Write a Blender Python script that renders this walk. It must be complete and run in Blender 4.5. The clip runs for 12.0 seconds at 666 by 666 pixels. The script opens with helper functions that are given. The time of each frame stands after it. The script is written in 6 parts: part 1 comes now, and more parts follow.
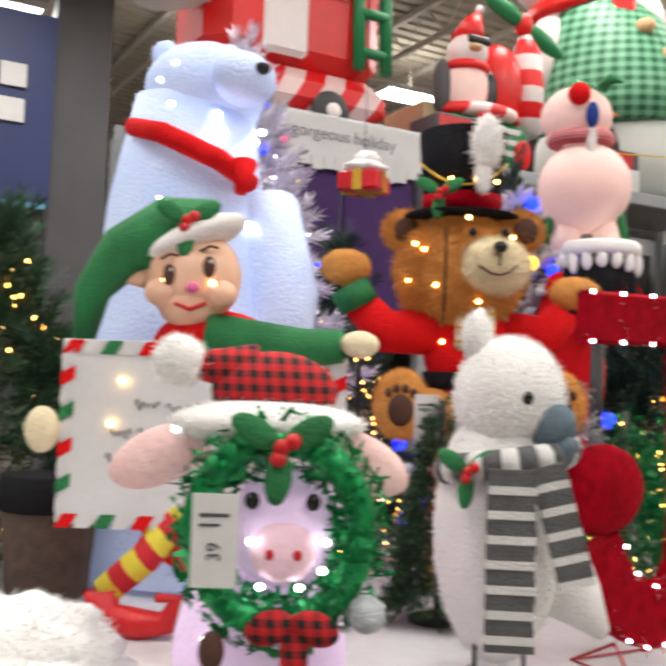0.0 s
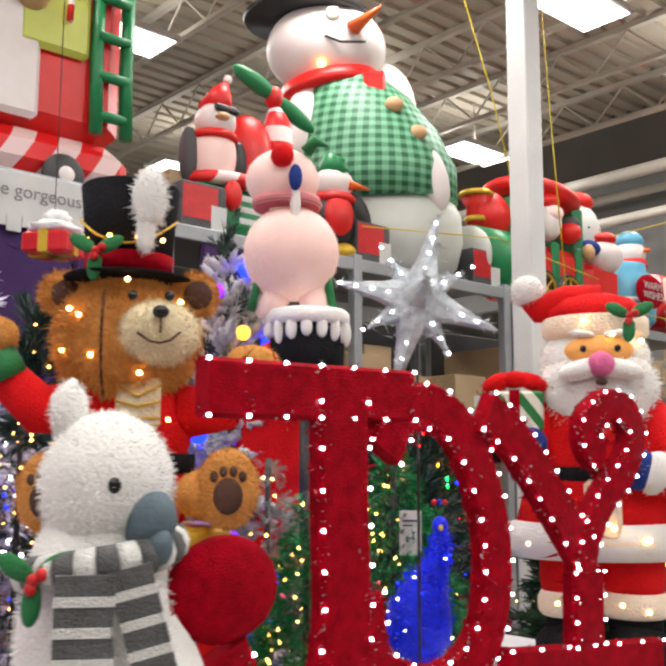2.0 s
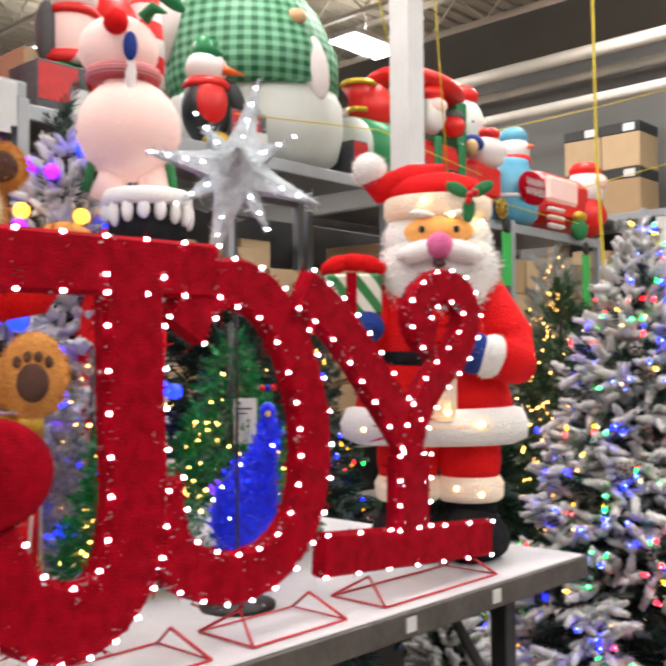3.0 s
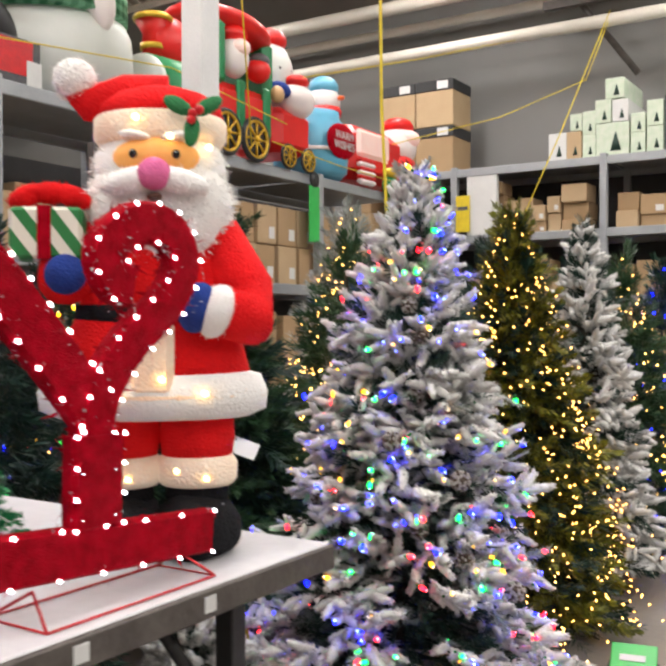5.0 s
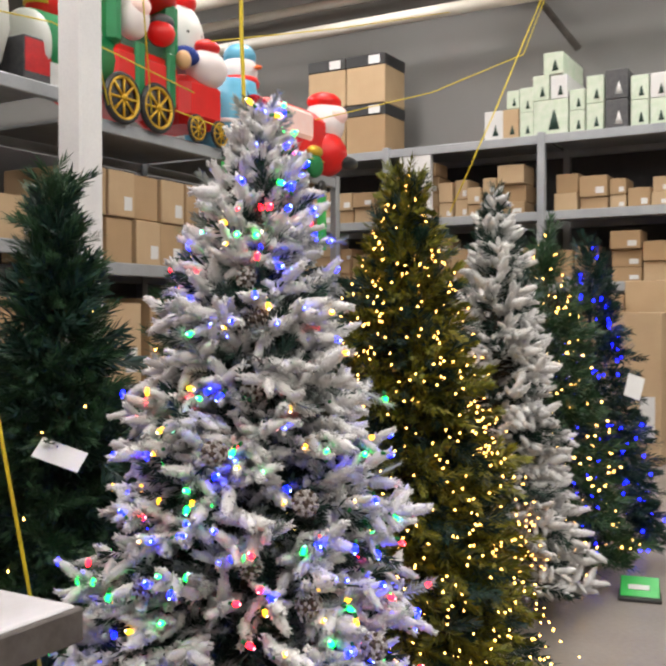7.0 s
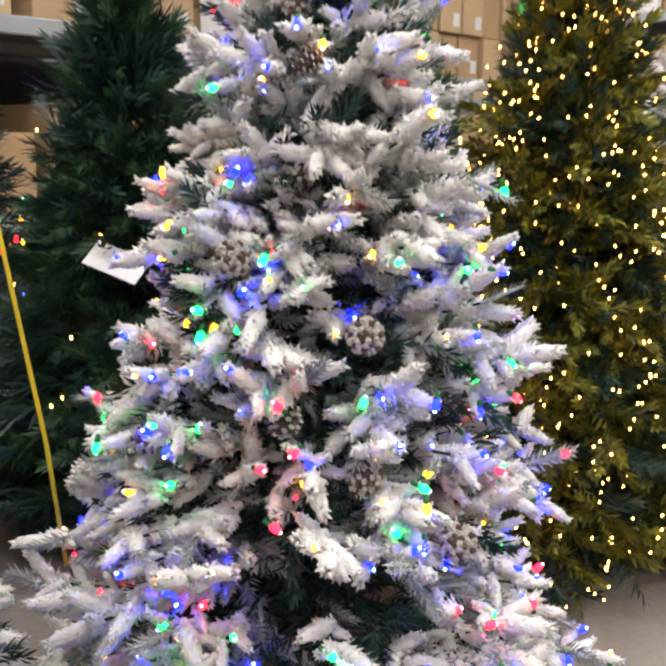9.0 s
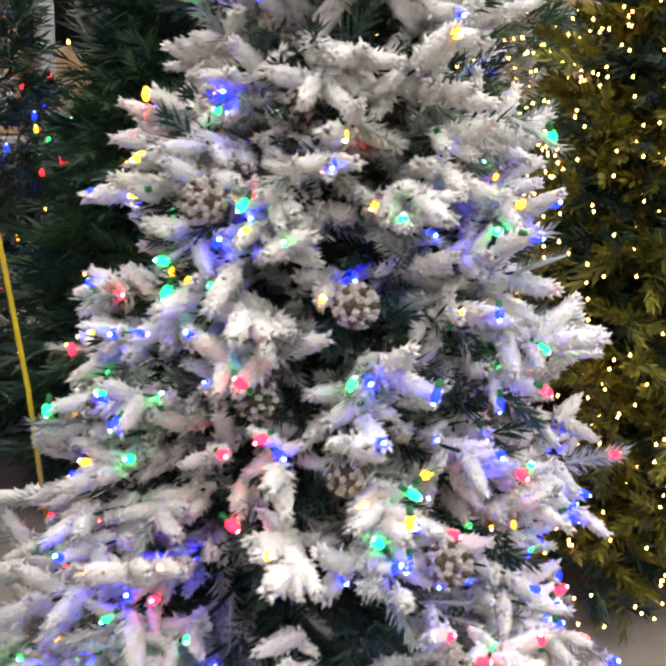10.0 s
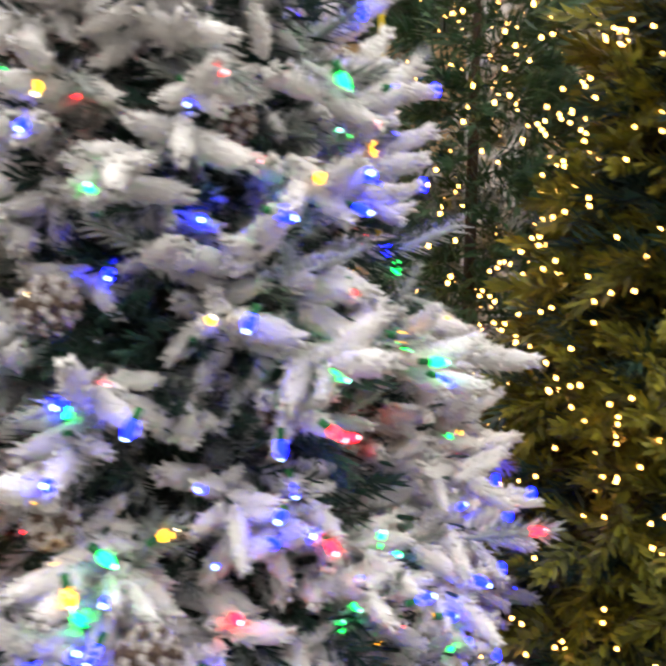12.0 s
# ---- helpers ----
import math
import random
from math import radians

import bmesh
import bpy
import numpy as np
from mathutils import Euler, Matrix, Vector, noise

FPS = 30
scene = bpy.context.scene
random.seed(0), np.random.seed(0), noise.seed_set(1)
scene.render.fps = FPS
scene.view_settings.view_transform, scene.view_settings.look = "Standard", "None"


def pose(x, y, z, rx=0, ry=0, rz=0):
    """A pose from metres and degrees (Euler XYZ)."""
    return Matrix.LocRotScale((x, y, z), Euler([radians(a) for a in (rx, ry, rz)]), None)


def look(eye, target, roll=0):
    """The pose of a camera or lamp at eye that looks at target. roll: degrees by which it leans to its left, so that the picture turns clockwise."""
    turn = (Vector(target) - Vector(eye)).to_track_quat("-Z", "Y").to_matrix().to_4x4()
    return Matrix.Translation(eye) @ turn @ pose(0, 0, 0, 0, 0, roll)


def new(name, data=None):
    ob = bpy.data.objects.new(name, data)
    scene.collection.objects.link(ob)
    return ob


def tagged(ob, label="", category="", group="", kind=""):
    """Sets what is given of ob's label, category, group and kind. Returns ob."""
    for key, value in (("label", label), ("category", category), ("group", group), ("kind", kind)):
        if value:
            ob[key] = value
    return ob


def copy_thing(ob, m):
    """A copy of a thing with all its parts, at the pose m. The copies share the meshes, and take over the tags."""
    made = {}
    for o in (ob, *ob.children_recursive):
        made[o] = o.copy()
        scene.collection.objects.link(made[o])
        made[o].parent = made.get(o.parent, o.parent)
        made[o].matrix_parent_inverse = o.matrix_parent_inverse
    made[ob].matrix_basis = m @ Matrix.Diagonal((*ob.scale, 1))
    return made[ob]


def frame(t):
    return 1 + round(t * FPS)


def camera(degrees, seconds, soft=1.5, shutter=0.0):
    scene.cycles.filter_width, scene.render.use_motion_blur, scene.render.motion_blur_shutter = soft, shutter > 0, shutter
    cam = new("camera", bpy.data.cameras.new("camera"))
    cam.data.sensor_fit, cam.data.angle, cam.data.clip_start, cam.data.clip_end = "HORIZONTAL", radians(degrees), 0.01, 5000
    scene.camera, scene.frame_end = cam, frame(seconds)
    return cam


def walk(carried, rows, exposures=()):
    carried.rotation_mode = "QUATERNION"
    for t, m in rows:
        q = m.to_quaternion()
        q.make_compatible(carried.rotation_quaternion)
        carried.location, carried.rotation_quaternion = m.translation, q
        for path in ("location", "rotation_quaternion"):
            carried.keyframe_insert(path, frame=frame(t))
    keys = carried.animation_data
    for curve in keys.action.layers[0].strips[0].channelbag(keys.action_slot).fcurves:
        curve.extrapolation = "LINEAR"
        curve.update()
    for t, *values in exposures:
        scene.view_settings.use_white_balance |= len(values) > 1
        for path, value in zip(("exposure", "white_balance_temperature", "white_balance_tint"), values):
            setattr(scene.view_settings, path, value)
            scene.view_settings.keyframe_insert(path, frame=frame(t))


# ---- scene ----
cam = camera(39.0, 12.0, soft=2.8, shutter=0.5)
PATH = [
    (0, (0.233, -3.098, 1.573), (-1.507, -2.117, 1.683), 2.1),
    (0.5, (0.245, -2.968, 1.57), (-1.385, -1.816, 1.704), 1.5),
    (1, (0.216, -2.831, 1.59), (-1.33, -1.58, 1.805), 1.5),
    (1.5, (0.204, -2.716, 1.598), (-1.256, -1.373, 1.849), 0.0),
    (2, (0.216, -2.563, 1.597), (-1.272, -1.256, 1.876), 0.2),
    (2.5, (0.253, -2.385, 1.586), (-1.18, -1.005, 1.787), -0.2),
    (3, (0.26, -2.288, 1.548), (-1.098, -0.821, 1.619), -0.4),
    (3.2, (0.255, -2.236, 1.547), (-1.043, -0.718, 1.654), -0.8),
    (4.8, (0.171, -1.756, 1.547), (-0.902, -0.068, 1.549), -0.7),
    (5, (0.179, -1.668, 1.538), (-0.898, 0.017, 1.523), -0.1),
    (5.5, (0.19, -1.506, 1.512), (-0.808, 0.226, 1.449), 0.0),
    (6, (0.15, -1.298, 1.505), (-0.751, 0.487, 1.505), -0.9),
    (6.5, (0.114, -1.088, 1.492), (-0.78, 0.7, 1.448), -0.3),
    (6.7, (0.113, -0.971, 1.507), (-0.821, 0.797, 1.477), -0.0),
    (8.3, (-0.002, -0.187, 1.361), (-1.221, 1.385, 1.154), 0.7),
    (8.4, (-0.022, -0.156, 1.37), (-1.254, 1.398, 1.107), 1.0),
    (8.5, (-0.031, -0.098, 1.348), (-1.284, 1.432, 1.052), 0.9),
    (9, (-0.095, 0.105, 1.336), (-1.435, 1.538, 0.946), 0.2),
    (9.5, (-0.15, 0.284, 1.326), (-1.517, 1.658, 0.833), 0.7),
    (10, (-0.173, 0.488, 1.331), (-1.651, 1.725, 0.799), 2.7),
    (10.5, (-0.17, 0.694, 1.283), (-1.704, 1.866, 0.763), 0.9),
    (11, (-0.202, 0.85, 1.276), (-1.879, 1.804, 0.748), 0.3),
    (11.5, (-0.164, 1.066, 1.29), (-1.927, 1.856, 0.773), 1.7),
    (12, (-0.083, 1.368, 1.21), (-1.901, 2.062, 0.748), -0.2),
]
walk(cam, [(t, look(e, g, r)) for t, e, g, r in PATH],
     exposures=[(0.0, -0.28), (1.5, -0.38), (3.2, -0.13), (5.0, -0.2), (6.0, 0.12), (6.7, -0.25), (8.3, 0.02), (10.0, 0.12), (11.5, 0.12), (12.0, 0.0)])

# ---- light ----
world = bpy.data.worlds.new("world")
world.use_nodes = True
world.node_tree.nodes["Background"].inputs[0].default_value = (0.8, 0.9, 1.0, 1)
world.node_tree.nodes["Background"].inputs[1].default_value = 0.05
scene.world = world
LAMP_POWER = 98.0
# The x = 6.9 row is unseen, added to light the figures from the front.
FIXTURES = [(x, y) for x in (-13.6, -9.6, -5.5, -1.4, 2.8, 6.9) for y in (-8.5, -4.6, -1.0, 2.6, 6.1, 9.2)]
for fx, fy in FIXTURES:
    lamp = bpy.data.lights.new("high_bay_lamp", "AREA")
    lamp.shape, lamp.size, lamp.size_y = "RECTANGLE", 0.6, 1.2
    lamp.energy, lamp.color = LAMP_POWER, (1.0, 0.955, 0.92)
    new("high_bay_lamp", lamp).matrix_world = pose(fx, fy, 6.72)
    # Unseen up-facing lamp on each housing, added to brighten the roof deck.
    up = bpy.data.lights.new("roof_fill_lamp", "AREA")
    up.shape, up.size, up.size_y, up.energy, up.color = "RECTANGLE", 0.5, 1.1, LAMP_POWER * 0.16, (1.0, 0.95, 0.9)
    new("roof_fill_lamp", up).matrix_world = pose(fx, fy, 6.87, 180, 0, 0)


# ---- materials ----
def nodes_of(name):
    m = bpy.data.materials.new(name)
    m.use_nodes = True
    nt = m.node_tree
    return m, nt, nt.nodes["Principled BSDF"]


def pm(name, c1, c2=None, scale=8.0, rough=0.6, bump=0.15, metal=0.0, fine=60.0, sheen=0.0, emit=0.0, vary=0.0, spec=0.5, dist=0.01):
    """A surface of two tones with coarse stains, fine grain and relief."""
    m, nt, b = nodes_of(name)
    N, L = nt.nodes, nt.links
    c2 = c2 or tuple(v * 0.8 for v in c1)
    co = N.new("ShaderNodeTexCoord")
    n1, n2 = N.new("ShaderNodeTexNoise"), N.new("ShaderNodeTexNoise")
    n1.inputs["Scale"].default_value, n1.inputs["Detail"].default_value = scale, 5
    n2.inputs["Scale"].default_value, n2.inputs["Detail"].default_value = fine, 3
    add = N.new("ShaderNodeMath")
    add.operation = "MULTIPLY_ADD"
    add.inputs[1].default_value = 0.45
    ramp, mix = N.new("ShaderNodeMapRange"), N.new("ShaderNodeMix")
    ramp.inputs["From Min"].default_value, ramp.inputs["From Max"].default_value = 0.5, 0.95
    mix.data_type = "RGBA"
    mix.inputs["A"].default_value, mix.inputs["B"].default_value = (*c1, 1), (*c2, 1)
    for n in (n1, n2):
        L.new(co.outputs["Object"], n.inputs["Vector"])
    L.new(n2.outputs["Fac"], add.inputs[0])
    L.new(n1.outputs["Fac"], add.inputs[2])
    L.new(add.outputs[0], ramp.inputs["Value"])
    L.new(ramp.outputs["Result"], mix.inputs["Factor"])
    out = mix.outputs["Result"]
    if vary:
        geo, hsv = N.new("ShaderNodeNewGeometry"), N.new("ShaderNodeHueSaturation")
        mr = N.new("ShaderNodeMapRange")
        mr.inputs["To Min"].default_value, mr.inputs["To Max"].default_value = 1 - vary, 1 + vary
        L.new(geo.outputs["Random Per Island"], mr.inputs["Value"])
        L.new(mr.outputs["Result"], hsv.inputs["Value"])
        L.new(out, hsv.inputs["Color"])
        out = hsv.outputs["Color"]
    L.new(out, b.inputs["Base Color"])
    b.inputs["Roughness"].default_value, b.inputs["Metallic"].default_value = rough, metal
    b.inputs["Specular IOR Level"].default_value = spec
    if sheen:
        b.inputs["Sheen Weight"].default_value = sheen
    # emit makes the whole surface glow in its own colour, without a lamp.
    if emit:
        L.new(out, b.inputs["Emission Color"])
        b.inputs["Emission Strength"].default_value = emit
    if bump:
        bp = N.new("ShaderNodeBump")
        bp.inputs["Strength"].default_value, bp.inputs["Distance"].default_value = bump, dist
        L.new(n2.outputs["Fac"], bp.inputs["Height"])
        L.new(bp.outputs["Normal"], b.inputs["Normal"])
    return m


def bands(name, c1, c2, direction, period, rough=0.5, duty=0.5, polar=0.0, cross=None, emit=0.0):
    """Woven or printed stripes along a direction; with cross, a gingham check. polar: the radius of a round body."""
    m, nt, b = nodes_of(name)
    N, L = nt.nodes, nt.links
    co = N.new("ShaderNodeTexCoord")
    src = co.outputs["Object"]
    if polar:
        sep, at, mul, com = N.new("ShaderNodeSeparateXYZ"), N.new("ShaderNodeMath"), N.new("ShaderNodeMath"), N.new("ShaderNodeCombineXYZ")
        at.operation, mul.operation = "ARCTAN2", "MULTIPLY"
        mul.inputs[1].default_value = polar
        L.new(src, sep.inputs[0])
        L.new(sep.outputs["Y"], at.inputs[0])
        L.new(sep.outputs["X"], at.inputs[1])
        L.new(at.outputs[0], mul.inputs[0])
        L.new(mul.outputs[0], com.inputs["X"])
        L.new(sep.outputs["Z"], com.inputs["Z"])
        src = com.outputs[0]

    def stripe(d):
        dot, fr, gt = N.new("ShaderNodeVectorMath"), N.new("ShaderNodeMath"), N.new("ShaderNodeMath")
        dot.operation, fr.operation, gt.operation = "DOT_PRODUCT", "FRACT", "GREATER_THAN"
        dot.inputs[1].default_value = [v / period for v in d]
        gt.inputs[1].default_value = duty
        L.new(src, dot.inputs[0])
        L.new(dot.outputs["Value"], fr.inputs[0])
        L.new(fr.outputs[0], gt.inputs[0])
        return gt.outputs[0]

    f = stripe(direction)
    if cross:
        g, av = stripe(cross), N.new("ShaderNodeMath")
        av.operation = "ADD"
        L.new(f, av.inputs[0])
        L.new(g, av.inputs[1])
        hf = N.new("ShaderNodeMath")
        hf.operation = "MULTIPLY"
        hf.inputs[1].default_value = 0.5
        L.new(av.outputs[0], hf.inputs[0])
        f = hf.outputs[0]
    mix = N.new("ShaderNodeMix")
    mix.data_type = "RGBA"
    mix.inputs["A"].default_value, mix.inputs["B"].default_value = (*c1, 1), (*c2, 1)
    L.new(f, mix.inputs["Factor"])
    L.new(mix.outputs["Result"], b.inputs["Base Color"])
    if emit:
        L.new(mix.outputs["Result"], b.inputs["Emission Color"])
        b.inputs["Emission Strength"].default_value = emit
    no, bp = N.new("ShaderNodeTexNoise"), N.new("ShaderNodeBump")
    no.inputs["Scale"].default_value = 25
    bp.inputs["Strength"].default_value, bp.inputs["Distance"].default_value = 0.2, 0.01
    L.new(no.outputs["Fac"], bp.inputs["Height"])
    L.new(bp.outputs["Normal"], b.inputs["Normal"])
    b.inputs["Roughness"].default_value = rough
    return m


def glow(name, color, strength):
    m, nt, b = nodes_of(name)
    b.inputs["Base Color"].default_value = (*color, 1)
    b.inputs["Emission Color"].default_value = (*color, 1)
    b.inputs["Emission Strength"].default_value = strength
    return m


CONCRETE = pm("concrete", (0.30, 0.27, 0.24), (0.2, 0.18, 0.16), 1.2, 0.35, 0.05, fine=40)
WALL = pm("grey_wall", (0.23, 0.225, 0.22), (0.19, 0.185, 0.18), 0.6, 0.8, 0.05)
DECK = pm("roof_deck", (0.6, 0.55, 0.45), (0.47, 0.43, 0.35), 0.5, 0.55, 0.05)
JOIST = pm("joist_steel", (0.75, 0.71, 0.63), (0.6, 0.57, 0.5), 2, 0.5, 0.03)
PILLAR = pm("pillar_paint", (0.74, 0.74, 0.73), (0.62, 0.62, 0.62), 1.5, 0.45, 0.04)
RACK = pm("rack_steel", (0.4, 0.42, 0.44), (0.3, 0.32, 0.34), 3, 0.45, 0.04, metal=0.3)
RACKDARK = pm("near_black", (0.05, 0.05, 0.055), (0.08, 0.08, 0.08), 2, 0.8, 0.03)
CARD = pm("cardboard", (0.43, 0.29, 0.16), (0.36, 0.24, 0.13), 2.5, 0.85, 0.06, fine=90)
CARD2 = pm("pale_cardboard", (0.52, 0.38, 0.23), (0.44, 0.31, 0.18), 2.5, 0.85, 0.06, fine=90)
PAPER = pm("white_paper", (0.7, 0.7, 0.69), (0.62, 0.62, 0.61), 5, 0.6, 0.02)
INK = pm("ink", (0.06, 0.06, 0.07), (0.1, 0.1, 0.1), 20, 0.6, 0)
MINT = pm("mint_print", (0.5, 0.62, 0.46), (0.66, 0.7, 0.6), 12, 0.5, 0.02)
SIGNGREEN = pm("green_sign", (0.05, 0.5, 0.1), (0.04, 0.42, 0.09), 6, 0.35, 0.01)
TABLETOP = pm("white_tabletop", (0.66, 0.65, 0.67), (0.55, 0.54, 0.56), 2.2, 0.5, 0.03, fine=30)
TABLEEDGE = pm("dark_table_edge", (0.06, 0.05, 0.045), (0.11, 0.095, 0.085), 9, 0.6, 0.2, fine=45)
BLACKSTEEL = pm("black_steel", (0.015, 0.015, 0.016), (0.03, 0.03, 0.03), 8, 0.45, 0.04)
# All red plush emits faintly, also where no bulbs sit inside.
REDFUR = pm("glowing_red_plush", (0.8, 0.01, 0.012), (0.6, 0.006, 0.008), 9, 0.8, 0.9, fine=140, spec=0.15, emit=0.1)
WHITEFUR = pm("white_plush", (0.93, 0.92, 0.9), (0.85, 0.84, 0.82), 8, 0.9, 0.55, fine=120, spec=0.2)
# Light of bulbs inside the cream trim is put into its emission.
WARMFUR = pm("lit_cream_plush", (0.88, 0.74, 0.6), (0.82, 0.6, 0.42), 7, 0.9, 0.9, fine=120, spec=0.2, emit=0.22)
# Bear fur given emission to look lit inside; no lamp sits in it.
BROWNFUR = pm("glowing_brown_plush", (0.72, 0.35, 0.1), (0.5, 0.21, 0.05), 10, 0.9, 0.9, fine=110, spec=0.15, emit=0.1)
DARKBROWN = pm("dark_brown_felt", (0.07, 0.03, 0.02), (0.1, 0.045, 0.03), 10, 0.9, 0.4)
CREAM = pm("cream_plush", (0.86, 0.76, 0.52), (0.76, 0.65, 0.42), 10, 0.9, 0.7, fine=110)
BLACKFUR = pm("black_plush", (0.008, 0.008, 0.01), (0.018, 0.018, 0.02), 8, 0.9, 0.7, fine=100, spec=0.1)
BLACKGLOSS = pm("black_bead", (0.01, 0.01, 0.012), (0.015, 0.015, 0.015), 5, 0.15, 0)
# Face felt glows by itself, in place of a lamp behind it.
SKIN = pm("glowing_orange_felt", (0.85, 0.42, 0.13), (0.8, 0.35, 0.08), 8, 0.8, 0.3, emit=0.2)
PEACH = pm("peach_felt", (0.86, 0.55, 0.38), (0.8, 0.46, 0.3), 6, 0.45, 0.1)
PINKNOSE = pm("pink_pom", (0.85, 0.2, 0.42), (0.7, 0.13, 0.33), 20, 0.9, 0.8, fine=150)
# Pig ears, snout and face emit light themselves; inner lighting set as emission.
PINK = pm("glowing_pink_plush", (0.88, 0.62, 0.58), (0.8, 0.52, 0.49), 8, 0.9, 0.5, emit=0.1)
PINKLILAC = pm("glowing_pink_lilac_snout", (0.86, 0.6, 0.68), (0.8, 0.52, 0.62), 8, 0.8, 0.4, emit=0.2)
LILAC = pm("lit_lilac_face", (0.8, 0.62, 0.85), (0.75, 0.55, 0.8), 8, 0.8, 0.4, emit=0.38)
BLUEMITT = pm("blue_plush", (0.01, 0.05, 0.3), (0.008, 0.03, 0.2), 10, 0.9, 0.8, fine=140)
GREENFELT = pm("green_felt", (0.015, 0.22, 0.06), (0.01, 0.14, 0.04), 12, 0.7, 0.6, fine=130)
REDGLOSS = pm("glossy_red", (0.7, 0.008, 0.012), (0.5, 0.005, 0.01), 12, 0.35, 0.1)
GOLD = pm("gold_trim", (0.75, 0.48, 0.05), (0.6, 0.36, 0.03), 12, 0.35, 0.1, metal=0.5)
YELLOW = pm("yellow_cord", (0.75, 0.58, 0.02), (0.6, 0.45, 0.02), 14, 0.6, 0.1)
GREYBEAK = pm("slate_felt", (0.12, 0.17, 0.2), (0.09, 0.13, 0.16), 12, 0.8, 0.4)
# Bluish LED light on the white mesh is put into base colour and emission.
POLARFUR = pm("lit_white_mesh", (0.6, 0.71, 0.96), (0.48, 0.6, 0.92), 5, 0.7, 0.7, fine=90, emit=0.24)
WINE = pm("dark_red_tinsel", (0.46, 0.0007, 0.014), (0.24, 0.0005, 0.006), 30, 0.65, 0.6, fine=260, spec=0.05)
REDWIRE = pm("red_wire", (0.6, 0.02, 0.03), (0.45, 0.015, 0.02), 20, 0.4, 0.05)
SILVER = pm("silver_tinsel", (0.74, 0.78, 0.82), (0.45, 0.5, 0.54), 35, 0.28, 1.0, fine=200, metal=0.55)
IRIDESCENT = pm("iridescent_tinsel", (0.8, 0.76, 0.82), (0.56, 0.55, 0.66), 20, 0.3, 0.3, metal=0.35, vary=0.3)
TINSELGREEN = pm("green_tinsel", (0.01, 0.3, 0.08), (0.005, 0.16, 0.05), 30, 0.28, 0.4, metal=0.4, vary=0.5)
# Emission makes the blue tinsel itself glow, standing in for inner lights.
TINSELBLUE = pm("lit_blue_tinsel", (0.012, 0.035, 0.9), (0.008, 0.015, 0.55), 30, 0.3, 0.6, metal=0.3, vary=0.4, emit=0.22)
# White, pink and red nylon emit faintly, for inner lamps that aren't modelled.
NYLWHITE = pm("glowing_white_nylon", (0.8, 0.74, 0.72), (0.74, 0.66, 0.64), 1.2, 0.45, 0.06, fine=10, emit=0.06)
NYLGREY = pm("pale_grey_nylon", (0.66, 0.68, 0.64), (0.6, 0.62, 0.58), 1.2, 0.45, 0.06, fine=10)
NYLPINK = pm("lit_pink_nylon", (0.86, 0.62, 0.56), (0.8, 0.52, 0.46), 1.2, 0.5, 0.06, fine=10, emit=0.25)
NYLRED = pm("glowing_red_nylon", (0.75, 0.012, 0.01), (0.6, 0.01, 0.008), 1.5, 0.4, 0.06, fine=10, emit=0.05)
NYLGREEN = pm("green_nylon", (0.01, 0.25, 0.08), (0.008, 0.18, 0.06), 1.5, 0.4, 0.06, fine=10)
NYLLIME = pm("lime_nylon", (0.6, 0.66, 0.12), (0.5, 0.56, 0.1), 1.5, 0.4, 0.06, fine=10)
NYLBLUE = pm("sky_blue_nylon", (0.12, 0.42, 0.6), (0.1, 0.34, 0.5), 1.5, 0.4, 0.06, fine=10)
NYLBLACK = pm("black_nylon", (0.012, 0.013, 0.016), (0.03, 0.03, 0.03), 2, 0.4, 0.06, fine=10)
NYLTAN = pm("tan_nylon", (0.62, 0.4, 0.2), (0.55, 0.33, 0.16), 2, 0.5, 0.06, fine=10)
ORANGE = pm("orange_nylon", (0.85, 0.16, 0.02), (0.75, 0.12, 0.02), 4, 0.4, 0.05)
GINGHAM = bands("green_gingham", (0.2, 0.5, 0.3), (0.008, 0.12, 0.045), (1, 0, 0), 0.085, 0.5, polar=0.55, cross=(0, 0, 1))
PLAID = bands("buffalo_plaid", (0.55, 0.01, 0.015), (0.01, 0.008, 0.008), (1, 0, 0.12), 0.027, 0.85, cross=(0, 0, 1))
CANDY = bands("candy_stripe", (0.75, 0.01, 0.012), (0.82, 0.6, 0.58), (0, 1, -0.6), 0.34, 0.45)
REDWHITE = bands("red_white_stripe", (0.75, 0.01, 0.012), (0.82, 0.74, 0.72), (0, 0, 1), 0.24, 0.45)
STRIPES = (pm("white_knit", (0.8, 0.8, 0.78), (0.7, 0.7, 0.68), 30, 0.9, 0.8, fine=200), pm("grey_knit", (0.14, 0.14, 0.145), (0.1, 0.1, 0.1), 30, 0.9, 0.8, fine=200))
LEGSTRIPE = bands("red_yellow_stripe", (0.55, 0.01, 0.02), (0.72, 0.6, 0.05), (0.75, 0, 0.65), 0.085, 0.7)
GIFT = bands("green_white_gift", (0.02, 0.2, 0.05), (0.78, 0.76, 0.66), (0.8, 0.2, 0.6), 0.06, 0.5)
SPECK = bands("red_speckle_knit", (0.5, 0.02, 0.04), (0.7, 0.4, 0.4), (1, 0, 0), 0.012, 0.9, cross=(0, 0, 1))
NAVY = pm("navy_panel", (0.012, 0.03, 0.13), (0.01, 0.022, 0.1), 1.5, 0.5, 0.02)
BLUEPANEL = pm("bright_blue_panel", (0.02, 0.08, 0.6), (0.02, 0.06, 0.5), 1.5, 0.4, 0.02)
DARKGREY = pm("dark_grey_panel", (0.09, 0.09, 0.095), (0.07, 0.07, 0.075), 1.5, 0.6, 0.02)
PURPLE = pm("purple_fabric", (0.06, 0.02, 0.12), (0.04, 0.012, 0.09), 5, 0.8, 0.2)
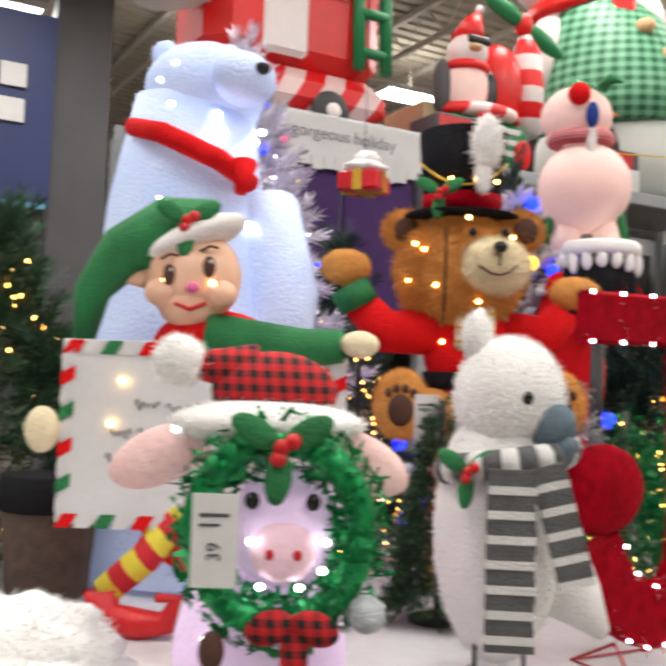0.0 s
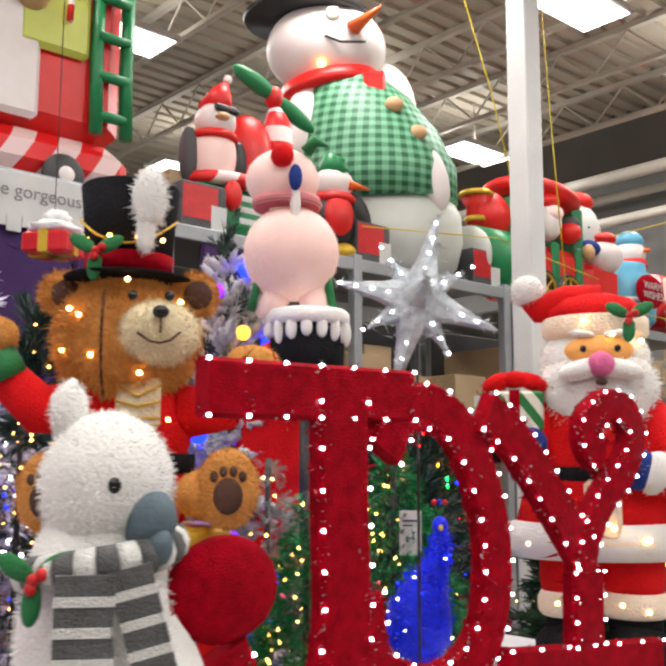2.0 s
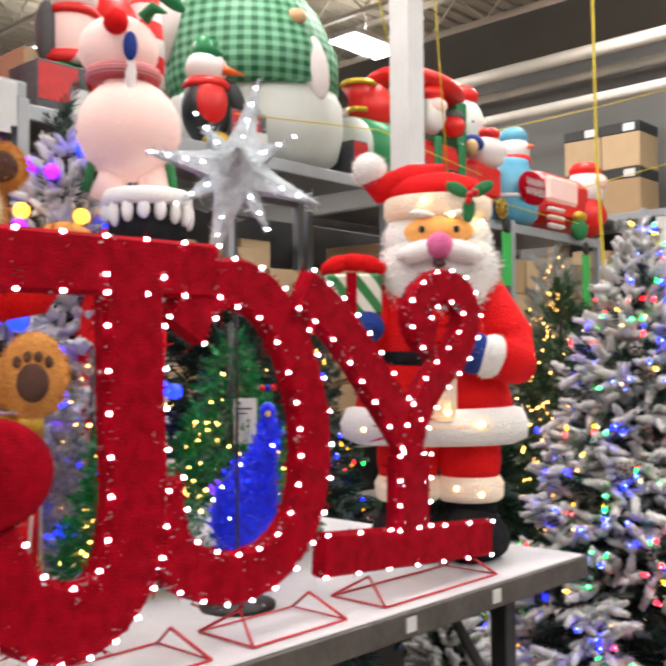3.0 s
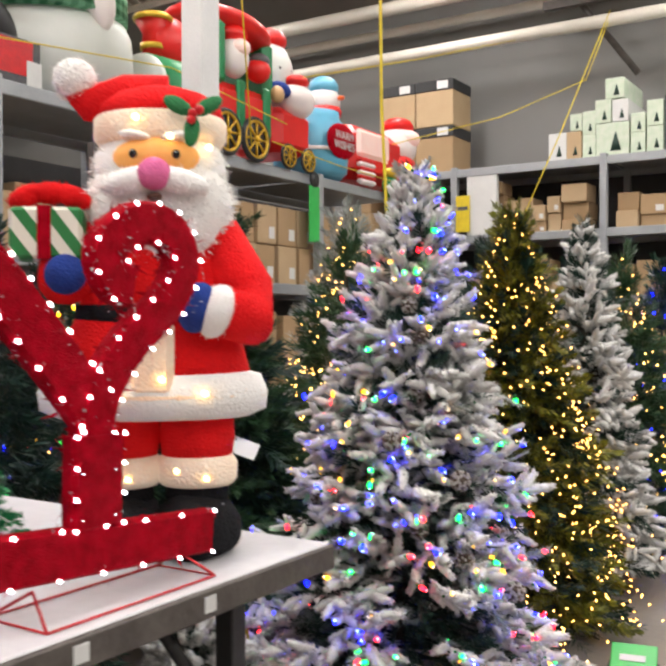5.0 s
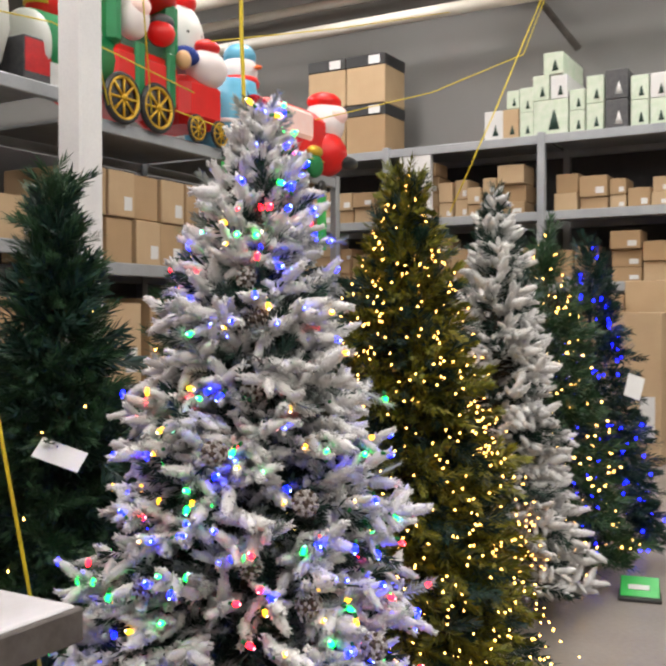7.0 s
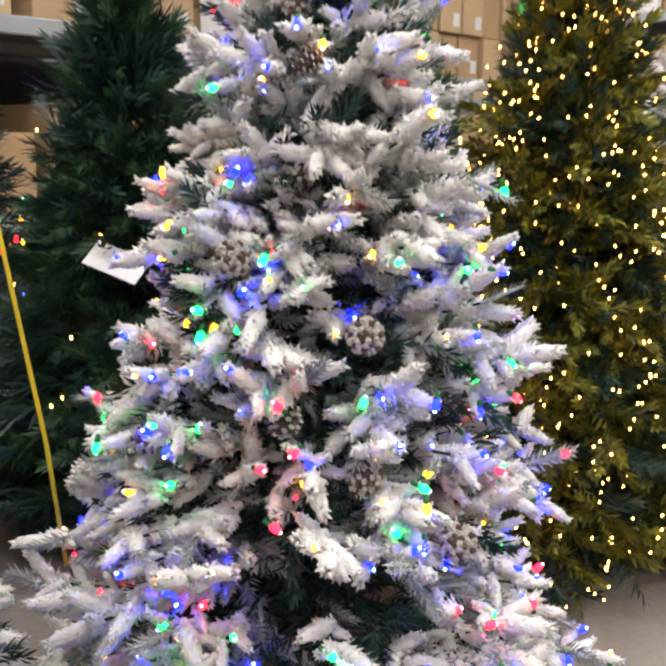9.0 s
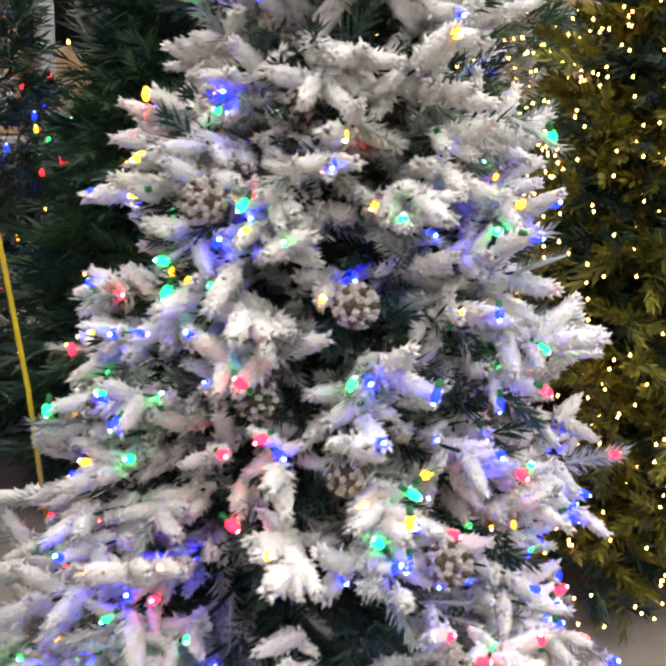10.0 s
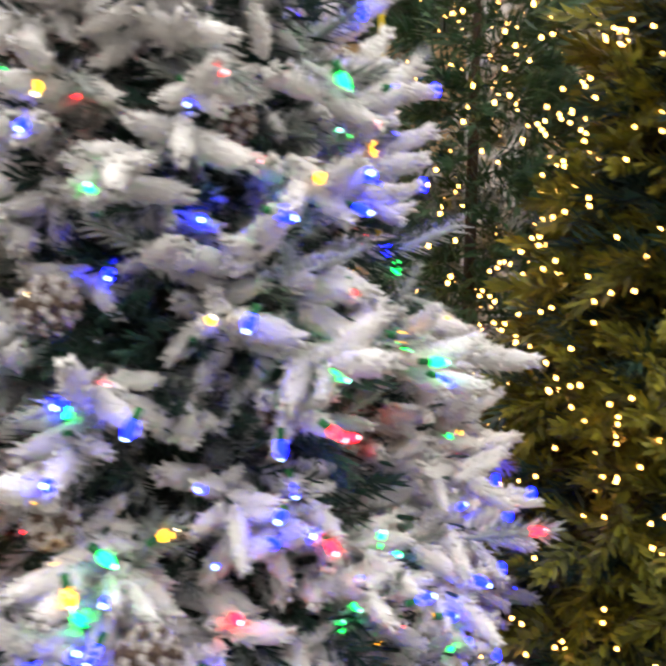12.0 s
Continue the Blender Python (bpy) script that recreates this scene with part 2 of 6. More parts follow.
TRUNK = pm("brown_stem", (0.06, 0.045, 0.03), (0.04, 0.03, 0.02), 12, 0.9, 0.3)
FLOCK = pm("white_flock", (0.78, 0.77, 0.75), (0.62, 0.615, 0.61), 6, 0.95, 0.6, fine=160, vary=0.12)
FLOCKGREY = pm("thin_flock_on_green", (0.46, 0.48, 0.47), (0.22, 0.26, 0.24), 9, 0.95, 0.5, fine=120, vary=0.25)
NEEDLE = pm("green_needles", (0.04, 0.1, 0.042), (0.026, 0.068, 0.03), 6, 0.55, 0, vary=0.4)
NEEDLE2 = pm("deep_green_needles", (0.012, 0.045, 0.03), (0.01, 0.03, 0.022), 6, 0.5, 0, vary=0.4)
# Yellow cast of the warm mini lights is put into the needle colour.
NEEDLEGOLD = pm("gold_lit_green_needles", (0.2, 0.19, 0.013), (0.07, 0.085, 0.011), 5, 0.55, 0, vary=0.6)
CONE = pm("pine_cone", (0.1, 0.065, 0.045), (0.06, 0.04, 0.03), 30, 0.8, 0.4, fine=120)
CONETIP = pm("frosted_cone", (0.5, 0.48, 0.46), (0.26, 0.23, 0.21), 30, 0.9, 0.4, fine=120)
PANEL = glow("lamp_diffuser", (1.0, 0.96, 0.9), 9.0)
LED_W = glow("white_led", (0.95, 0.95, 1.0), 15)
LED_WARM = glow("warm_led", (1.0, 0.62, 0.2), 16)
LED_GOLD = glow("gold_led", (1.0, 0.42, 0.09), 22)
BULBS = {"blue": glow("blue_led", (0.0008, 0.0025, 1.0), 44), "red": glow("red_led", (1.0, 0.005, 0.014), 18),
         "green": glow("green_led", (0.004, 1.0, 0.1), 10), "yellow": glow("yellow_led", (1.0, 0.4, 0.012), 7)}
CORES = {"blue": glow("blue_led_core", (0.25, 0.4, 1.0), 14), "red": glow("red_led_core", (1.0, 0.3, 0.35), 8),
         "green": glow("green_led_core", (0.35, 1.0, 0.8), 7), "yellow": glow("yellow_led_core", (1.0, 0.85, 0.5), 8)}
BIGBULBS = [glow("big_blue_led", (0.006, 0.02, 1.0), 7), glow("big_violet_led", (0.2, 0.01, 1.0), 4), glow("big_amber_led", (1.0, 0.5, 0.05), 3),
            glow("big_green_led", (0.05, 0.9, 0.55), 2.5), glow("big_pink_led", (1.0, 0.03, 0.15), 2.5)]


# ---- mesh helpers ----
rng = np.random.default_rng(7)
UNIT_BALLS = {}


def ball(seg, rings):
    if (seg, rings) not in UNIT_BALLS:
        V = [(0, 0, 1)]
        for i in range(1, rings):
            a = math.pi * i / rings
            V += [(math.sin(a) * math.cos(2 * math.pi * j / seg), math.sin(a) * math.sin(2 * math.pi * j / seg), math.cos(a)) for j in range(seg)]
        V.append((0, 0, -1))
        F = [(0, 1 + j, 1 + (j + 1) % seg) for j in range(seg)]
        for i in range(rings - 2):
            o = 1 + i * seg
            F += [(o + j, o + seg + j, o + seg + (j + 1) % seg, o + (j + 1) % seg) for j in range(seg)]
        o, e = 1 + (rings - 2) * seg, len(V) - 1
        F += [(o + j, e, o + (j + 1) % seg) for j in range(seg)]
        UNIT_BALLS[(seg, rings)] = (np.array(V, float), F)
    return UNIT_BALLS[(seg, rings)]


class Build:
    """Collects shaped primitives into one mesh with several materials."""

    def __init__(self):
        self.v, self.f, self.m, self.s, self.mats, self.n = [], [], [], [], [], 0

    def put(self, V, F, mat, smooth=True):
        if mat not in self.mats:
            self.mats.append(mat)
        k = self.mats.index(mat)
        self.v.append(np.asarray(V, float))
        self.f += [tuple(i + self.n for i in q) for q in F]
        self.m += [k] * len(F)
        self.s += [smooth] * len(F)
        self.n += len(V)
        return self

    def ell(self, c, r, mat, turn=(0, 0, 0), seg=24, rings=14, lump=0.0, fuzz=0, flen=0.02):
        V, F = ball(seg, rings)
        r = np.array(r if hasattr(r, "__len__") else (r, r, r), float)
        R = np.array(Euler([radians(a) for a in turn]).to_matrix())
        W = V.copy()
        if lump:
            W = W * (1 + lump * np.array([noise.noise(Vector(p) * 2.3 + Vector(c) * 3) for p in V]))[:, None]
        self.put((W * r) @ R.T + np.array(c), F, mat)
        if fuzz:
            flen = flen * 0.5
            d = rng.normal(size=(fuzz, 3))
            d /= np.linalg.norm(d, axis=1)[:, None]
            base = (d * r) @ R.T + np.array(c)
            nrm = (d / r) @ R.T
            nrm /= np.linalg.norm(nrm, axis=1)[:, None]
            side = np.cross(nrm, rng.normal(size=(fuzz, 3)))
            side /= np.linalg.norm(side, axis=1)[:, None]
            tip = base + (nrm + rng.normal(size=(fuzz, 3)) * 0.45 + np.array((0, 0, -0.25))) * flen * rng.uniform(0.5, 1.2, (fuzz, 1))
            w = flen * 0.16
            V2 = np.stack([base - side * w, base + side * w, tip], 1).reshape(-1, 3)
            self.put(V2, [(3 * i, 3 * i + 1, 3 * i + 2) for i in range(fuzz)], mat, False)
        return self

    def box(self, lo, hi, mat, bev=0.0, turn=0.0, about=None):
        x0, y0, z0 = lo
        x1, y1, z1 = hi
        b = min(bev, (x1 - x0) / 2.01, (y1 - y0) / 2.01, (z1 - z0) / 2.01)
        if b <= 0:
            V = [(x, y, z) for z in (z0, z1) for x, y in ((x0, y0), (x1, y0), (x1, y1), (x0, y1))]
            F = [(3, 2, 1, 0), (4, 5, 6, 7), (0, 1, 5, 4), (1, 2, 6, 5), (2, 3, 7, 6), (3, 0, 4, 7)]
        else:
            V = []
            for z, i in ((z0, b), (z0 + b, 0), (z1 - b, 0), (z1, b)):
                a, c, d, e = x0 + i, y0 + i, x1 - i, y1 - i
                k = b if i == 0 else b * 0.6
                V += [(a + k, c, z), (d - k, c, z), (d, c + k, z), (d, e - k, z), (d - k, e, z), (a + k, e, z), (a, e - k, z), (a, c + k, z)]
            F = [tuple(range(7, -1, -1)), tuple(range(24, 32))]
            for l in range(3):
                F += [(8 * l + j, 8 * l + (j + 1) % 8, 8 * l + 8 + (j + 1) % 8, 8 * l + 8 + j) for j in range(8)]
        V = np.array(V, float)
        if turn:
            a = radians(turn)
            p = np.array(about if about else ((x0 + x1) / 2, (y0 + y1) / 2))
            q = V[:, :2] - p
            V[:, 0], V[:, 1] = q[:, 0] * math.cos(a) - q[:, 1] * math.sin(a) + p[0], q[:, 0] * math.sin(a) + q[:, 1] * math.cos(a) + p[1]
        return self.put(V, F, mat, False)

    def tube(self, pts, r, mat, seg=8, caps=True, smooth=True):
        P = [Vector(p) for p in pts]
        rs = r if hasattr(r, "__len__") else [r] * len(P)
        V, F, up = [], [], None
        for i, p in enumerate(P):
            d = (P[min(i + 1, len(P) - 1)] - P[max(i - 1, 0)]).normalized()
            if up is None:
                up = d.orthogonal().normalized()
            up = (up - d * up.dot(d)).normalized()
            w = d.cross(up)
            V += [p + (up * math.cos(2 * math.pi * j / seg) + w * math.sin(2 * math.pi * j / seg)) * rs[i] for j in range(seg)]
        for i in range(len(P) - 1):
            F += [(i * seg + j, i * seg + (j + 1) % seg, (i + 1) * seg + (j + 1) % seg, (i + 1) * seg + j) for j in range(seg)]
        if caps:
            F += [tuple(range(seg - 1, -1, -1)), tuple(range((len(P) - 1) * seg, len(P) * seg))]
        return self.put([tuple(v) for v in V], F, mat, smooth)

    def lathe(self, c, profile, mat, seg=28, squash=1.0):
        """profile: (radius, height) pairs from the bottom up."""
        V, F = [], []
        for r, z in profile:
            V += [(c[0] + r * math.cos(2 * math.pi * j / seg), c[1] + r * squash * math.sin(2 * math.pi * j / seg), c[2] + z) for j in range(seg)]
        for i in range(len(profile) - 1):
            F += [(i * seg + j, i * seg + (j + 1) % seg, (i + 1) * seg + (j + 1) % seg, (i + 1) * seg + j) for j in range(seg)]
        F += [tuple(range(seg - 1, -1, -1)), tuple(range((len(profile) - 1) * seg, len(profile) * seg))]
        return self.put(V, F, mat)

    def obj(self, name, parent=None, at=None, label=""):
        me = bpy.data.meshes.new(name)
        me.from_pydata([tuple(v) for v in np.concatenate(self.v)], [], self.f)
        for m in self.mats:
            me.materials.append(m)
        me.polygons.foreach_set("material_index", self.m)
        me.polygons.foreach_set("use_smooth", self.s)
        me.update()
        ob = new(name, me)
        if parent is not None:
            ob.parent = parent
        if at is not None:
            ob.matrix_world = at
        if label:
            ob["label"] = label
        return ob


def part(name, b, parent, label=""):
    return b.obj(name, parent, None, label)


def empty(name, at=None):
    ob = new(name)
    if at is not None:
        ob.matrix_world = at
    return ob


def words(name, body, size, mat, parent, at, align="CENTER"):
    c = bpy.data.curves.new(name, "FONT")
    c.body, c.size, c.align_x, c.align_y, c.extrude = body, size, align, "CENTER", 0.0006
    c.materials.append(mat)
    ob = new(name, c)
    ob.parent = parent
    ob.matrix_local = at
    return ob


# ---- the hall ----
def slab(name, lo, hi, mat, label="", bev=0.0):
    ob = Build().box(lo, hi, mat, bev).obj(name)
    return tagged(ob, label, name.split("_")[0], kind="structure")


slab("floor", (-26, -22, -0.2), (9, 11.8, 0), CONCRETE, "worn polished grey-brown concrete floor")
slab("wall_north", (-26, 11.5, 0), (9, 11.8, 8.2), WALL, "painted grey wall behind the storage racks")
slab("wall_south", (-26, -22.3, 0), (9, -22, 8.2), WALL, "painted grey hall wall")
slab("wall_west", (-26.3, -22, 0), (-26, 11.8, 8.2), WALL, "painted grey hall wall")
slab("wall_east", (9, -22, 0), (9.3, 11.8, 8.2), WALL, "painted grey hall wall")
b = Build()
for i in range(117):
    x = -26 + 0.3 * i
    b.box((x, -22, 7.62), (x + 0.17, 11.6, 7.68), DECK, 0)
b.box((-26, -22, 7.68), (9, 11.8, 7.8), DECK)
tagged(b.obj("ceiling"), "ribbed metal roof deck painted off-white", "ceiling", kind="structure")
for y in np.arange(-15.0, 11.2, 1.68):
    y = float(y)
    b = Build()
    b.box((-26, y - 0.05, 7.53), (9, y + 0.05, 7.61), JOIST).box((-26, y - 0.04, 6.98), (9, y + 0.04, 7.04), JOIST)
    x, k = -14.0, 0
    while x < 6:
        b.tube([(x, y, 7.03 if k % 2 else 7.54), (x + 0.55, y, 7.54 if k % 2 else 7.03)], 0.018, JOIST, 6, False)
        x, k = x + 0.55, k + 1
    tagged(b.obj("trim_joist"), "open-web steel roof joist painted off-white", "joist", kind="structure")
for y, z, r in ((10.75, 5.56, 0.085), (10.6, 6.25, 0.1), (11.2, 6.1, 0.07), (9.6, 6.75, 0.05)):
    tagged(Build().tube([(-26, y, z), (9, y, z)], r, JOIST, 12).obj("trim_pipe"), "white-painted pipe run under the roof", "pipe", kind="structure")
tagged(Build().box((-4.4, 10.9, 5.9), (-3.2, 11.0, 6.02), TABLEEDGE, 0, 0).tube([(-4.6, 11.1, 6.9), (-3.15, 11.1, 4.9)], 0.05, TABLEEDGE, 6).obj("trim_brace"), "dark steel diagonal wall brace", "brace", kind="structure")
hb = empty("high_bay_light")
part("housing", Build().box((-0.66, -0.36, 0.02), (0.66, 0.36, 0.1), PILLAR, 0.02), hb)
part("diffuser", Build().box((-0.6, -0.3, 0.005), (0.6, 0.3, 0.018), PANEL), hb, "glowing white diffuser")
part("hanger", Build().tube([(0, 0, 0.1), (0, 0, 0.95)], 0.012, JOIST, 6), hb)
tagged(hb, "white rectangular high bay light hung below the joists", "ceiling light", "high bay lights")
for i, (fx, fy) in enumerate(FIXTURES):
    m = pose(fx, fy, 6.735, 0, 0, 90)
    if i == 0:
        hb.matrix_world = m
    else:
        copy_thing(hb, m)
pil = Build().box((-4.86, 3.98, 0.02), (-4.64, 4.2, 7.6), PILLAR, 0.012)
pil.box((-4.96, 3.88, 0), (-4.54, 4.3, 0.02), PILLAR)
tagged(pil.obj("pillar"), "square white-painted steel roof pillar", "pillar", kind="structure")
# far panels beyond the display
slab("wall_panel", (-12.2, -3.2, 3.75), (-12.05, -0.45, 6.2), NAVY, "dark navy hanging department sign")
slab("wall_panel", (-12.04, -3.2, 3.68), (-12.0, -0.5, 3.74), NYLBLUE, "light blue edge of the hanging sign")
slab("wall_panel", (-12.6, -0.4, 0), (-12.3, 0.35, 7.6), DARKGREY, "dark grey upright behind the display")
slab("wall_panel", (-9.0, 0.05, 0), (-8.9, 0.5, 4.2), BLUEPANEL, "bright blue upright panel")
for yy, zz, w in ((-0.97, 5.2, 0.16), (-1.02, 4.75, 0.2)):
    slab("wall_panel", (-12.03, yy - w, zz), (-12.0, yy + w, zz + 0.3), PAPER, "white lettering block on the navy sign")


# ---- storage racks ----
def rack_bay(name, posts, shelves, depth, label):
    """Posts: (x, y) of the front feet in a row; shelves: heights between each pair; depth: the way to the back."""
    r = empty(name, pose(posts[0][0], posts[0][1], 0))
    ox, oy = posts[0]
    d = Vector(depth)
    for x, y in posts:
        for k in (0, 1):
            p = Vector((x - ox, y - oy, 0)) + d * k
            u = Build().box((p.x - 0.045, p.y - 0.045, 0), (p.x + 0.045, p.y + 0.045, max(shelves[-1]) + 0.03), RACK, 0.006)
            part("upright", u, r)
    for (a, c), hs in zip(zip(posts, posts[1:]), shelves):
        a, c = Vector((a[0] - ox, a[1] - oy, 0)), Vector((c[0] - ox, c[1] - oy, 0))
        for h in hs:
            for k in (0, 1):
                p, q = a + d * k, c + d * k
                lo = (min(p.x, q.x) - 0.03, min(p.y, q.y) - 0.03, h - 0.11)
                hi = (max(p.x, q.x) + 0.03, max(p.y, q.y) + 0.03, h)
                part("beam", Build().box(lo, hi, RACK, 0.008), r)
            p, q = a, c + d
            part("shelf_deck", Build().box((min(p.x, q.x) + 0.04, min(p.y, q.y) + 0.04, h - 0.03), (max(p.x, q.x) - 0.04, max(p.y, q.y) - 0.04, h - 0.004), RACK), r)
    return tagged(r, label, "storage rack")


rack_bay("storage_rack", [(-5.55, -1.1), (-5.55, 0.9), (-5.55, 2.75), (-5.55, 4.75)], [(0.9, 2.1, 3.48), (0.9, 2.1, 3.34), (0.9, 2.1, 3.34)], (-1.2, 0, 0), "grey steel pallet rack loaded with boxes and inflatables")
rack_bay("storage_rack", [(-5.55, 4.9), (-5.55, 7.0), (-5.55, 9.1)], [(0.9, 1.98, 3.18)] * 2, (-1.2, 0, 0), "grey steel pallet rack loaded with cartons")
rack_bay("storage_rack", [(-7.5, 10.3), (-5.45, 10.3), (-3.37, 10.3), (-1.42, 10.3)], [(0.95, 1.92, 2.78, 3.7)] * 3, (0, 1.1, 0), "grey steel wall rack stacked with cartons")
# Near-black sheets close off the backs of the racks.
slab("wall_backing", (-7.0, -1.1, 0.1), (-6.95, 9.1, 3.1), RACKDARK, "near-black sheet behind the rack shelves")
slab("wall_backing", (-7.4, 11.44, 0.1), (-1.42, 11.48, 3.6), RACKDARK, "near-black sheet behind the wall rack shelves")
slab("wall_end", (-1.34, 10.2, 0), (-1.1, 11.5, 7.6), PILLAR, "pale grey end column beside the wall rack")


def carton(x, y, z, w, d, h, mat, label="brown cardboard carton on a rack shelf", tape=True, front="x", group="cartons"):
    """x, y: the middle of its front face; front: the axis it faces along."""
    c = empty("carton", pose(x, y, z))
    bd = Build()
    if front == "x":
        bd.box((-d, -w / 2, 0), (0, w / 2, h), mat, 0.008)
        tp, lb = ((-d, -0.025, h), (0.003, 0.025, h + 0.003)), ((0, w * 0.08, h * 0.15), (0.004, w * 0.38, h * 0.45))
    else:
        bd.box((-w / 2, 0, 0), (w / 2, d, h), mat, 0.008)
        tp, lb = ((-0.025, -0.003, h), (0.025, d, h + 0.003)), ((w * 0.08, -0.004, h * 0.15), (w * 0.38, 0, h * 0.45))
    part("box_body", bd, c)
    if tape:
        part("tape", Build().box(*tp, CARD2 if mat is CARD else CARD), c)
        if rng.random() < 0.55:
            part("shipping_label", Build().box(*lb, PAPER), c, "white paper label")
    return tagged(c, label, "carton", group)


# left rack: cartons on the shelves
for y in np.arange(5.12, 8.9, 0.36):
    for k in range(2):
        if rng.random() < 0.93:
            carton(-5.62 - float(rng.uniform(0, 0.06)), float(y), 1.984 + k * 0.41, 0.33, 0.9, 0.4, CARD2 if (k + int(y * 3)) % 2 else CARD)
for y, w, h in ((2.95, 0.42, 0.45), (3.55, 0.5, 0.3), (3.6, 0.36, 0.62), (4.35, 0.45, 0.35)):
    carton(-5.65 if w != 0.36 else -6.15, y, 2.104, w, 0.45, h, CARD2)
for y in (0.0, 0.55, 1.2, 1.75, 2.3):
    carton(-5.68, y, 2.104, 0.44, 0.5, float(rng.uniform(0.3, 0.6)), CARD)
for y in np.arange(-0.7, 9.0, 0.62):
    carton(-5.66, float(y), 0.904, 0.5, 0.8, float(rng.uniform(0.5, 0.8)), CARD if rng.random() < 0.6 else CARD2)
carton(-5.95, 1.42, 3.344, 0.55, 0.6, 0.55, CARD2)
for y, n in ((3.02, "red"), (1.25, "red"), (4.55, "red")):
    p = empty("gift_carton", pose(-5.6, y, 3.344))
    part("box_body", Build().box((-0.4, -0.2, 0), (0, 0.2, 0.36), INK, 0.008), p)
    part("picture_panel", Build().box((0, -0.19, 0.08), (0.004, 0.12, 0.34), REDGLOSS), p, "red printed picture panel")
    part("price_card", Build().box((0.006, 0.06, 0.0), (0.01, 0.2, 0.2), PAPER), p, "white price card")
    tagged(p, "dark retail box with a red picture and white price card", "retail box", "gift cartons")
for x in (-6.4, -5.8):
    for k in range(2):
        q = carton(x, 10.36, 3.704 + k * 0.66, 0.58, 0.6, 0.5, CARD if k == 0 else CARD2, "large brown carton with a dark lid on the wall rack", front="y", tape=False)
        part("lid", Build().box((-0.297, -0.008, 0.5), (0.297, 0.608, 0.652), NYLBLACK, 0.01), q, "black lid")
        part("shipping_label", Build().box((0.05, -0.012, 0.52), (0.22, -0.0085, 0.63), PAPER), q, "white paper label")
# wall rack: cartons and tree boxes
for x0, x1, z, hmax in ((-5.3, -3.5, 2.784, 0.72), (-3.25, -1.55, 2.784, 0.7), (-5.3, -3.5, 1.924, 0.6), (-3.25, -1.55, 1.924, 0.62), (-7.3, -5.6, 2.784, 0.6), (-7.3, -5.6, 1.924, 0.6)):
    x = x0
    while x < x1 - 0.15:
        w = float(rng.uniform(0.18, 0.36))
        top = hmax * float(rng.uniform(0.35, 1.0))
        z2 = z
        while z2 < z + top - 0.1:
            h = float(rng.uniform(0.15, 0.26))
            carton(x + w / 2, 10.38 + float(rng.uniform(0, 0.12)), z2, w - 0.012, 0.4, h - 0.004, CARD if rng.random() < 0.55 else CARD2, front="y")
            z2 += h
        x += w + (0.16 if rng.random() < 0.15 else 0.012)


def tree_box(x, z, w, h, mat):
    c = empty("tree_carton", pose(x, 10.36, z))
    part("box_body", Build().box((-w / 2, 0, 0), (w / 2, 0.9, h), mat, 0.006), c)
    v = Build()
    s = min(w, h) * 0.36
    v.lathe((0, 0, 0), [(s * 0.45, 0), (s * 0.28, s * 0.7), (0.004, s * 1.6)], NEEDLE2 if mat is not INK else PAPER, 8, 0.02)
    part("tree_picture", v, c, "printed tree picture").matrix_local = pose(w * 0.1, -0.003, h * 0.14)
    tagged(c, "pale green artificial tree carton on the top shelf", "tree carton", "tree cartons")


for x, z, w, h, mt in ((-4.0, 3.704, 0.24, 0.36, PAPER), (-3.78, 3.704, 0.2, 0.36, CARD2), (-3.58, 3.704, 0.17, 0.3, MINT), (-3.58, 4.006, 0.17, 0.3, MINT), (-3.75, 4.07, 0.16, 0.22, MINT),
                       (-3.28, 3.704, 0.42, 0.42, MINT), (-3.4, 4.13, 0.2, 0.3, MINT), (-3.18, 4.13, 0.2, 0.28, PAPER), (-3.25, 4.43, 0.24, 0.26, MINT), (-2.96, 3.704, 0.18, 0.26, MINT), (-2.96, 3.97, 0.18, 0.24, MINT),
                       (-2.75, 3.704, 0.2, 0.32, MINT), (-2.75, 4.03, 0.2, 0.32, MINT), (-2.5, 3.704, 0.26, 0.34, INK), (-2.5, 4.05, 0.26, 0.34, INK), (-2.24, 3.704, 0.2, 0.3, MINT), (-2.24, 4.01, 0.2, 0.28, MINT),
                       (-2.02, 3.704, 0.2, 0.3, MINT), (-2.02, 4.01, 0.2, 0.28, PAPER), (-1.73, 3.704, 0.3, 0.42, PAPER), (-1.73, 4.13, 0.3, 0.42, PAPER)):
    tree_box(x, z, w, h, mt)
for x, z, w, h, dp in ((-2.55, 0.004, 0.55, 1.75, 9.4), (-1.98, 0.004, 0.5, 1.55, 9.0), (-1.95, 0.004, 0.62, 1.9, 9.75), (-1.3, 0.004, 0.5, 1.8, 9.8)):
    carton(x, dp, z, w, 0.5, h, CARD2, "tall brown cardboard carton standing on the floor", front="y", group="tall cartons")
for x, y, h in ((-1.24, 7.6, 1.85), (-1.15, 7.45, 1.7), (-1.05, 7.4, 1.95), (-0.96, 7.5, 1.9), (-0.87, 7.35, 2.0), (-0.78, 7.5, 1.9)):
    pl = Build().box((x - 0.035, y, 0), (x + 0.035, y + 0.05, h), PILLAR, 0.006, 8)
    tagged(pl.obj("white_plank"), "white-primed timber plank standing upright", "plank", "white planks")
pc = Build().box((-5.26, 10.28, 2.784), (-4.82, 10.36, 3.61), PAPER, 0.004)
tagged(pc.obj("white_carton"), "white paper-wrapped carton on the wall rack", "carton")


yp = empty("price_placard", pose(-5.41, 10.24, 2.83))
part("card", Build().box((0, 0, 0), (0.21, 0.006, 0.50), YELLOW, 0.002), yp, "yellow card")
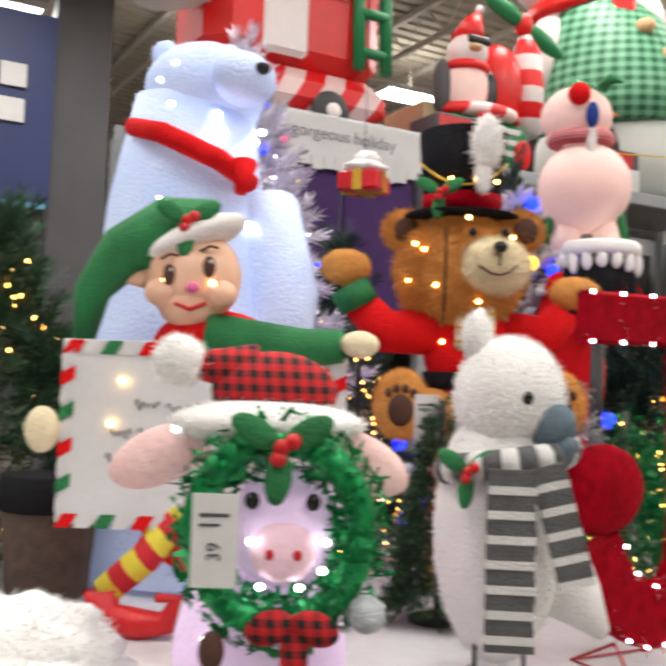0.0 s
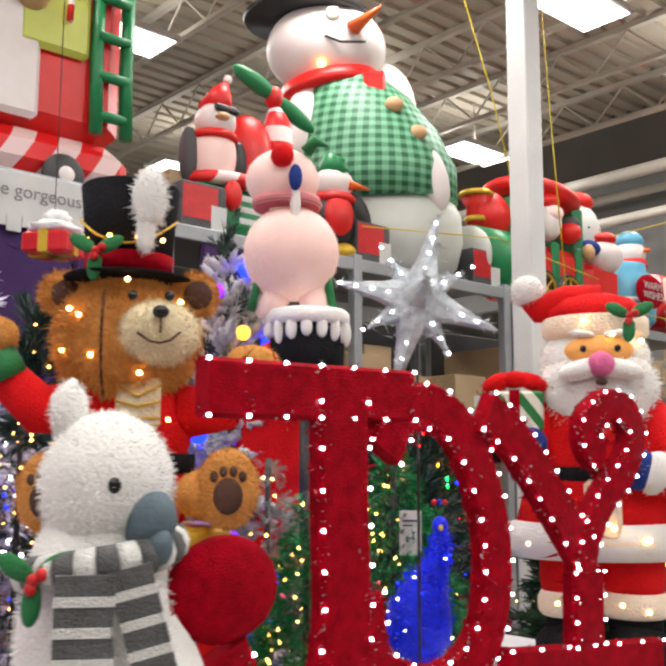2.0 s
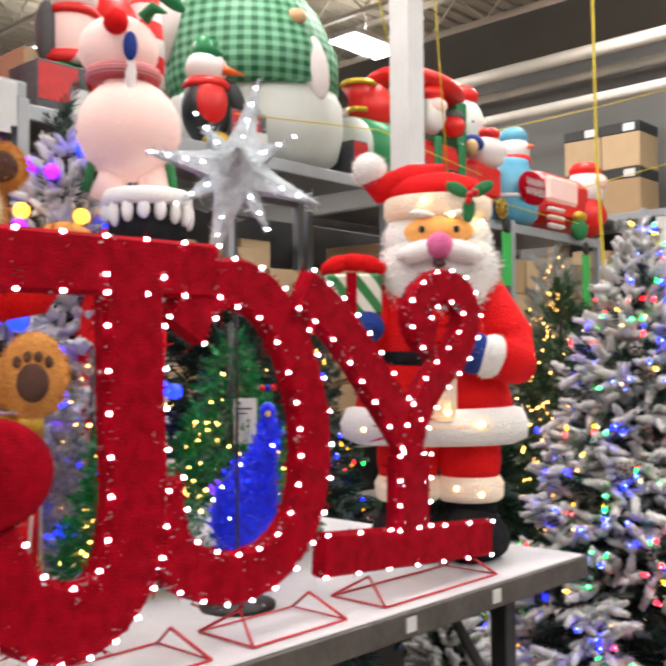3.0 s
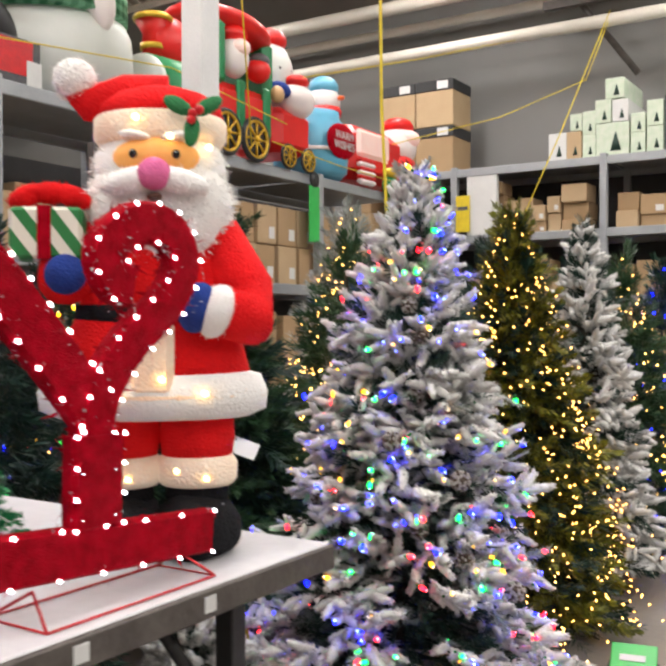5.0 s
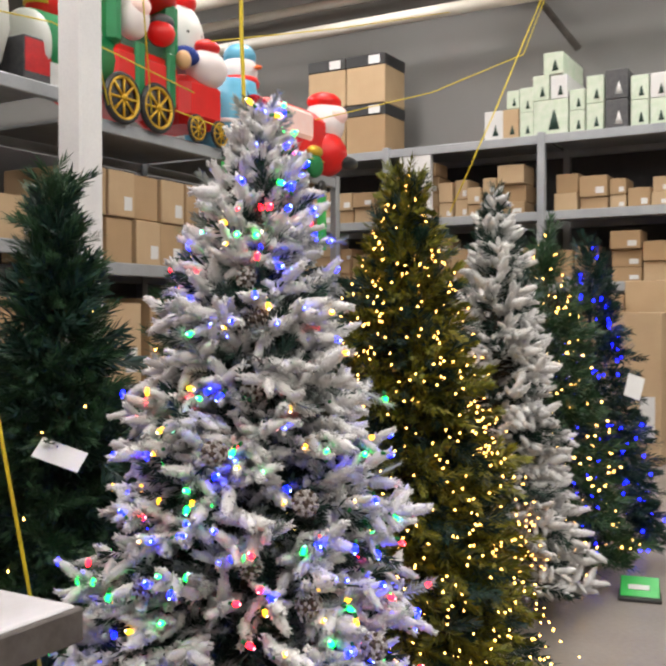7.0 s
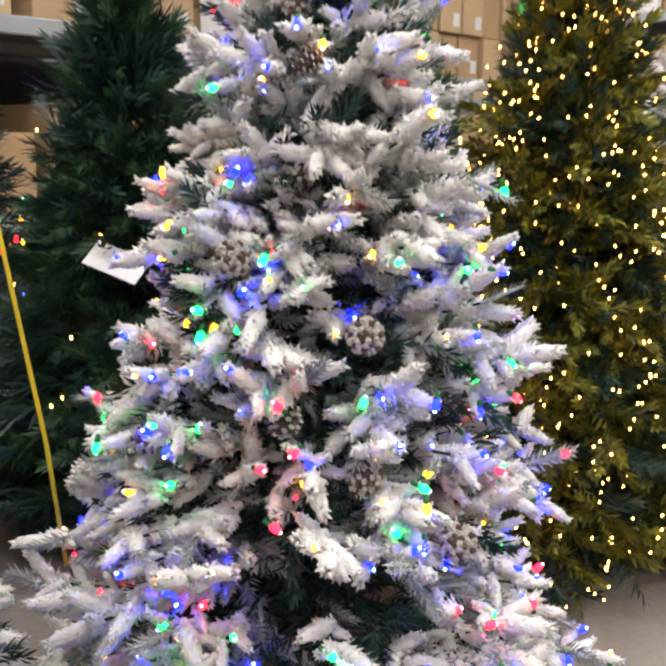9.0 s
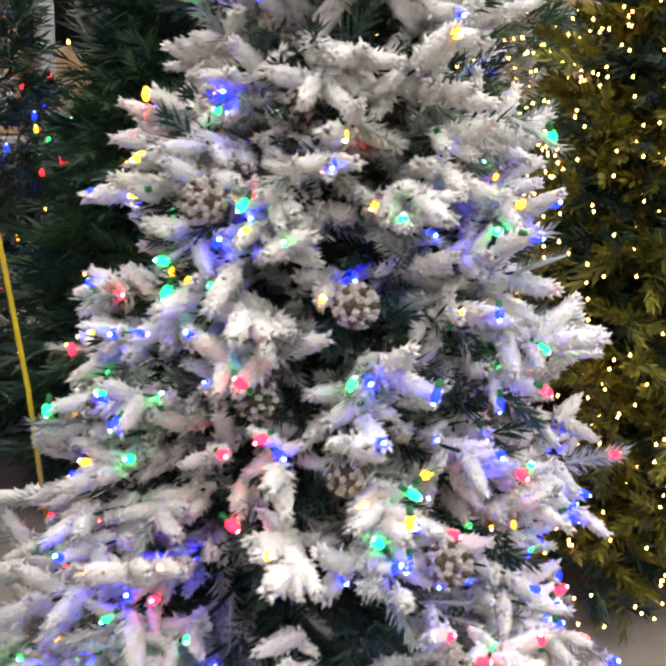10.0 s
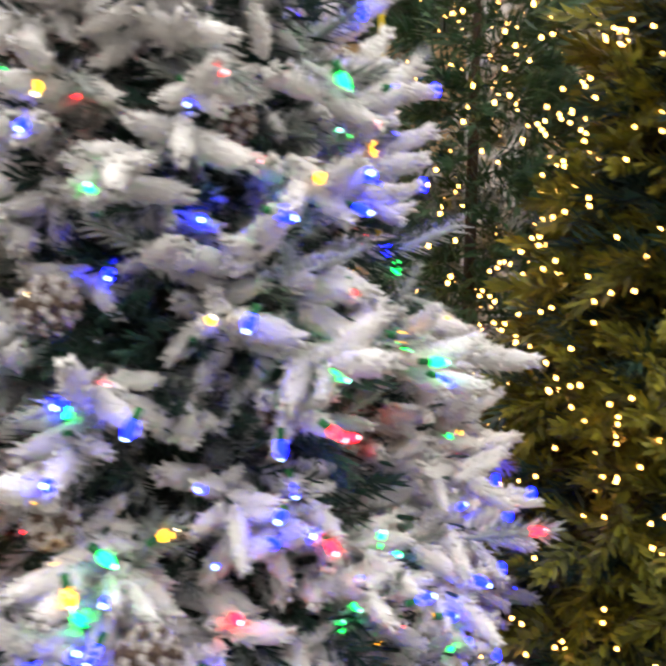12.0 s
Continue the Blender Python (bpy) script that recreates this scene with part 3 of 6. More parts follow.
part("print_bar", Build().box((0.03, -0.004, 0.30), (0.18, -0.0005, 0.35), INK), yp, "black print bar")
tagged(yp, "yellow price placard fixed to the wall rack", "placard")


def hang_sign(x, y, z0, z1):
    s = empty("aisle_sign", pose(x, y, 0))
    part("panel", Build().box((0, -0.1, z0), (0.012, 0.1, z1 - 0.14), SIGNGREEN, 0.003), s)
    part("badge", Build().lathe((0.012, 0, z1 - 0.07), [(0.085, -0.006), (0.085, 0.006)], BLACKSTEEL, 20), s, "round black badge").matrix_local = Matrix.Translation((0.012, 0, z1 - 0.07)) @ pose(0, 0, 0, 0, 90, 0) @ Matrix.Translation((-0.012, 0, -(z1 - 0.07)))
    tagged(s, "narrow green hanging aisle sign with a black badge", "sign", "aisle signs")


hang_sign(-5.518, 6.86, 2.45, 3.2)
hang_sign(-5.518, 8.72, 2.3, 3.1)
# banner on the rack front
bn = empty("holiday_banner", pose(-5.499, -0.9, 0.14))
bb = Build().box((-0.02, -0.2, 3.02), (0, 1.75, 3.32), PAPER, 0.004)
part("board", bb, bn)
bb = Build()
for i in range(19):
    y = -0.2 + i * 0.1
    d = 0.05 + 0.06 * float(rng.random())
    bb.box((0.0, y + 0.004, 3.02 - d), (0.008, y + 0.1, 3.03), PAPER)
part("snow_edge", bb, bn, "ragged white snow edge")
words("lettering", "three gorgeous holiday", 0.125, pm("grey_print", (0.25, 0.25, 0.27), None, 5, 0.6, 0), bn, Matrix.Translation((0.006, 0.92, 3.19)) @ pose(0, 0, 0, 90, 0, 90))
tagged(bn, "white holiday banner with grey lettering and snow edge", "banner")

# ---- display table ----
tb = empty("display_table", pose(-1.262, 0.595, 0))
part("top_panel", Build().box((-1.95, -5.2, 0.9), (-0.012, -0.012, 0.92), TABLETOP, 0.004), tb, "white tabletop")
eb = Build().box((-1.97, -5.21, 0.845), (0, 0, 0.914), TABLEEDGE, 0.004)
part("edge_frame", eb, tb, "dark timber edge")
for x in (-0.14, -1.8):
    for y in (-0.3, -2.6, -5.0):
        lg = Build().box((x - 0.03, y - 0.03, 0), (x + 0.03, y + 0.03, 0.846), BLACKSTEEL, 0.004)
        lg.tube([(x, y, 0.45), (x, y + (0.24 if y < -4 else -0.3), 0.84)], 0.016, BLACKSTEEL, 6)
        part("leg", lg, tb)
for y in (-0.55, -0.95, -1.9, -3.0):
    part("edge_sticker", Build().box((0, y - 0.02, 0.862), (0.003, y + 0.02, 0.9), PAPER), tb, "small white sticker")
tagged(tb, "long display table with white top and dark edge", "table")


# ---- lit word sign ----
LED_MESH = {}


def led_data():
    if not LED_MESH:
        o = Build().ell((0, 0, 0), (0.0045, 0.005, 0.005), LED_W, seg=8, rings=6).obj("led_bulb")
        LED_MESH["m"] = o.data
        bpy.data.objects.remove(o)
    return LED_MESH["m"]


def letter(name, strokes, parent, depth=0.05, blobs=(), lift=0.0):
    """A letter of flat, soft-edged tinsel strokes; each stroke is a list of (y, z) points."""
    L = empty(name)
    L.parent = parent
    body, spots = Build(), []
    led = led_data()
    for si, s in enumerate(strokes):
        P, W = s[0], s[1]
        off = lift + 0.003 * si
        pts = []
        for i in range(len(P) - 1):
            p0, p1, p2, p3 = P[max(i - 1, 0)], P[i], P[i + 1], P[min(i + 2, len(P) - 1)]
            for k in range(6):
                t = k / 6
                pts.append(tuple(0.5 * (2 * p1[j] + (p2[j] - p0[j]) * t + (2 * p0[j] - 5 * p1[j] + 4 * p2[j] - p3[j]) * t * t + (3 * p1[j] - p0[j] - 3 * p2[j] + p3[j]) * t ** 3) for j in (0, 1)) if not s[2] else
                           (p1[0] + (p2[0] - p1[0]) * t, p1[1] + (p2[1] - p1[1]) * t))
        pts.append(P[-1])
        V, F = [], []
        side = []
        for i, p in enumerate(pts):
            a, c = pts[max(i - 1, 0)], pts[min(i + 1, len(pts) - 1)]
            d = Vector((c[0] - a[0], c[1] - a[1])).normalized()
            n = Vector((-d.y, d.x))
            w = W / 2
            ring = [(depth / 2, -w * 0.86), (depth / 2 - 0.012, -w), (-depth / 2 + 0.012, -w), (-depth / 2, -w * 0.86), (-depth / 2, w * 0.86), (-depth / 2 + 0.012, w), (depth / 2 - 0.012, w), (depth / 2, w * 0.86)]
            V += [(x + off, p[0] + n.x * q, p[1] + n.y * q) for x, q in ring]
            side.append(((p[0] + n.x * w * 0.93, p[1] + n.y * w * 0.93), (p[0] - n.x * w * 0.93, p[1] - n.y * w * 0.93)))
        for i in range(len(pts) - 1):
            F += [(i * 8 + j, i * 8 + (j + 1) % 8, i * 8 + 8 + (j + 1) % 8, i * 8 + 8 + j) for j in range(8)]
        F += [tuple(range(7, -1, -1)), tuple(range(len(V) - 8, len(V)))]
        body.put(V, F, WINE, False)
        # loose tinsel strands
        n = int(260 * len(pts) / 20)
        q = np.array(V)[rng.integers(0, len(V), n)]
        body.put(np.stack([q, q + rng.normal(size=(n, 3)) * 0.004, q + rng.normal(size=(n, 3)) * 0.013], 1).reshape(-1, 3), [(3 * i, 3 * i + 1, 3 * i + 2) for i in range(n)], WINE, False)
        for e in (0, 1):
            run, last = 1.0, None
            for sd in side:
                y, z = sd[e]
                if last:
                    run += math.hypot(y - last[0], z - last[1])
                last = (y, z)
                if run > 0.062:
                    run = 0
                    spots.append((depth / 2 + 0.002 + off, y, z))
    n = 420 if len(strokes) > 1 else 300
    faces = np.concatenate([np.array(v) for v in body.v[::2]])
    q = faces[rng.integers(0, len(faces), n)] + rng.normal(size=(n, 3)) * np.array((0, 0.03, 0.03)) * 0.5
    q[:, 0] = depth / 2 + 0.003 + lift
    body.put(np.stack([q, q + rng.normal(size=(n, 3)) * 0.0035, q + rng.normal(size=(n, 3)) * 0.0035], 1).reshape(-1, 3), [(3 * i, 3 * i + 1, 3 * i + 2) for i in range(n)], SILVER, False)
    for c, r in blobs:
        body.ell(c, r, WINE, seg=28, rings=16)
    part("tinsel_body", body, L, "dark red tinsel letter face")
    for q in spots:
        o = new("led_bulb", led)
        o.parent = L
        o.location = q
    return L


joy = empty("word_sign", pose(-1.4, 0, 0))
letter("letter_j", [([(-1.5, 1.755), (-0.9, 1.765)], 0.125, True),
                    ([(-1.13, 1.74), (-1.125, 1.5), (-1.12, 1.25), (-1.16, 1.1), (-1.27, 1.045), (-1.39, 1.1), (-1.46, 1.22)], 0.155, False)], joy, blobs=[((0.012, -1.445, 1.35), (0.036, 0.135, 0.108))])
letter("letter_o", [([(-0.985, 1.63), (-0.92, 1.72), (-0.8, 1.74), (-0.68, 1.66), (-0.6, 1.5), (-0.575, 1.35), (-0.6, 1.2), (-0.68, 1.1), (-0.8, 1.06), (-0.92, 1.08), (-1.02, 1.15), (-1.05, 1.3)], 0.12, False)], joy, lift=-0.011)
letter("letter_y", [([(-0.63, 1.74), (-0.5, 1.66), (-0.36, 1.52), (-0.2, 1.34)], 0.12, False),
                    ([(-0.215, 1.12), (-0.205, 1.34), (-0.12, 1.48), (0.03, 1.6), (0.08, 1.7), (0.03, 1.77), (-0.08, 1.775), (-0.17, 1.71), (-0.15, 1.645), (-0.1, 1.63)], 0.1, False),
                    ([(-0.57, 1.075), (0.17, 1.02)], 0.11, True), ([(-0.215, 1.1), (-0.21, 1.3)], 0.15, True)], joy, lift=0.012)
for y0, y1 in ((-1.42, -0.98), (-0.86, -0.55), (-0.4, 0.12)):
    ft = Build()
    ft.tube([(0.09, y0, 0.925), (0.09, y1, 0.925), (-0.1, y1, 0.925), (-0.1, y0, 0.925), (0.09, y0, 0.925)], 0.003, REDWIRE, 6)
    for y in (y0, y1):
        ft.tube([(0.09, y, 0.925), (0.0, y + (0.04 if y == y0 else -0.04), 0.985), (-0.1, y, 0.925)], 0.004, REDWIRE, 6)
    part("wire_foot", ft, joy, "thin red wire stand")
tagged(joy, "red tinsel word sign edged with white lights on wire feet", "lighted sign")


# ---- trees ----
def sprig(n, seed, nl, nw, spread, sides=3, core=0.0):
    """One twig of unit length along x, with needles."""
    g = np.random.default_rng(seed)
    V, F = [], []
    if core:
        for x, r in ((0.0, 0.4), (0.3, 1.0), (0.7, 0.9), (0.95, 0.4)):
            V += [np.array((x, r * core * math.cos(k * 1.0472 + x), r * core * math.sin(k * 1.0472 + x))) for k in range(6)]
        for l in range(3):
            F += [(6 * l + k, 6 * l + (k + 1) % 6, 6 * l + 6 + (k + 1) % 6, 6 * l + 6 + k) for k in range(6)]
    for i in range(n):
        t = (i + 0.5) / n
        t0 = t ** 0.9 * 0.92
        a = i * 2.4 + g.uniform(-0.4, 0.4)
        sp = spread * (1 - (0.42 if core else 0.65) * t) * g.uniform(0.8, 1.2)
        d = np.array((math.cos(sp), math.sin(sp) * math.cos(a), math.sin(sp) * math.sin(a)))
        u = np.cross(d, (0.3, 0.5, 0.8))
        u /= np.linalg.norm(u)
        w = np.cross(d, u)
        L = nl * (1 - 0.35 * t) * g.uniform(0.75, 1.2)
        p = np.array((t0, 0, 0))
        o = len(V)
        if sides == 2:
            V += [p, p + d * L * 0.45 + u * nw, p + d * L, p + d * L * 0.45 - u * nw]
            F += [(o, o + 1, o + 2, o + 3)]
        else:
            m = p + d * L * 0.5
            V += [p] + [m + (u * math.cos(k * 2.094) + w * math.sin(k * 2.094)) * nw for k in range(3)] + [p + d * L]
            F += [(o, o + 1, o + 2), (o, o + 2, o + 3), (o, o + 3, o + 1), (o + 4, o + 2, o + 1), (o + 4, o + 3, o + 2), (o + 4, o + 1, o + 3)]
    return np.array(V), F


SPRIGS = {"flock": [sprig(50, 10 + i, 0.32, 0.05, 0.98, core=0.17) for i in range(5)],
          "thin_flock": [sprig(60, 60 + i, 0.34, 0.017, 0.95, 2, core=0.05) for i in range(4)],
          "far_flock": [sprig(34, 50 + i, 0.32, 0.05, 1.05, core=0.18) for i in range(4)],
          "leafy": [sprig(30, 40 + i, 0.4, 0.045, 1.0, 2) for i in range(4)],
          "needle": [sprig(44, 20 + i, 0.42, 0.016, 0.85, 2) for i in range(4)],
          "far": [sprig(24, 30 + i, 0.5, 0.03, 0.9, 2) for i in range(3)]}


def scatter(name, kinds, frames, lens, mat, parent, label="", stuff=False):
    """Joins many turned and scaled twigs into one mesh. frames: n x 3 x 4 poses."""
    pick = rng.integers(0, len(kinds), len(frames))
    VV, FL, FS, off = [], [], [], 0
    for k, (V, F) in enumerate(kinds):
        idx = np.where(pick == k)[0]
        if not len(idx):
            continue
        M = frames[idx]
        W = np.einsum("nij,vj->nvi", M[:, :, :3] * lens[idx][:, None, None], V) + M[:, None, :, 3]
        VV.append(W.reshape(-1, 3))
        for size in (3, 4):
            Q = np.array([f for f in F if len(f) == size], int)
            if len(Q):
                A = (Q[None] + (np.arange(len(idx)) * len(V))[:, None, None] + off).reshape(-1, size)
                FL.append(A.reshape(-1))
                FS.append(np.full(len(A), size))
        off += len(idx) * len(V)
    V = np.concatenate(VV)
    me = bpy.data.meshes.new(name)
    loops, sizes = np.concatenate(FL), np.concatenate(FS)
    me.vertices.add(len(V))
    me.vertices.foreach_set("co", V.astype(np.float32).ravel())
    me.loops.add(len(loops))
    me.loops.foreach_set("vertex_index", loops.astype(np.int32))
    me.polygons.add(len(sizes))
    me.polygons.foreach_set("loop_start", (np.cumsum(sizes) - sizes).astype(np.int32))
    me.polygons.foreach_set("loop_total", sizes.astype(np.int32))
    me.materials.append(mat)
    me.update(calc_edges=True)
    me.validate()
    ob = new(name, me)
    ob.parent = parent
    if label:
        ob["label"] = label
    if stuff:
        ob["kind"] = "stuff"
    return ob


def turned(dirs, pos, g):
    d = dirs / np.linalg.norm(dirs, axis=1)[:, None]
    r = np.cross(d, g.normal(size=d.shape))
    r /= np.linalg.norm(r, axis=1)[:, None]
    return np.stack([d, r, np.cross(d, r), pos], 2)


def crown(g, n, h, rad, lo, droop, fill=(0.5, 1.0), lean=(0, 0), power=0.85, tiers=0, fan=0, wild=0.0):
    """Places and ways of n twigs over a cone-shaped crown, fuller towards the rim."""
    z = []
    while len(z) < n:
        q = g.uniform(lo, h)
        if g.random() < 0.12 + (1 - q / h) ** 0.9:
            z.append(q)
    z = np.array(z)
    th = g.uniform(0, 2 * math.pi, n)
    if fan:
        a = np.arange(n) // fan * fan
        z = np.clip(z[a] + g.normal(0, 0.022, n), lo * 0.6, h)
        th = th[a] + g.normal(0, 0.05, n) / (0.12 + rad * (1 - z / h))
    clump = 1 + 0.13 * np.sin(th * 5 + z * 9) + 0.1 * np.sin(th * 9 - z * 17) + 0.07 * np.sin(z * 31 + th * 2)
    if tiers:
        clump *= 1 + 0.16 * np.sin(z * tiers)
    r = rad * (1 - z / h) ** power * clump * g.uniform(*fill, n) ** 0.5 + 0.012
    t = z / h
    pos = np.stack([r * np.cos(th) + lean[0] * t, r * np.sin(th) + lean[1] * t, z], 1)
    sl = g.uniform(-0.35, 0.45, n) - droop * (1 - t) + 1.6 * t ** 4
    dirs = np.stack([np.cos(th + g.normal(0, 0.5, n)), np.sin(th + g.normal(0, 0.5, n)), sl], 1)
    if wild:
        dirs = dirs + g.normal(0, 0.42 * wild, (n, 3))
        pos = pos + g.normal(0, 0.018 * wild, (n, 3))
    return pos, dirs


def boughs(g, nb, per, h, rad, lo, droop, lean=(0, 0), power=0.8, length=0.09):
    """Twigs set along nb boughs, each a flat spray at the end of a limb; gives places, ways and how far out each sits."""
    pos, dirs, out, limbs = [], [], [], []
    heights = []
    while len(heights) < nb:
        z = g.uniform(lo, h * 0.985)
        if g.random() < 0.3 + (1 - z / h) ** 0.85:
            heights.append(z)
    for z in sorted(heights):
        t = z / h
        th = len(limbs) * 2.39996 + g.normal(0, 0.25)
        R = (rad * (1 - t) ** power * (1 + 0.07 * math.sin(th * 3 + z * 7)) + 0.015) * g.choice((0.74, 0.93, 1.0), p=(0.2, 0.42, 0.38)) * g.uniform(0.94, 1.07)
        rise = g.uniform(-0.12, 0.3) - droop * (1 - t) + 1.3 * t ** 4
        o = np.array((math.cos(th), math.sin(th), 0.0))
        w = np.array((-math.sin(th), math.cos(th), 0.0))
        axis = np.array((lean[0] * t, lean[1] * t, z))
        root, tip = axis - np.array((0, 0, rise * R * 0.8)), axis + o * (R - length * 0.5)
        limbs.append((root, tip))
        span = R - length * 0.5
        m = max(5, int(per * min(1.0, 0.45 + span / rad)))
        tw = g.uniform(-0.7, 0.7)
        up = np.array((0, 0, 1.0))
        for i in range(m):
            s = 1 - (i / m) ** 1.15 * min(0.62, 0.3 / max(span, 0.05))
            a = 0.0 if i == 0 else (1 if i % 2 else -1) * g.uniform(0.45, 1.15)
            b = g.normal(0, 0.35)
            side = w * math.cos(tw) + up * math.sin(tw)
            d = (o + up * rise) * math.cos(a) + side * math.sin(a) + up * b + g.normal(0, 0.12, 3)
            d /= np.linalg.norm(d)
            p = root + (tip - root) * s + up * (-0.02 * (1 - s)) + g.normal(0, 0.008, 3)
            pos.append(p - d * length * 0.12)
            dirs.append(d)
            out.append(s)
    return np.array(pos), np.array(dirs), np.array(out), limbs


def limb_mesh(limbs, mat):
    b = Build()
    for root, tip in limbs:
        b.tube([tuple(root), tuple(root * 0.4 + tip * 0.6 - np.array((0, 0, 0.01))), tuple(tip)], [0.007, 0.005, 0.003], mat, 5, False)
    return b


def conifer(at, h, rad, n, kind, mat, length, label, seed, lo=0.12, droop=0.1, lean=(0, 0), inner=None, power=0.85, fill=(0.45, 1.0), tiers=0, lit=0, litmat=None, litr=0.004, group="", fan=0, wild=0.0, limbed=0):
    g = np.random.default_rng(seed)
    T = empty("christmas_tree", pose(*at))
    tr = Build().tube([(0, 0, 0.02), (lean[0] * 0.5, lean[1] * 0.5, h * 0.5), (lean[0] * 0.97, lean[1] * 0.97, h * 0.97)], [0.022, 0.018, 0.006], TRUNK, 8)
    for a in (0, 1.57, 3.14, 4.71):
        tr.tube([(0, 0, 0.1), (0.24 * math.cos(a), 0.24 * math.sin(a), 0.01)], 0.01, TRUNK, 6)
    part("trunk", tr, T, "dark stem with folding feet")
    if limbed:
        pos, dirs, _, limbs = boughs(g, limbed, n // limbed, h, rad, lo, droop, lean, power, length)
        n = len(pos)
        pos = pos + dirs / np.linalg.norm(dirs, axis=1)[:, None] * length * 0.55
        part("limb_set", limb_mesh(limbs, TRUNK), T, "thin dark limbs")["kind"] = "stuff"
    else:
        pos, dirs = crown(g, n, h, rad, lo, droop, fill, lean, power, tiers, fan, wild)
    scatter("crown", SPRIGS[kind], turned(dirs, pos - dirs / np.linalg.norm(dirs, axis=1)[:, None] * length * 0.55, g), g.uniform(0.75, 1.25, n) * length, mat, T)
    # In green crowns, shade between twigs is put in as darker inner needles.
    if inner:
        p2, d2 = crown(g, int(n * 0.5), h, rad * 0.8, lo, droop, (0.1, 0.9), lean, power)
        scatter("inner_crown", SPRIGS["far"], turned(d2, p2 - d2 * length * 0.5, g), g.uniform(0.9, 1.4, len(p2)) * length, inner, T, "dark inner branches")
    if lit:
        p3, d3 = crown(g, lit, h, rad * 1.02, lo, droop, (0.75, 1.05), lean, power, tiers)
        lb = Build()
        for p in p3:
            lb.ell(p, (litr, litr, litr * 1.4), litmat, seg=6, rings=4)
        o = part("mini_light_string", lb, T, "hundreds of tiny warm white lights")
        o["kind"] = "stuff"
    return tagged(T, label, "christmas tree", group)


# the flocked tree in front, with coloured bulbs and cones
FH, FR, FLEAN, FBASE = 2.17, 0.7, (0.06, 0.04), (-1.63, 1.64, 0)
FT = empty("christmas_tree", pose(*FBASE))
tr = Build().tube([(0, 0, 0.02), (FLEAN[0] * 0.5, FLEAN[1] * 0.5, FH * 0.5), (FLEAN[0] * 0.97, FLEAN[1] * 0.97, FH * 0.97)], [0.022, 0.018, 0.006], TRUNK, 8)
for a in (0, 1.57, 3.14, 4.71):
    tr.tube([(0, 0, 0.1), (0.24 * math.cos(a), 0.24 * math.sin(a), 0.01)], 0.01, TRUNK, 6)
part("trunk", tr, FT, "dark stem with folding feet")
g = np.random.default_rng(5)
fp, fd, fo, limbs = boughs(g, 405, 10, FH, FR * 1.02, 0.14, 0.12, FLEAN, 0.79, 0.1)
part("limb_set", limb_mesh(limbs, NEEDLE2), FT, "dark green wire limbs")["kind"] = "stuff"
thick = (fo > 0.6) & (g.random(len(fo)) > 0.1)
size = g.uniform(0.7, 1.2, len(fp)) * 0.103
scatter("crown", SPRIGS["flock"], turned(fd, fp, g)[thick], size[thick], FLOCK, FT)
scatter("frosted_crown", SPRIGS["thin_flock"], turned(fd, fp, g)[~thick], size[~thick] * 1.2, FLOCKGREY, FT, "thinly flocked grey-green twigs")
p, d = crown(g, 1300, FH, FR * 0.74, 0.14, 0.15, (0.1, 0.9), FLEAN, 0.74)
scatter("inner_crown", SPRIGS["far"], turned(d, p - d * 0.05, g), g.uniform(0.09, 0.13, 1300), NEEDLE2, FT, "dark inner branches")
bulb_mesh = {}
for c, m in BULBS.items():
    o = Build().ell((0, 0, 0.003), (0.0082, 0.0082, 0.0145), m, seg=8, rings=6).ell((0, 0, 0.0155), 0.004, CORES[c], seg=6, rings=5).tube([(0, 0, -0.024), (0, 0, -0.006)], 0.0055, GREENFELT, 6).obj("bulb")
    bulb_mesh[c] = o.data
    bpy.data.objects.remove(o)
cols = ["blue", "green", "yellow", "blue", "red", "blue", "green", "blue", "red", "yellow", "blue"]
spot = g.permutation(np.where(fo > 0.74)[0])[:640]
bp = fp[spot] + fd[spot] * (size[spot] * g.uniform(0.3, 0.95, len(spot)))[:, None]
away = bp - np.stack([FLEAN[0] * bp[:, 2] / FH, FLEAN[1] * bp[:, 2] / FH, bp[:, 2] - 0.06], 1)
away /= np.linalg.norm(away, axis=1)[:, None]
bp = bp + away * g.uniform(0.0, 0.024, (len(spot), 1))
# the side towards the aisle carries single bulbs, the far side a joined string
order = np.argsort(-(away @ np.array((0.88, -0.47, 0))))
bp, away = bp[order], away[order]
hue = [cols[k] for k in g.integers(0, len(cols), len(bp))]
for i in range(300):
    o = new("bulb", bulb_mesh[hue[i]])
    o.parent = FT
    o.matrix_local = Matrix.Translation(bp[i]) @ Vector(away[i] + g.normal(0, 0.7, 3)).to_track_quat("Z", "Y").to_matrix().to_4x4()
for c in BULBS:
    lb = Build()
    for i in range(300, len(bp)):
        if hue[i] == c:
            lb.ell(bp[i], (0.0072, 0.0072, 0.0135), BULBS[c], seg=6, rings=5)
    part("bulb_string", lb, FT, "small " + c + " bulbs among the twigs")["kind"] = "stuff"


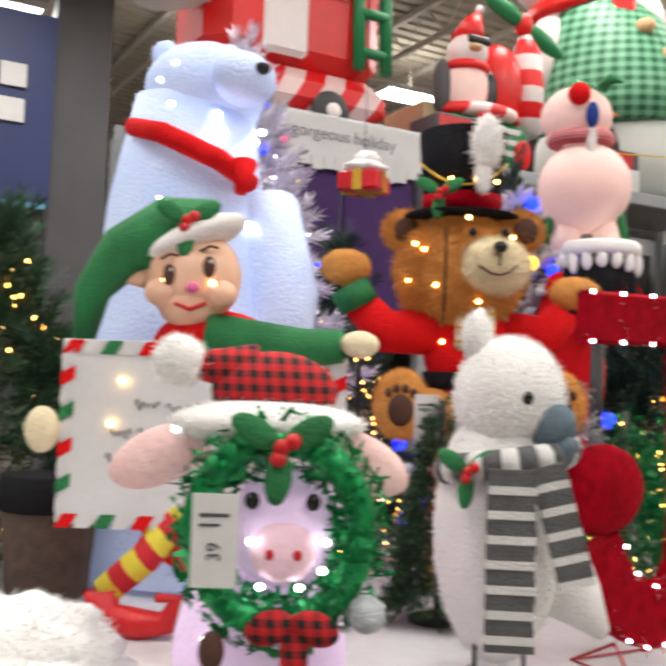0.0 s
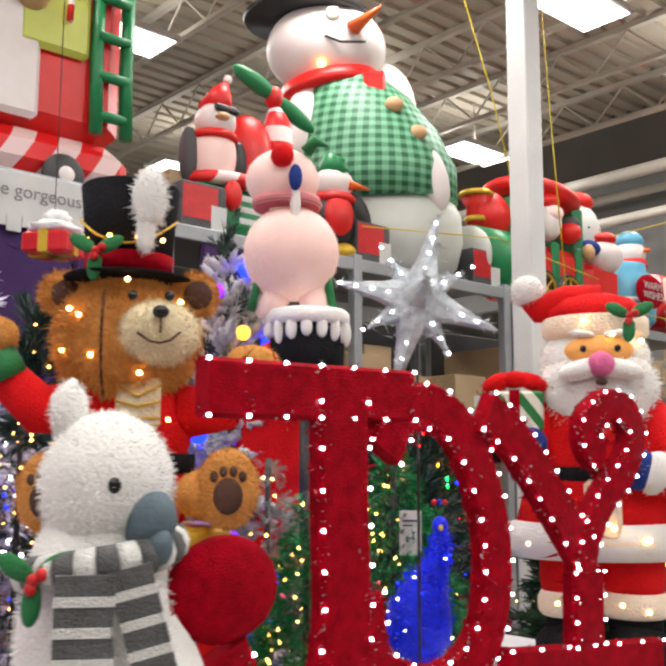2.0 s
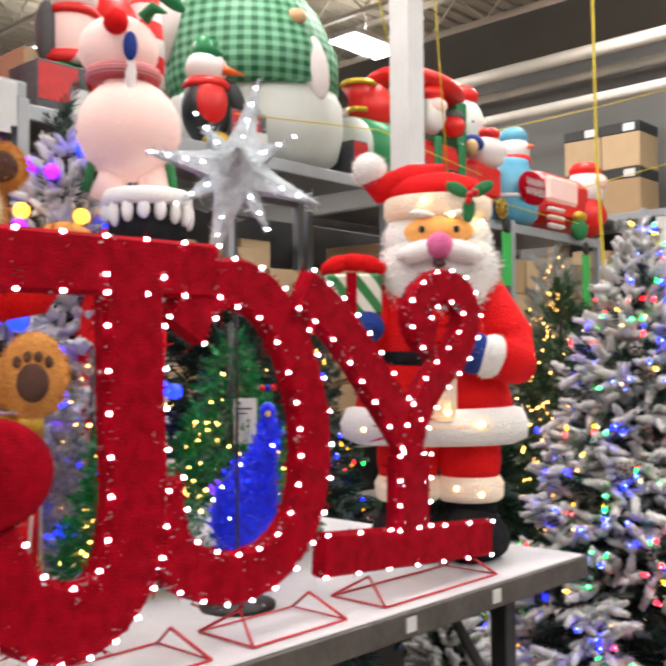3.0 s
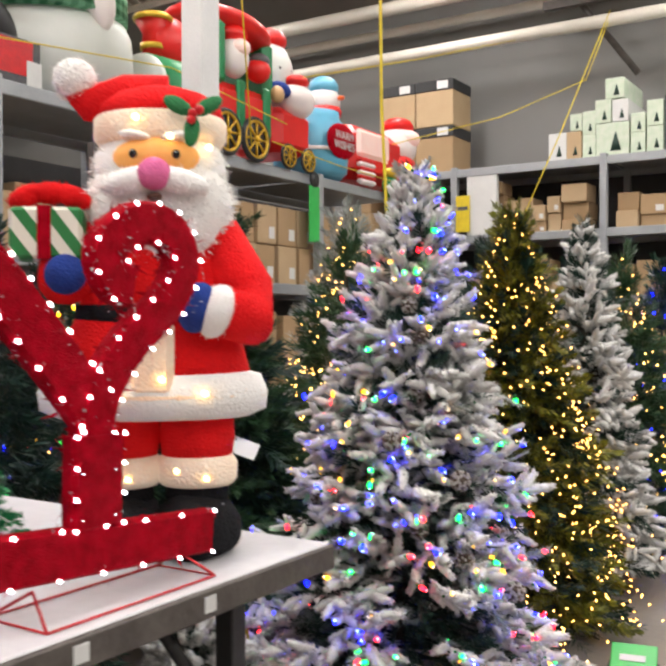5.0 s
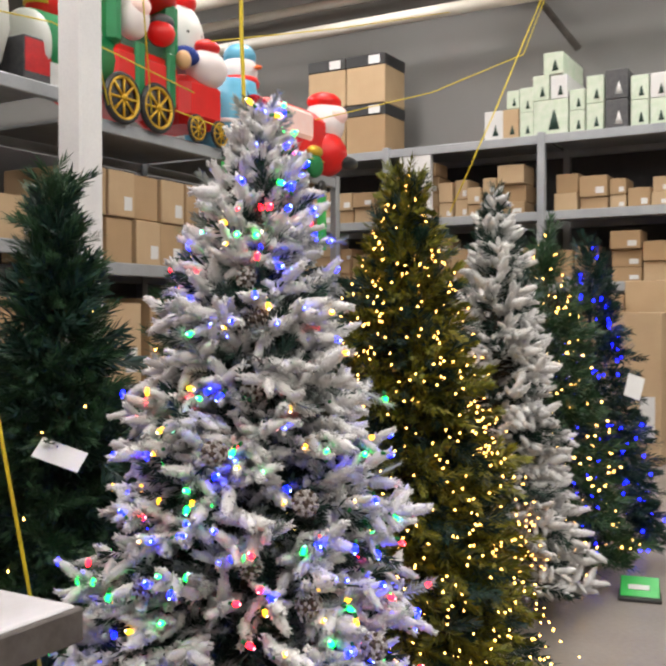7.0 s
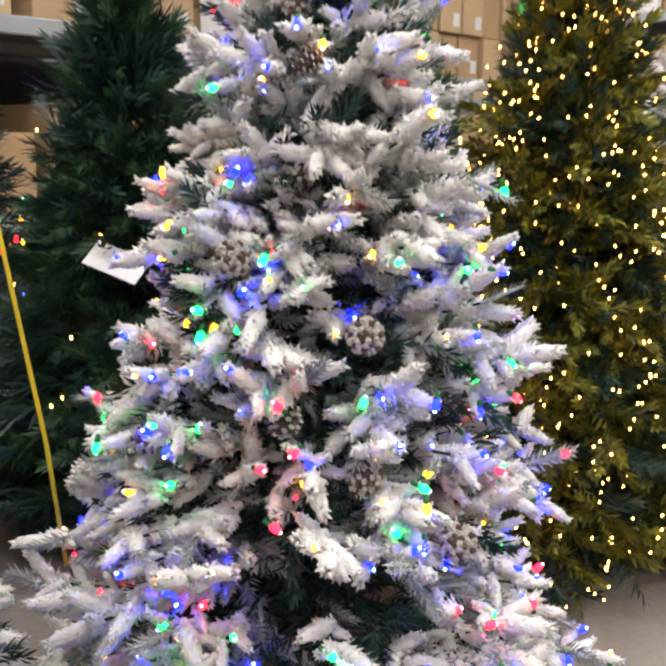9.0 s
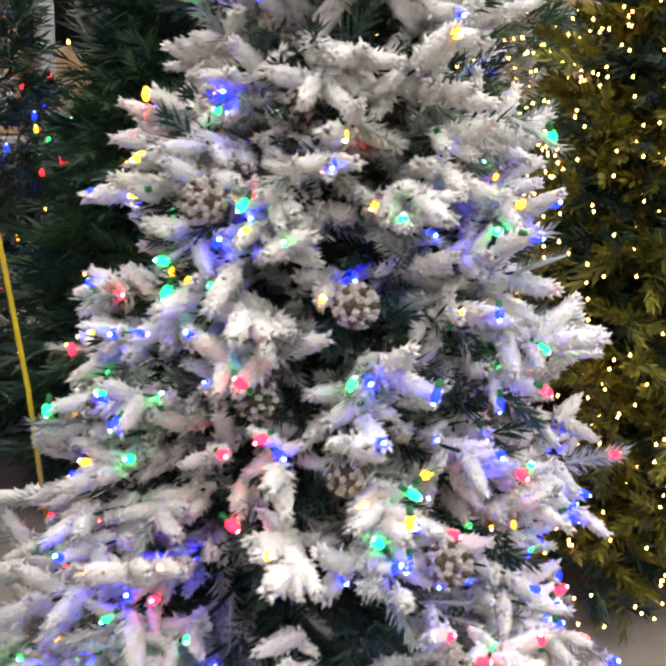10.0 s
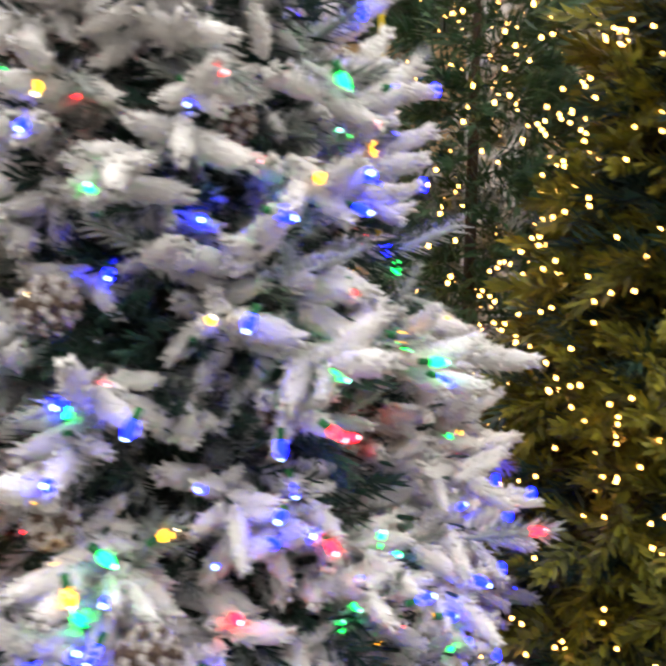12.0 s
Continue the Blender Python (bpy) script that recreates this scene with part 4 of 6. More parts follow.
def cone_mesh():
    b = Build()
    b.ell((0, 0, 0), (0.017, 0.017, 0.032), CONE, seg=10, rings=8)
    for k in range(70):
        t = (k + 0.5) / 70
        z = -0.034 + 0.068 * t
        r = 0.024 * math.sin(math.pi * min(0.98, t * 0.85 + 0.12)) + 0.002
        a = k * 2.4
        c = Vector((r * math.cos(a), r * math.sin(a), z))
        o, s = Vector((math.cos(a), math.sin(a), -0.35)).normalized(), Vector((-math.sin(a), math.cos(a), 0))
        u = o.cross(s)
        V = [c - s * 0.006, c + s * 0.006, c + o * 0.009 + s * 0.0045, c + o * 0.009 - s * 0.0045, c + o * 0.005 + u * 0.004, c - o * 0.002 + u * 0.001]
        b.put([tuple(v) for v in V], [(0, 1, 2, 3), (3, 2, 4), (0, 3, 4, 5), (2, 1, 5, 4)], CONETIP if k % 3 else CONE, False)
    o = b.obj("pine_cone")
    me = o.data
    bpy.data.objects.remove(o)
    return me


cm = cone_mesh()
for x, y, z, sc, hang in ((-1.38, 1.34, 0.815, 1.15, 1), (-1.26, 1.44, 0.977, 1.15, 0), (-1.45, 1.28, 1.125, 1.1, 0), (-1.45, 1.45, 1.286, 1.05, 0), (-1.08, 1.51, 0.587, 1.15, 0), (-1.24, 1.43, 0.7, 1.1, 0),
                          (-1.33, 1.7, 1.2, 1.0, 0), (-1.26, 1.74, 0.8, 1.0, 0), (-1.62, 1.19, 0.75, 1.0, 0), (-1.44, 1.47, 1.5, 1.0, 0), (-1.5, 1.5, 1.62, 1.0, 0), (-1.78, 1.3, 0.9, 1.0, 0)):
    o = new("pine_cone", cm)
    o.parent = FT
    o.matrix_local = Matrix.Translation((x - FBASE[0], y - FBASE[1], z)) @ (pose(0, 0, 0, 8, 10, 40) if hang else pose(0, 0, 0, float(g.uniform(50, 90)), float(g.uniform(-40, 40)), float(g.uniform(0, 120)))) @ Matrix.Diagonal((sc, sc, sc, 1))
tagged(FT, "snow-flocked christmas tree with multicoloured lights and pine cones", "christmas tree")
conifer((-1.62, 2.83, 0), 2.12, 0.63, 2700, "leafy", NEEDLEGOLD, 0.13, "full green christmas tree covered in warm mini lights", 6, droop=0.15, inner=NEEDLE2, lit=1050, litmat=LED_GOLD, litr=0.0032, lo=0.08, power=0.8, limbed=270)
conifer((-1.55, 3.75, 0), 2.15, 0.54, 1900, "far_flock", FLOCK, 0.1, "slim flocked white christmas tree without lights", 7, droop=0.1, inner=NEEDLE2, power=0.75, limbed=200)
conifer((-1.52, 4.5, 0), 1.98, 0.48, 900, "far", NEEDLE, 0.16, "slim green christmas tree with warm mini lights", 8, lit=330, litmat=LED_GOLD, litr=0.0048, power=0.8)
conifer((-1.4, 5.0, 0), 1.93, 0.42, 1000, "far", NEEDLE2, 0.16, "slim blue-green christmas tree with blue lights", 9, lit=170, litmat=BULBS["blue"], litr=0.007, power=0.75)
conifer((-2.76, 1.95, 0), 2.06, 0.6, 2200, "needle", NEEDLE, 0.19, "full unlit dark green christmas tree", 10, droop=0.15, inner=NEEDLE2, power=0.95, limbed=170, lit=40, litmat=LED_GOLD, litr=0.004)
conifer((-2.55, 2.75, 0), 2.02, 0.6, 1000, "far", NEEDLE, 0.16, "green christmas tree with warm mini lights", 11, lit=330, litmat=LED_GOLD, litr=0.0048, power=0.8)
conifer((-2.9, 3.3, 0), 2.3, 0.62, 1000, "far", FLOCKGREY, 0.15, "lightly frosted christmas tree with warm lights", 12, lit=300, litmat=LED_GOLD, litr=0.005, power=0.8)
conifer((-3.7, 4.6, 0), 2.1, 0.7, 900, "far", NEEDLE, 0.17, "green christmas tree with warm mini lights", 13, lit=260, litmat=LED_GOLD, litr=0.005, power=0.8)
conifer((-2.15, 3.75, 0), 2.05, 0.6, 900, "far", NEEDLE2, 0.17, "dark green christmas tree between lit ones", 14, power=0.8)
MT = conifer((-3.75, 1.75, 0), 1.95, 0.55, 700, "far", NEEDLE2, 0.17, "dark green christmas tree with small coloured lights", 23, power=0.8)
p, d = crown(np.random.default_rng(8), 120, 1.95, 0.56, 0.15, 0.1, (0.9, 1.05), (0, 0), 0.8)
for i in range(len(p)):
    o = new("bulb", bulb_mesh[("blue", "red", "green", "yellow")[i % 4]])
    o.parent = MT
    o.location = p[i]
conifer((-1.98, 0.82, 0), 0.62, 0.3, 420, "far_flock", FLOCK, 0.09, "small flocked tabletop tree standing under the table", 15, lo=0.05, inner=NEEDLE2)
conifer((-3.4, 0.9, 0), 2.0, 0.8, 1100, "far", NEEDLE2, 0.2, "dark green christmas tree behind the table", 16, power=0.7, lit=30, litmat=LED_GOLD, litr=0.005)
# flocked tree with large bulbs behind the bear
BT = conifer((-3.3, -0.12, 0), 2.72, 0.75, 1500, "far_flock", FLOCK, 0.12, "flocked christmas tree with large round coloured bulbs", 17, inner=NEEDLE2, power=0.8, lo=0.5, limbed=150)
p, d = crown(np.random.default_rng(3), 46, 2.7, 0.8, 0.8, 0.1, (0.9, 1.05), (0, 0), 0.8)
for i in range(len(p)):
    part("round_bulb", Build().ell(p[i], 0.034, BIGBULBS[(0, 1, 0, 2, 0, 3, 1, 4)[i % 8]], seg=12, rings=8), BT)
# iridescent tree behind the polar bear
IT = conifer((-3.35, -1.55, 0), 2.95, 0.74, 1300, "far", IRIDESCENT, 0.16, "iridescent silver tinsel tree with violet lights", 18, power=0.8, lo=0.8)
p, d = crown(np.random.default_rng(4), 260, 2.95, 0.78, 0.9, 0.1, (0.9, 1.05), (0, 0), 0.8)
lb = [Build(), Build()]
for i in range(len(p)):
    lb[i % 2].ell(p[i], 0.009, (LED_W, BIGBULBS[0], LED_W, BIGBULBS[2], LED_W, BIGBULBS[0], BIGBULBS[4])[i % 7], seg=6, rings=4)
for q in lb:
    o = part("coloured_light_string", q, IT, "blue, violet and white lights")
    o["kind"] = "stuff"
conifer((-3.25, -2.5, 0), 2.15, 0.7, 1300, "far", NEEDLE, 0.18, "green christmas tree with warm lights behind the table", 19, power=0.8, lit=260, litmat=LED_GOLD, litr=0.005)
conifer((-3.9, -0.75, 0), 2.3, 0.65, 900, "far", NEEDLE2, 0.18, "dark green christmas tree with warm lights", 20, power=0.8, lit=200, litmat=LED_GOLD, litr=0.005)
conifer((-3.6, 0.35, 0), 2.0, 0.7, 800, "far", NEEDLE2, 0.18, "dark green christmas tree behind the word sign", 21, power=0.8, lit=120, litmat=LED_GOLD, litr=0.005)


# ---- display figures: each is one plain mesh, seen from its front along -y ----
def figure(name, b, at, label, category="figurine"):
    ob = b.obj(name, None, at)
    return tagged(ob, label, category)


def face_to(x, y, z, front):
    return pose(x, y, z, 0, 0, front + 90)


def price_tag(at, text, w=0.055, h=0.13, turn=0):
    t = empty("price_tag", at)
    part("card", Build().box((-w / 2, -0.002, -h / 2), (w / 2, 0.0, h / 2), PAPER, 0.0005), t)
    part("print_lines", Build().box((-w * 0.35, -0.0035, h * 0.25), (w * 0.3, -0.0022, h * 0.29), INK).box((-w * 0.35, -0.0035, h * 0.15), (w * 0.1, -0.0022, h * 0.18), INK), t)["kind"] = "stuff"
    if text:
        words("price", text, w * 0.42, INK, t, Matrix.Translation((0, -0.003, -h * 0.12)) @ pose(0, 0, 0, 90, 0, 0) @ pose(0, 0, 0, 0, 0, turn))
    return tagged(t, "white paper price tag with black print", "price tag", "price tags")


def holly(b, c, s=1.0):
    for a, d in ((30, 1), (150, 1), (265, 1)):
        x, z = math.cos(radians(a)), math.sin(radians(a))
        b.ell((c[0] + x * 0.038 * s, c[1], c[2] + z * 0.038 * s), (0.036 * s, 0.008, 0.018 * s), GREENFELT, (0, -a, 0), 10, 6)
    for dx, dz in ((0, 0), (0.014, 0.008), (-0.004, -0.014)):
        b.ell((c[0] + dx * s, c[1] - 0.012, c[2] + dz * s), 0.011 * s, REDGLOSS, seg=10, rings=6)


def spots(b, pts, mat, r=0.007):
    for q in pts:
        b.ell(q, r, mat, seg=8, rings=6)


# bearded gift bringer on the table end
b = Build()
for sx in (-0.11, 0.1):
    b.ell((sx, -0.03, 0.075), (0.125, 0.17, 0.1), BLACKFUR, lump=0.1, fuzz=500, flen=0.014)
    b.lathe((sx, 0, 0.14), [(0.085, 0), (0.09, 0.02), (0.085, 0.06)], BLACKFUR)
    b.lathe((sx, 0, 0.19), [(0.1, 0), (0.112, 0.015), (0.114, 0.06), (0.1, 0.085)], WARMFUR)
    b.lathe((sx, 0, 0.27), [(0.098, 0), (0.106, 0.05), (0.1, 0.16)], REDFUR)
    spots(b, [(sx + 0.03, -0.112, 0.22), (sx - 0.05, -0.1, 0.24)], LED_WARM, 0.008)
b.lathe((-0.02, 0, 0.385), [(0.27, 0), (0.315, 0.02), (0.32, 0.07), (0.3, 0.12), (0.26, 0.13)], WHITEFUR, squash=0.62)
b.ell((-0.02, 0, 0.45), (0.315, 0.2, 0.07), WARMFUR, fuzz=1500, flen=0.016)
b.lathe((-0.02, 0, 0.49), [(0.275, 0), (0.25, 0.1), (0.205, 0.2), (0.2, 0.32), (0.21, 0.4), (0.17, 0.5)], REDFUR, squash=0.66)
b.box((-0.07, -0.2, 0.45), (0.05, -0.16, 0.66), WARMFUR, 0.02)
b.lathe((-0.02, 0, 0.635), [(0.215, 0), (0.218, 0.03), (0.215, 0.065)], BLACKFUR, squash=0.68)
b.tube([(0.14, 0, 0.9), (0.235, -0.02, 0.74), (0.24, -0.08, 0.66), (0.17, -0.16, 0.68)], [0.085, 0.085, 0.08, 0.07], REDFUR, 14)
b.ell((0.16, -0.17, 0.68), (0.05, 0.05, 0.075), WHITEFUR, (0, 20, 0), fuzz=400, flen=0.014).ell((0.11, -0.18, 0.69), (0.05, 0.04, 0.07), BLUEMITT, (0, 15, 0))
b.tube([(-0.17, 0, 0.9), (-0.25, -0.06, 0.8), (-0.24, -0.13, 0.76)], [0.08, 0.08, 0.07], REDFUR, 14)
b.ell((-0.235, -0.15, 0.78), (0.055, 0.045, 0.055), BLUEMITT)
b.box((-0.38, -0.16, 0.82), (-0.19, -0.02, 0.96), GIFT, 0.01).box((-0.305, -0.165, 0.82), (-0.27, -0.015, 0.963), WINE)
for dx in (-0.06, 0.06, 0.0):
    b.ell((-0.285 + dx, -0.09, 0.995 + (0.01 if dx == 0 else 0)), (0.055, 0.04, 0.03), REDFUR, (0, dx * 400, 0), fuzz=120, flen=0.02)
b.ell((0.0, -0.03, 0.97), (0.2, 0.14, 0.19), WHITEFUR, lump=0.08, fuzz=3500, flen=0.035)
b.ell((0.0, -0.0, 1.09), (0.185, 0.15, 0.13), WHITEFUR, lump=0.05, fuzz=1800, flen=0.025)
b.ell((0.0, -0.125, 1.1), (0.115, 0.05, 0.055), SKIN)
for sx in (-1, 1):
    b.ell((sx * 0.06, -0.17, 1.03), (0.085, 0.035, 0.035), WHITEFUR, (0, sx * 14, 0), fuzz=300, flen=0.02)
    b.ell((sx * 0.055, -0.15, 1.155), (0.042, 0.022, 0.013), WHITEFUR, (0, -sx * 8, 0), fuzz=100, flen=0.014)
    b.ell((sx * 0.056, -0.178, 1.1), (0.011, 0.008, 0.013), BLACKGLOSS, seg=10, rings=6)
b.ell((0, -0.19, 1.045), (0.044, 0.04, 0.044), PINKNOSE, fuzz=250, flen=0.01).ell((0, -0.185, 0.985), (0.02, 0.02, 0.012), DARKBROWN)
b.lathe((0.0, 0.0, 1.15), [(0.17, 0), (0.185, 0.02), (0.185, 0.07), (0.165, 0.09)], WARMFUR, squash=0.85)
b.lathe((0.0, 0.0, 1.22), [(0.178, 0), (0.17, 0.04), (0.13, 0.075), (0.07, 0.095)], REDFUR, squash=0.85)
b.tube([(0.02, 0, 1.28), (-0.1, 0, 1.285), (-0.2, -0.01, 1.27), (-0.235, -0.02, 1.31)], [0.075, 0.07, 0.05, 0.035], REDFUR, 12)
b.ell((-0.232, -0.02, 1.335), 0.058, WHITEFUR, fuzz=700, flen=0.02)
holly(b, (0.1, -0.165, 1.21), 1.2)
spots(b, [(-0.05, -0.168, 1.2), (0.04, -0.17, 1.15), (0.14, -0.12, 1.13), (-0.1, -0.21, 0.47), (0.02, -0.215, 0.5), (0.13, -0.19, 0.46), (-0.25, -0.13, 0.44)], LED_WARM, 0.009)
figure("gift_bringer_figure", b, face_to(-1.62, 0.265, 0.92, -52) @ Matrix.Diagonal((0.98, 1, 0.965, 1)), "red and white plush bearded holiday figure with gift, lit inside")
price_tag(face_to(-1.5, 0.2, 1.39, -50), "79")

# brown bear in a red jacket, seated on a drum
b = Build()
Z = 1.11
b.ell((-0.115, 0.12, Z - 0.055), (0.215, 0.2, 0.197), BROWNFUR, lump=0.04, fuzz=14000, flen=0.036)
b.ell((-0.01, -0.04, Z - 0.05), (0.12, 0.074, 0.095), CREAM, (0, 0, 12), fuzz=3000, flen=0.022)
b.ell((0.0, -0.125, Z), (0.024, 0.018, 0.019), BLACKGLOSS)
b.tube([(0.0, -0.125, Z - 0.015), (0.0, -0.12, Z - 0.06)], 0.003, DARKBROWN, 6).tube([(-0.065, -0.115, Z - 0.06), (-0.03, -0.125, Z - 0.085), (0.0, -0.125, Z - 0.09), (0.03, -0.118, Z - 0.08), (0.055, -0.105, Z - 0.055)], 0.004, DARKBROWN, 6)
for ex in (-0.085, 0.02):
    b.ell((ex, -0.07, Z + 0.055), (0.015, 0.012, 0.015), BLACKGLOSS)
for ex, ey in ((-0.31, 0.13), (0.09, 0.1)):
    b.ell((ex, ey, Z + 0.09), (0.072, 0.035, 0.068), BROWNFUR, fuzz=2000, flen=0.03).ell((ex + 0.01, ey - 0.028, Z + 0.085), (0.045, 0.02, 0.045), DARKBROWN)
hc = (-0.115, 0.1, Z + 0.125)
b.lathe(hc, [(0.19, 0), (0.195, 0.008), (0.15, 0.016)], BLACKFUR).lathe((hc[0], hc[1], hc[2] + 0.015), [(0.135, 0), (0.138, 0.06)], WINE)
b.lathe((hc[0], hc[1], hc[2] + 0.07), [(0.134, 0), (0.14, 0.1), (0.152, 0.22), (0.148, 0.225)], BLACKFUR)
b.tube([(hc[0] + 0.15 * math.sin(a), hc[1] - 0.15 * math.cos(a), hc[2] + 0.2 - 0.11 * math.cos(a * 0.9) ** 2) for a in np.linspace(-1.4, 1.4, 15)], 0.004, GOLD, 6)
b.ell((hc[0] + 0.07, hc[1] - 0.15, hc[2] + 0.23), (0.05, 0.04, 0.09), WHITEFUR, lump=0.2, fuzz=900, flen=0.03).ell((hc[0] + 0.06, hc[1] - 0.15, hc[2] + 0.13), (0.028, 0.025, 0.07), WHITEFUR, fuzz=300, flen=0.02)
holly(b, (hc[0] - 0.08, hc[1] - 0.16, hc[2] + 0.06), 1.2)
spots(b, [(hc[0] + 0.15 * math.sin(a), hc[1] - 0.155 * math.cos(a), hc[2] + 0.11) for a in (-0.9, -0.3, 0.25, 0.8)], LED_GOLD)
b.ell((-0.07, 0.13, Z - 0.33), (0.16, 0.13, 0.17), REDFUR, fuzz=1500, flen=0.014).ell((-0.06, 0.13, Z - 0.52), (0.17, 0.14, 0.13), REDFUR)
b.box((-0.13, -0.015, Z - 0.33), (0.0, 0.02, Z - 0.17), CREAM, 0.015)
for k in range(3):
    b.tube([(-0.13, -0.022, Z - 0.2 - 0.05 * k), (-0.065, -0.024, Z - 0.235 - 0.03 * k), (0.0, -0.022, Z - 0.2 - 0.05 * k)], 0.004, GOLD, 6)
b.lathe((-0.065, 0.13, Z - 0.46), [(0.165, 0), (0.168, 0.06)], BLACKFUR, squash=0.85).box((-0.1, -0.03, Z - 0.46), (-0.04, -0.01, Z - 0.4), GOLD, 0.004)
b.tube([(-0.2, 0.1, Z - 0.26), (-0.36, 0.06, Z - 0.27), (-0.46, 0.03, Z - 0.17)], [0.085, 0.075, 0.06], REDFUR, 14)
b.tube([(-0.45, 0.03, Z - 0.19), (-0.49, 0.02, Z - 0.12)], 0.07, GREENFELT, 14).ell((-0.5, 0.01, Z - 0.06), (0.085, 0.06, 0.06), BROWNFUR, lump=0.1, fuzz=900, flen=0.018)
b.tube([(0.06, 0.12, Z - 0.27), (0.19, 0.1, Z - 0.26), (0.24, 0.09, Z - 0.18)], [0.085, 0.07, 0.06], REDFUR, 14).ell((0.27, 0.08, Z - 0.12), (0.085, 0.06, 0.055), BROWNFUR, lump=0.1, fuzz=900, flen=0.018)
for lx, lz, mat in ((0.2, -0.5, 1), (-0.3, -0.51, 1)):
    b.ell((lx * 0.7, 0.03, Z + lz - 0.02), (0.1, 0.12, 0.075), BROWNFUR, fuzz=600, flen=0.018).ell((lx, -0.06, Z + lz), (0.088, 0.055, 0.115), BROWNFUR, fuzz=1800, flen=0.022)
    b.ell((lx, -0.112, Z + lz - 0.02), (0.042, 0.014, 0.052), DARKBROWN)
    for dx in (-0.04, -0.014, 0.014, 0.04):
        b.ell((lx + dx, -0.108, Z + lz + 0.055 - abs(dx) * 0.5), (0.012, 0.01, 0.017), DARKBROWN, seg=8, rings=6)
b.tube([(-0.17, 0.12 - 0.197 * math.sin(a), Z - 0.055 - 0.197 * math.cos(a)) for a in np.linspace(0.15, 2.3, 16)], 0.005, DARKBROWN, 6)
spots(b, [(-0.27, -0.02, Z + 0.02), (-0.29, 0.0, Z - 0.1), (-0.2, -0.06, Z - 0.12), (-0.06, -0.06, Z - 0.17), (0.05, 0.0, Z + 0.05), (-0.05, -0.02, Z - 0.36), (-0.17, 0.03, Z - 0.3), (0.02, 0.03, Z - 0.3), (-0.24, -0.04, Z), (-0.1, -0.085, Z + 0.1), (0.02, -0.06, Z - 0.12), (-0.02, 0.05, Z - 0.28), (-0.3, 0.05, Z - 0.06)], LED_WARM, 0.008)
drum = ((0.0, 0.1, 0.0))
b.lathe(drum, [(0.205, 0.01), (0.215, 0.02), (0.215, 0.075), (0.205, 0.08)], GOLD).lathe(drum, [(0.2, 0.08), (0.2, 0.42)], REDFUR).lathe(drum, [(0.205, 0.42), (0.215, 0.425), (0.215, 0.485), (0.2, 0.5)], GOLD)
for k in range(12):
    a = k * math.pi / 6
    b.tube([(drum[0] + 0.207 * math.cos(a), drum[1] + 0.207 * math.sin(a), 0.08), (drum[0] + 0.207 * math.cos(a + 0.26), drum[1] + 0.207 * math.sin(a + 0.26), 0.42)], 0.005, PAPER, 6)
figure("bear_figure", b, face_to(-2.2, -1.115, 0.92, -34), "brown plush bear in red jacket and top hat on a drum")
price_tag(face_to(-2.0, -1.52, 1.49, -34), "39", 0.07, 0.13)

# white bird with a striped scarf
b = Build()
E = 0.64
b.ell((-0.015, 0.02, E), (0.14, 0.135, 0.14), WHITEFUR, fuzz=5000, flen=0.018, lump=0.05)
b.tube([(-0.09, 0.02, E + 0.1), (-0.11, 0.02, E + 0.17), (-0.09, 0.01, E + 0.2)], [0.045, 0.03, 0.008], WHITEFUR, 10).ell((-0.1, 0.02, E + 0.14), (0.04, 0.03, 0.055), WHITEFUR, fuzz=500, flen=0.02)
b.ell((0.085, -0.07, E - 0.07), (0.05, 0.055, 0.062), GREYBEAK, (20, 25, 0), lump=0.05, fuzz=200, flen=0.008).ell((0.1, -0.1, E - 0.115), (0.03, 0.03, 0.04), GREYBEAK, (20, 25, 0))
b.ell((0.012, -0.11, E), (0.014, 0.01, 0.015), BLACKGLOSS)
b.ell((-0.03, 0.03, E - 0.3), (0.165, 0.15, 0.3), WHITEFUR, fuzz=7000, flen=0.018, lump=0.05).ell((-0.02, 0.03, E - 0.12), (0.13, 0.12, 0.1), WHITEFUR, fuzz=1200, flen=0.018)
b.tube([(0.07, 0.06, E - 0.28), (0.17, 0.07, E - 0.46), (0.25, 0.08, E - 0.54)], [0.09, 0.075, 0.02], WHITEFUR, 12)
for k in range(14):
    a0, a1 = -1.7 + k * 0.25, -1.7 + (k + 1) * 0.25
    b.tube([(-0.02 + 0.15 * math.sin(a), 0.0 - 0.14 * math.cos(a), E - 0.14 + 0.02 * a) for a in (a0, (a0 + a1) / 2, a1)], 0.034, STRIPES[k % 2], 10)
for k in range(22):
    z = E - 0.15 - 0.017 * k
    b.box((-0.085, -0.188 - (0.003 if k % 3 == 2 else 0), z - 0.0172), (0.025 + 0.003 * math.sin(k), -0.162, z), STRIPES[0 if k % 3 == 2 else 1])
for k in range(15):
    x, z, q = 0.045 + 0.0052 * k, E - 0.14 - 0.0165 * k, 0.009
    b.put([(x - 0.035, -0.175, z - q), (x + 0.045, -0.172, z + q), (x + 0.05, -0.172, z + q - 0.017), (x - 0.03, -0.175, z - q - 0.017), (x - 0.035, -0.15, z - q), (x + 0.045, -0.147, z + q), (x + 0.05, -0.147, z + q - 0.017), (x - 0.03, -0.15, z - q - 0.017)],
          [(0, 3, 2, 1), (0, 1, 5, 4), (2, 3, 7, 6), (1, 2, 6, 5), (0, 4, 7, 3)], STRIPES[0 if k % 3 == 2 else 1], False)
holly(b, (-0.13, -0.14, E - 0.16), 1.1)
for lx in (-0.09, 0.03):
    b.tube([(lx, -0.02, E - 0.5), (lx, -0.03, 0.01), (lx, 0.09, 0.006)], 0.006, BLACKSTEEL, 6)
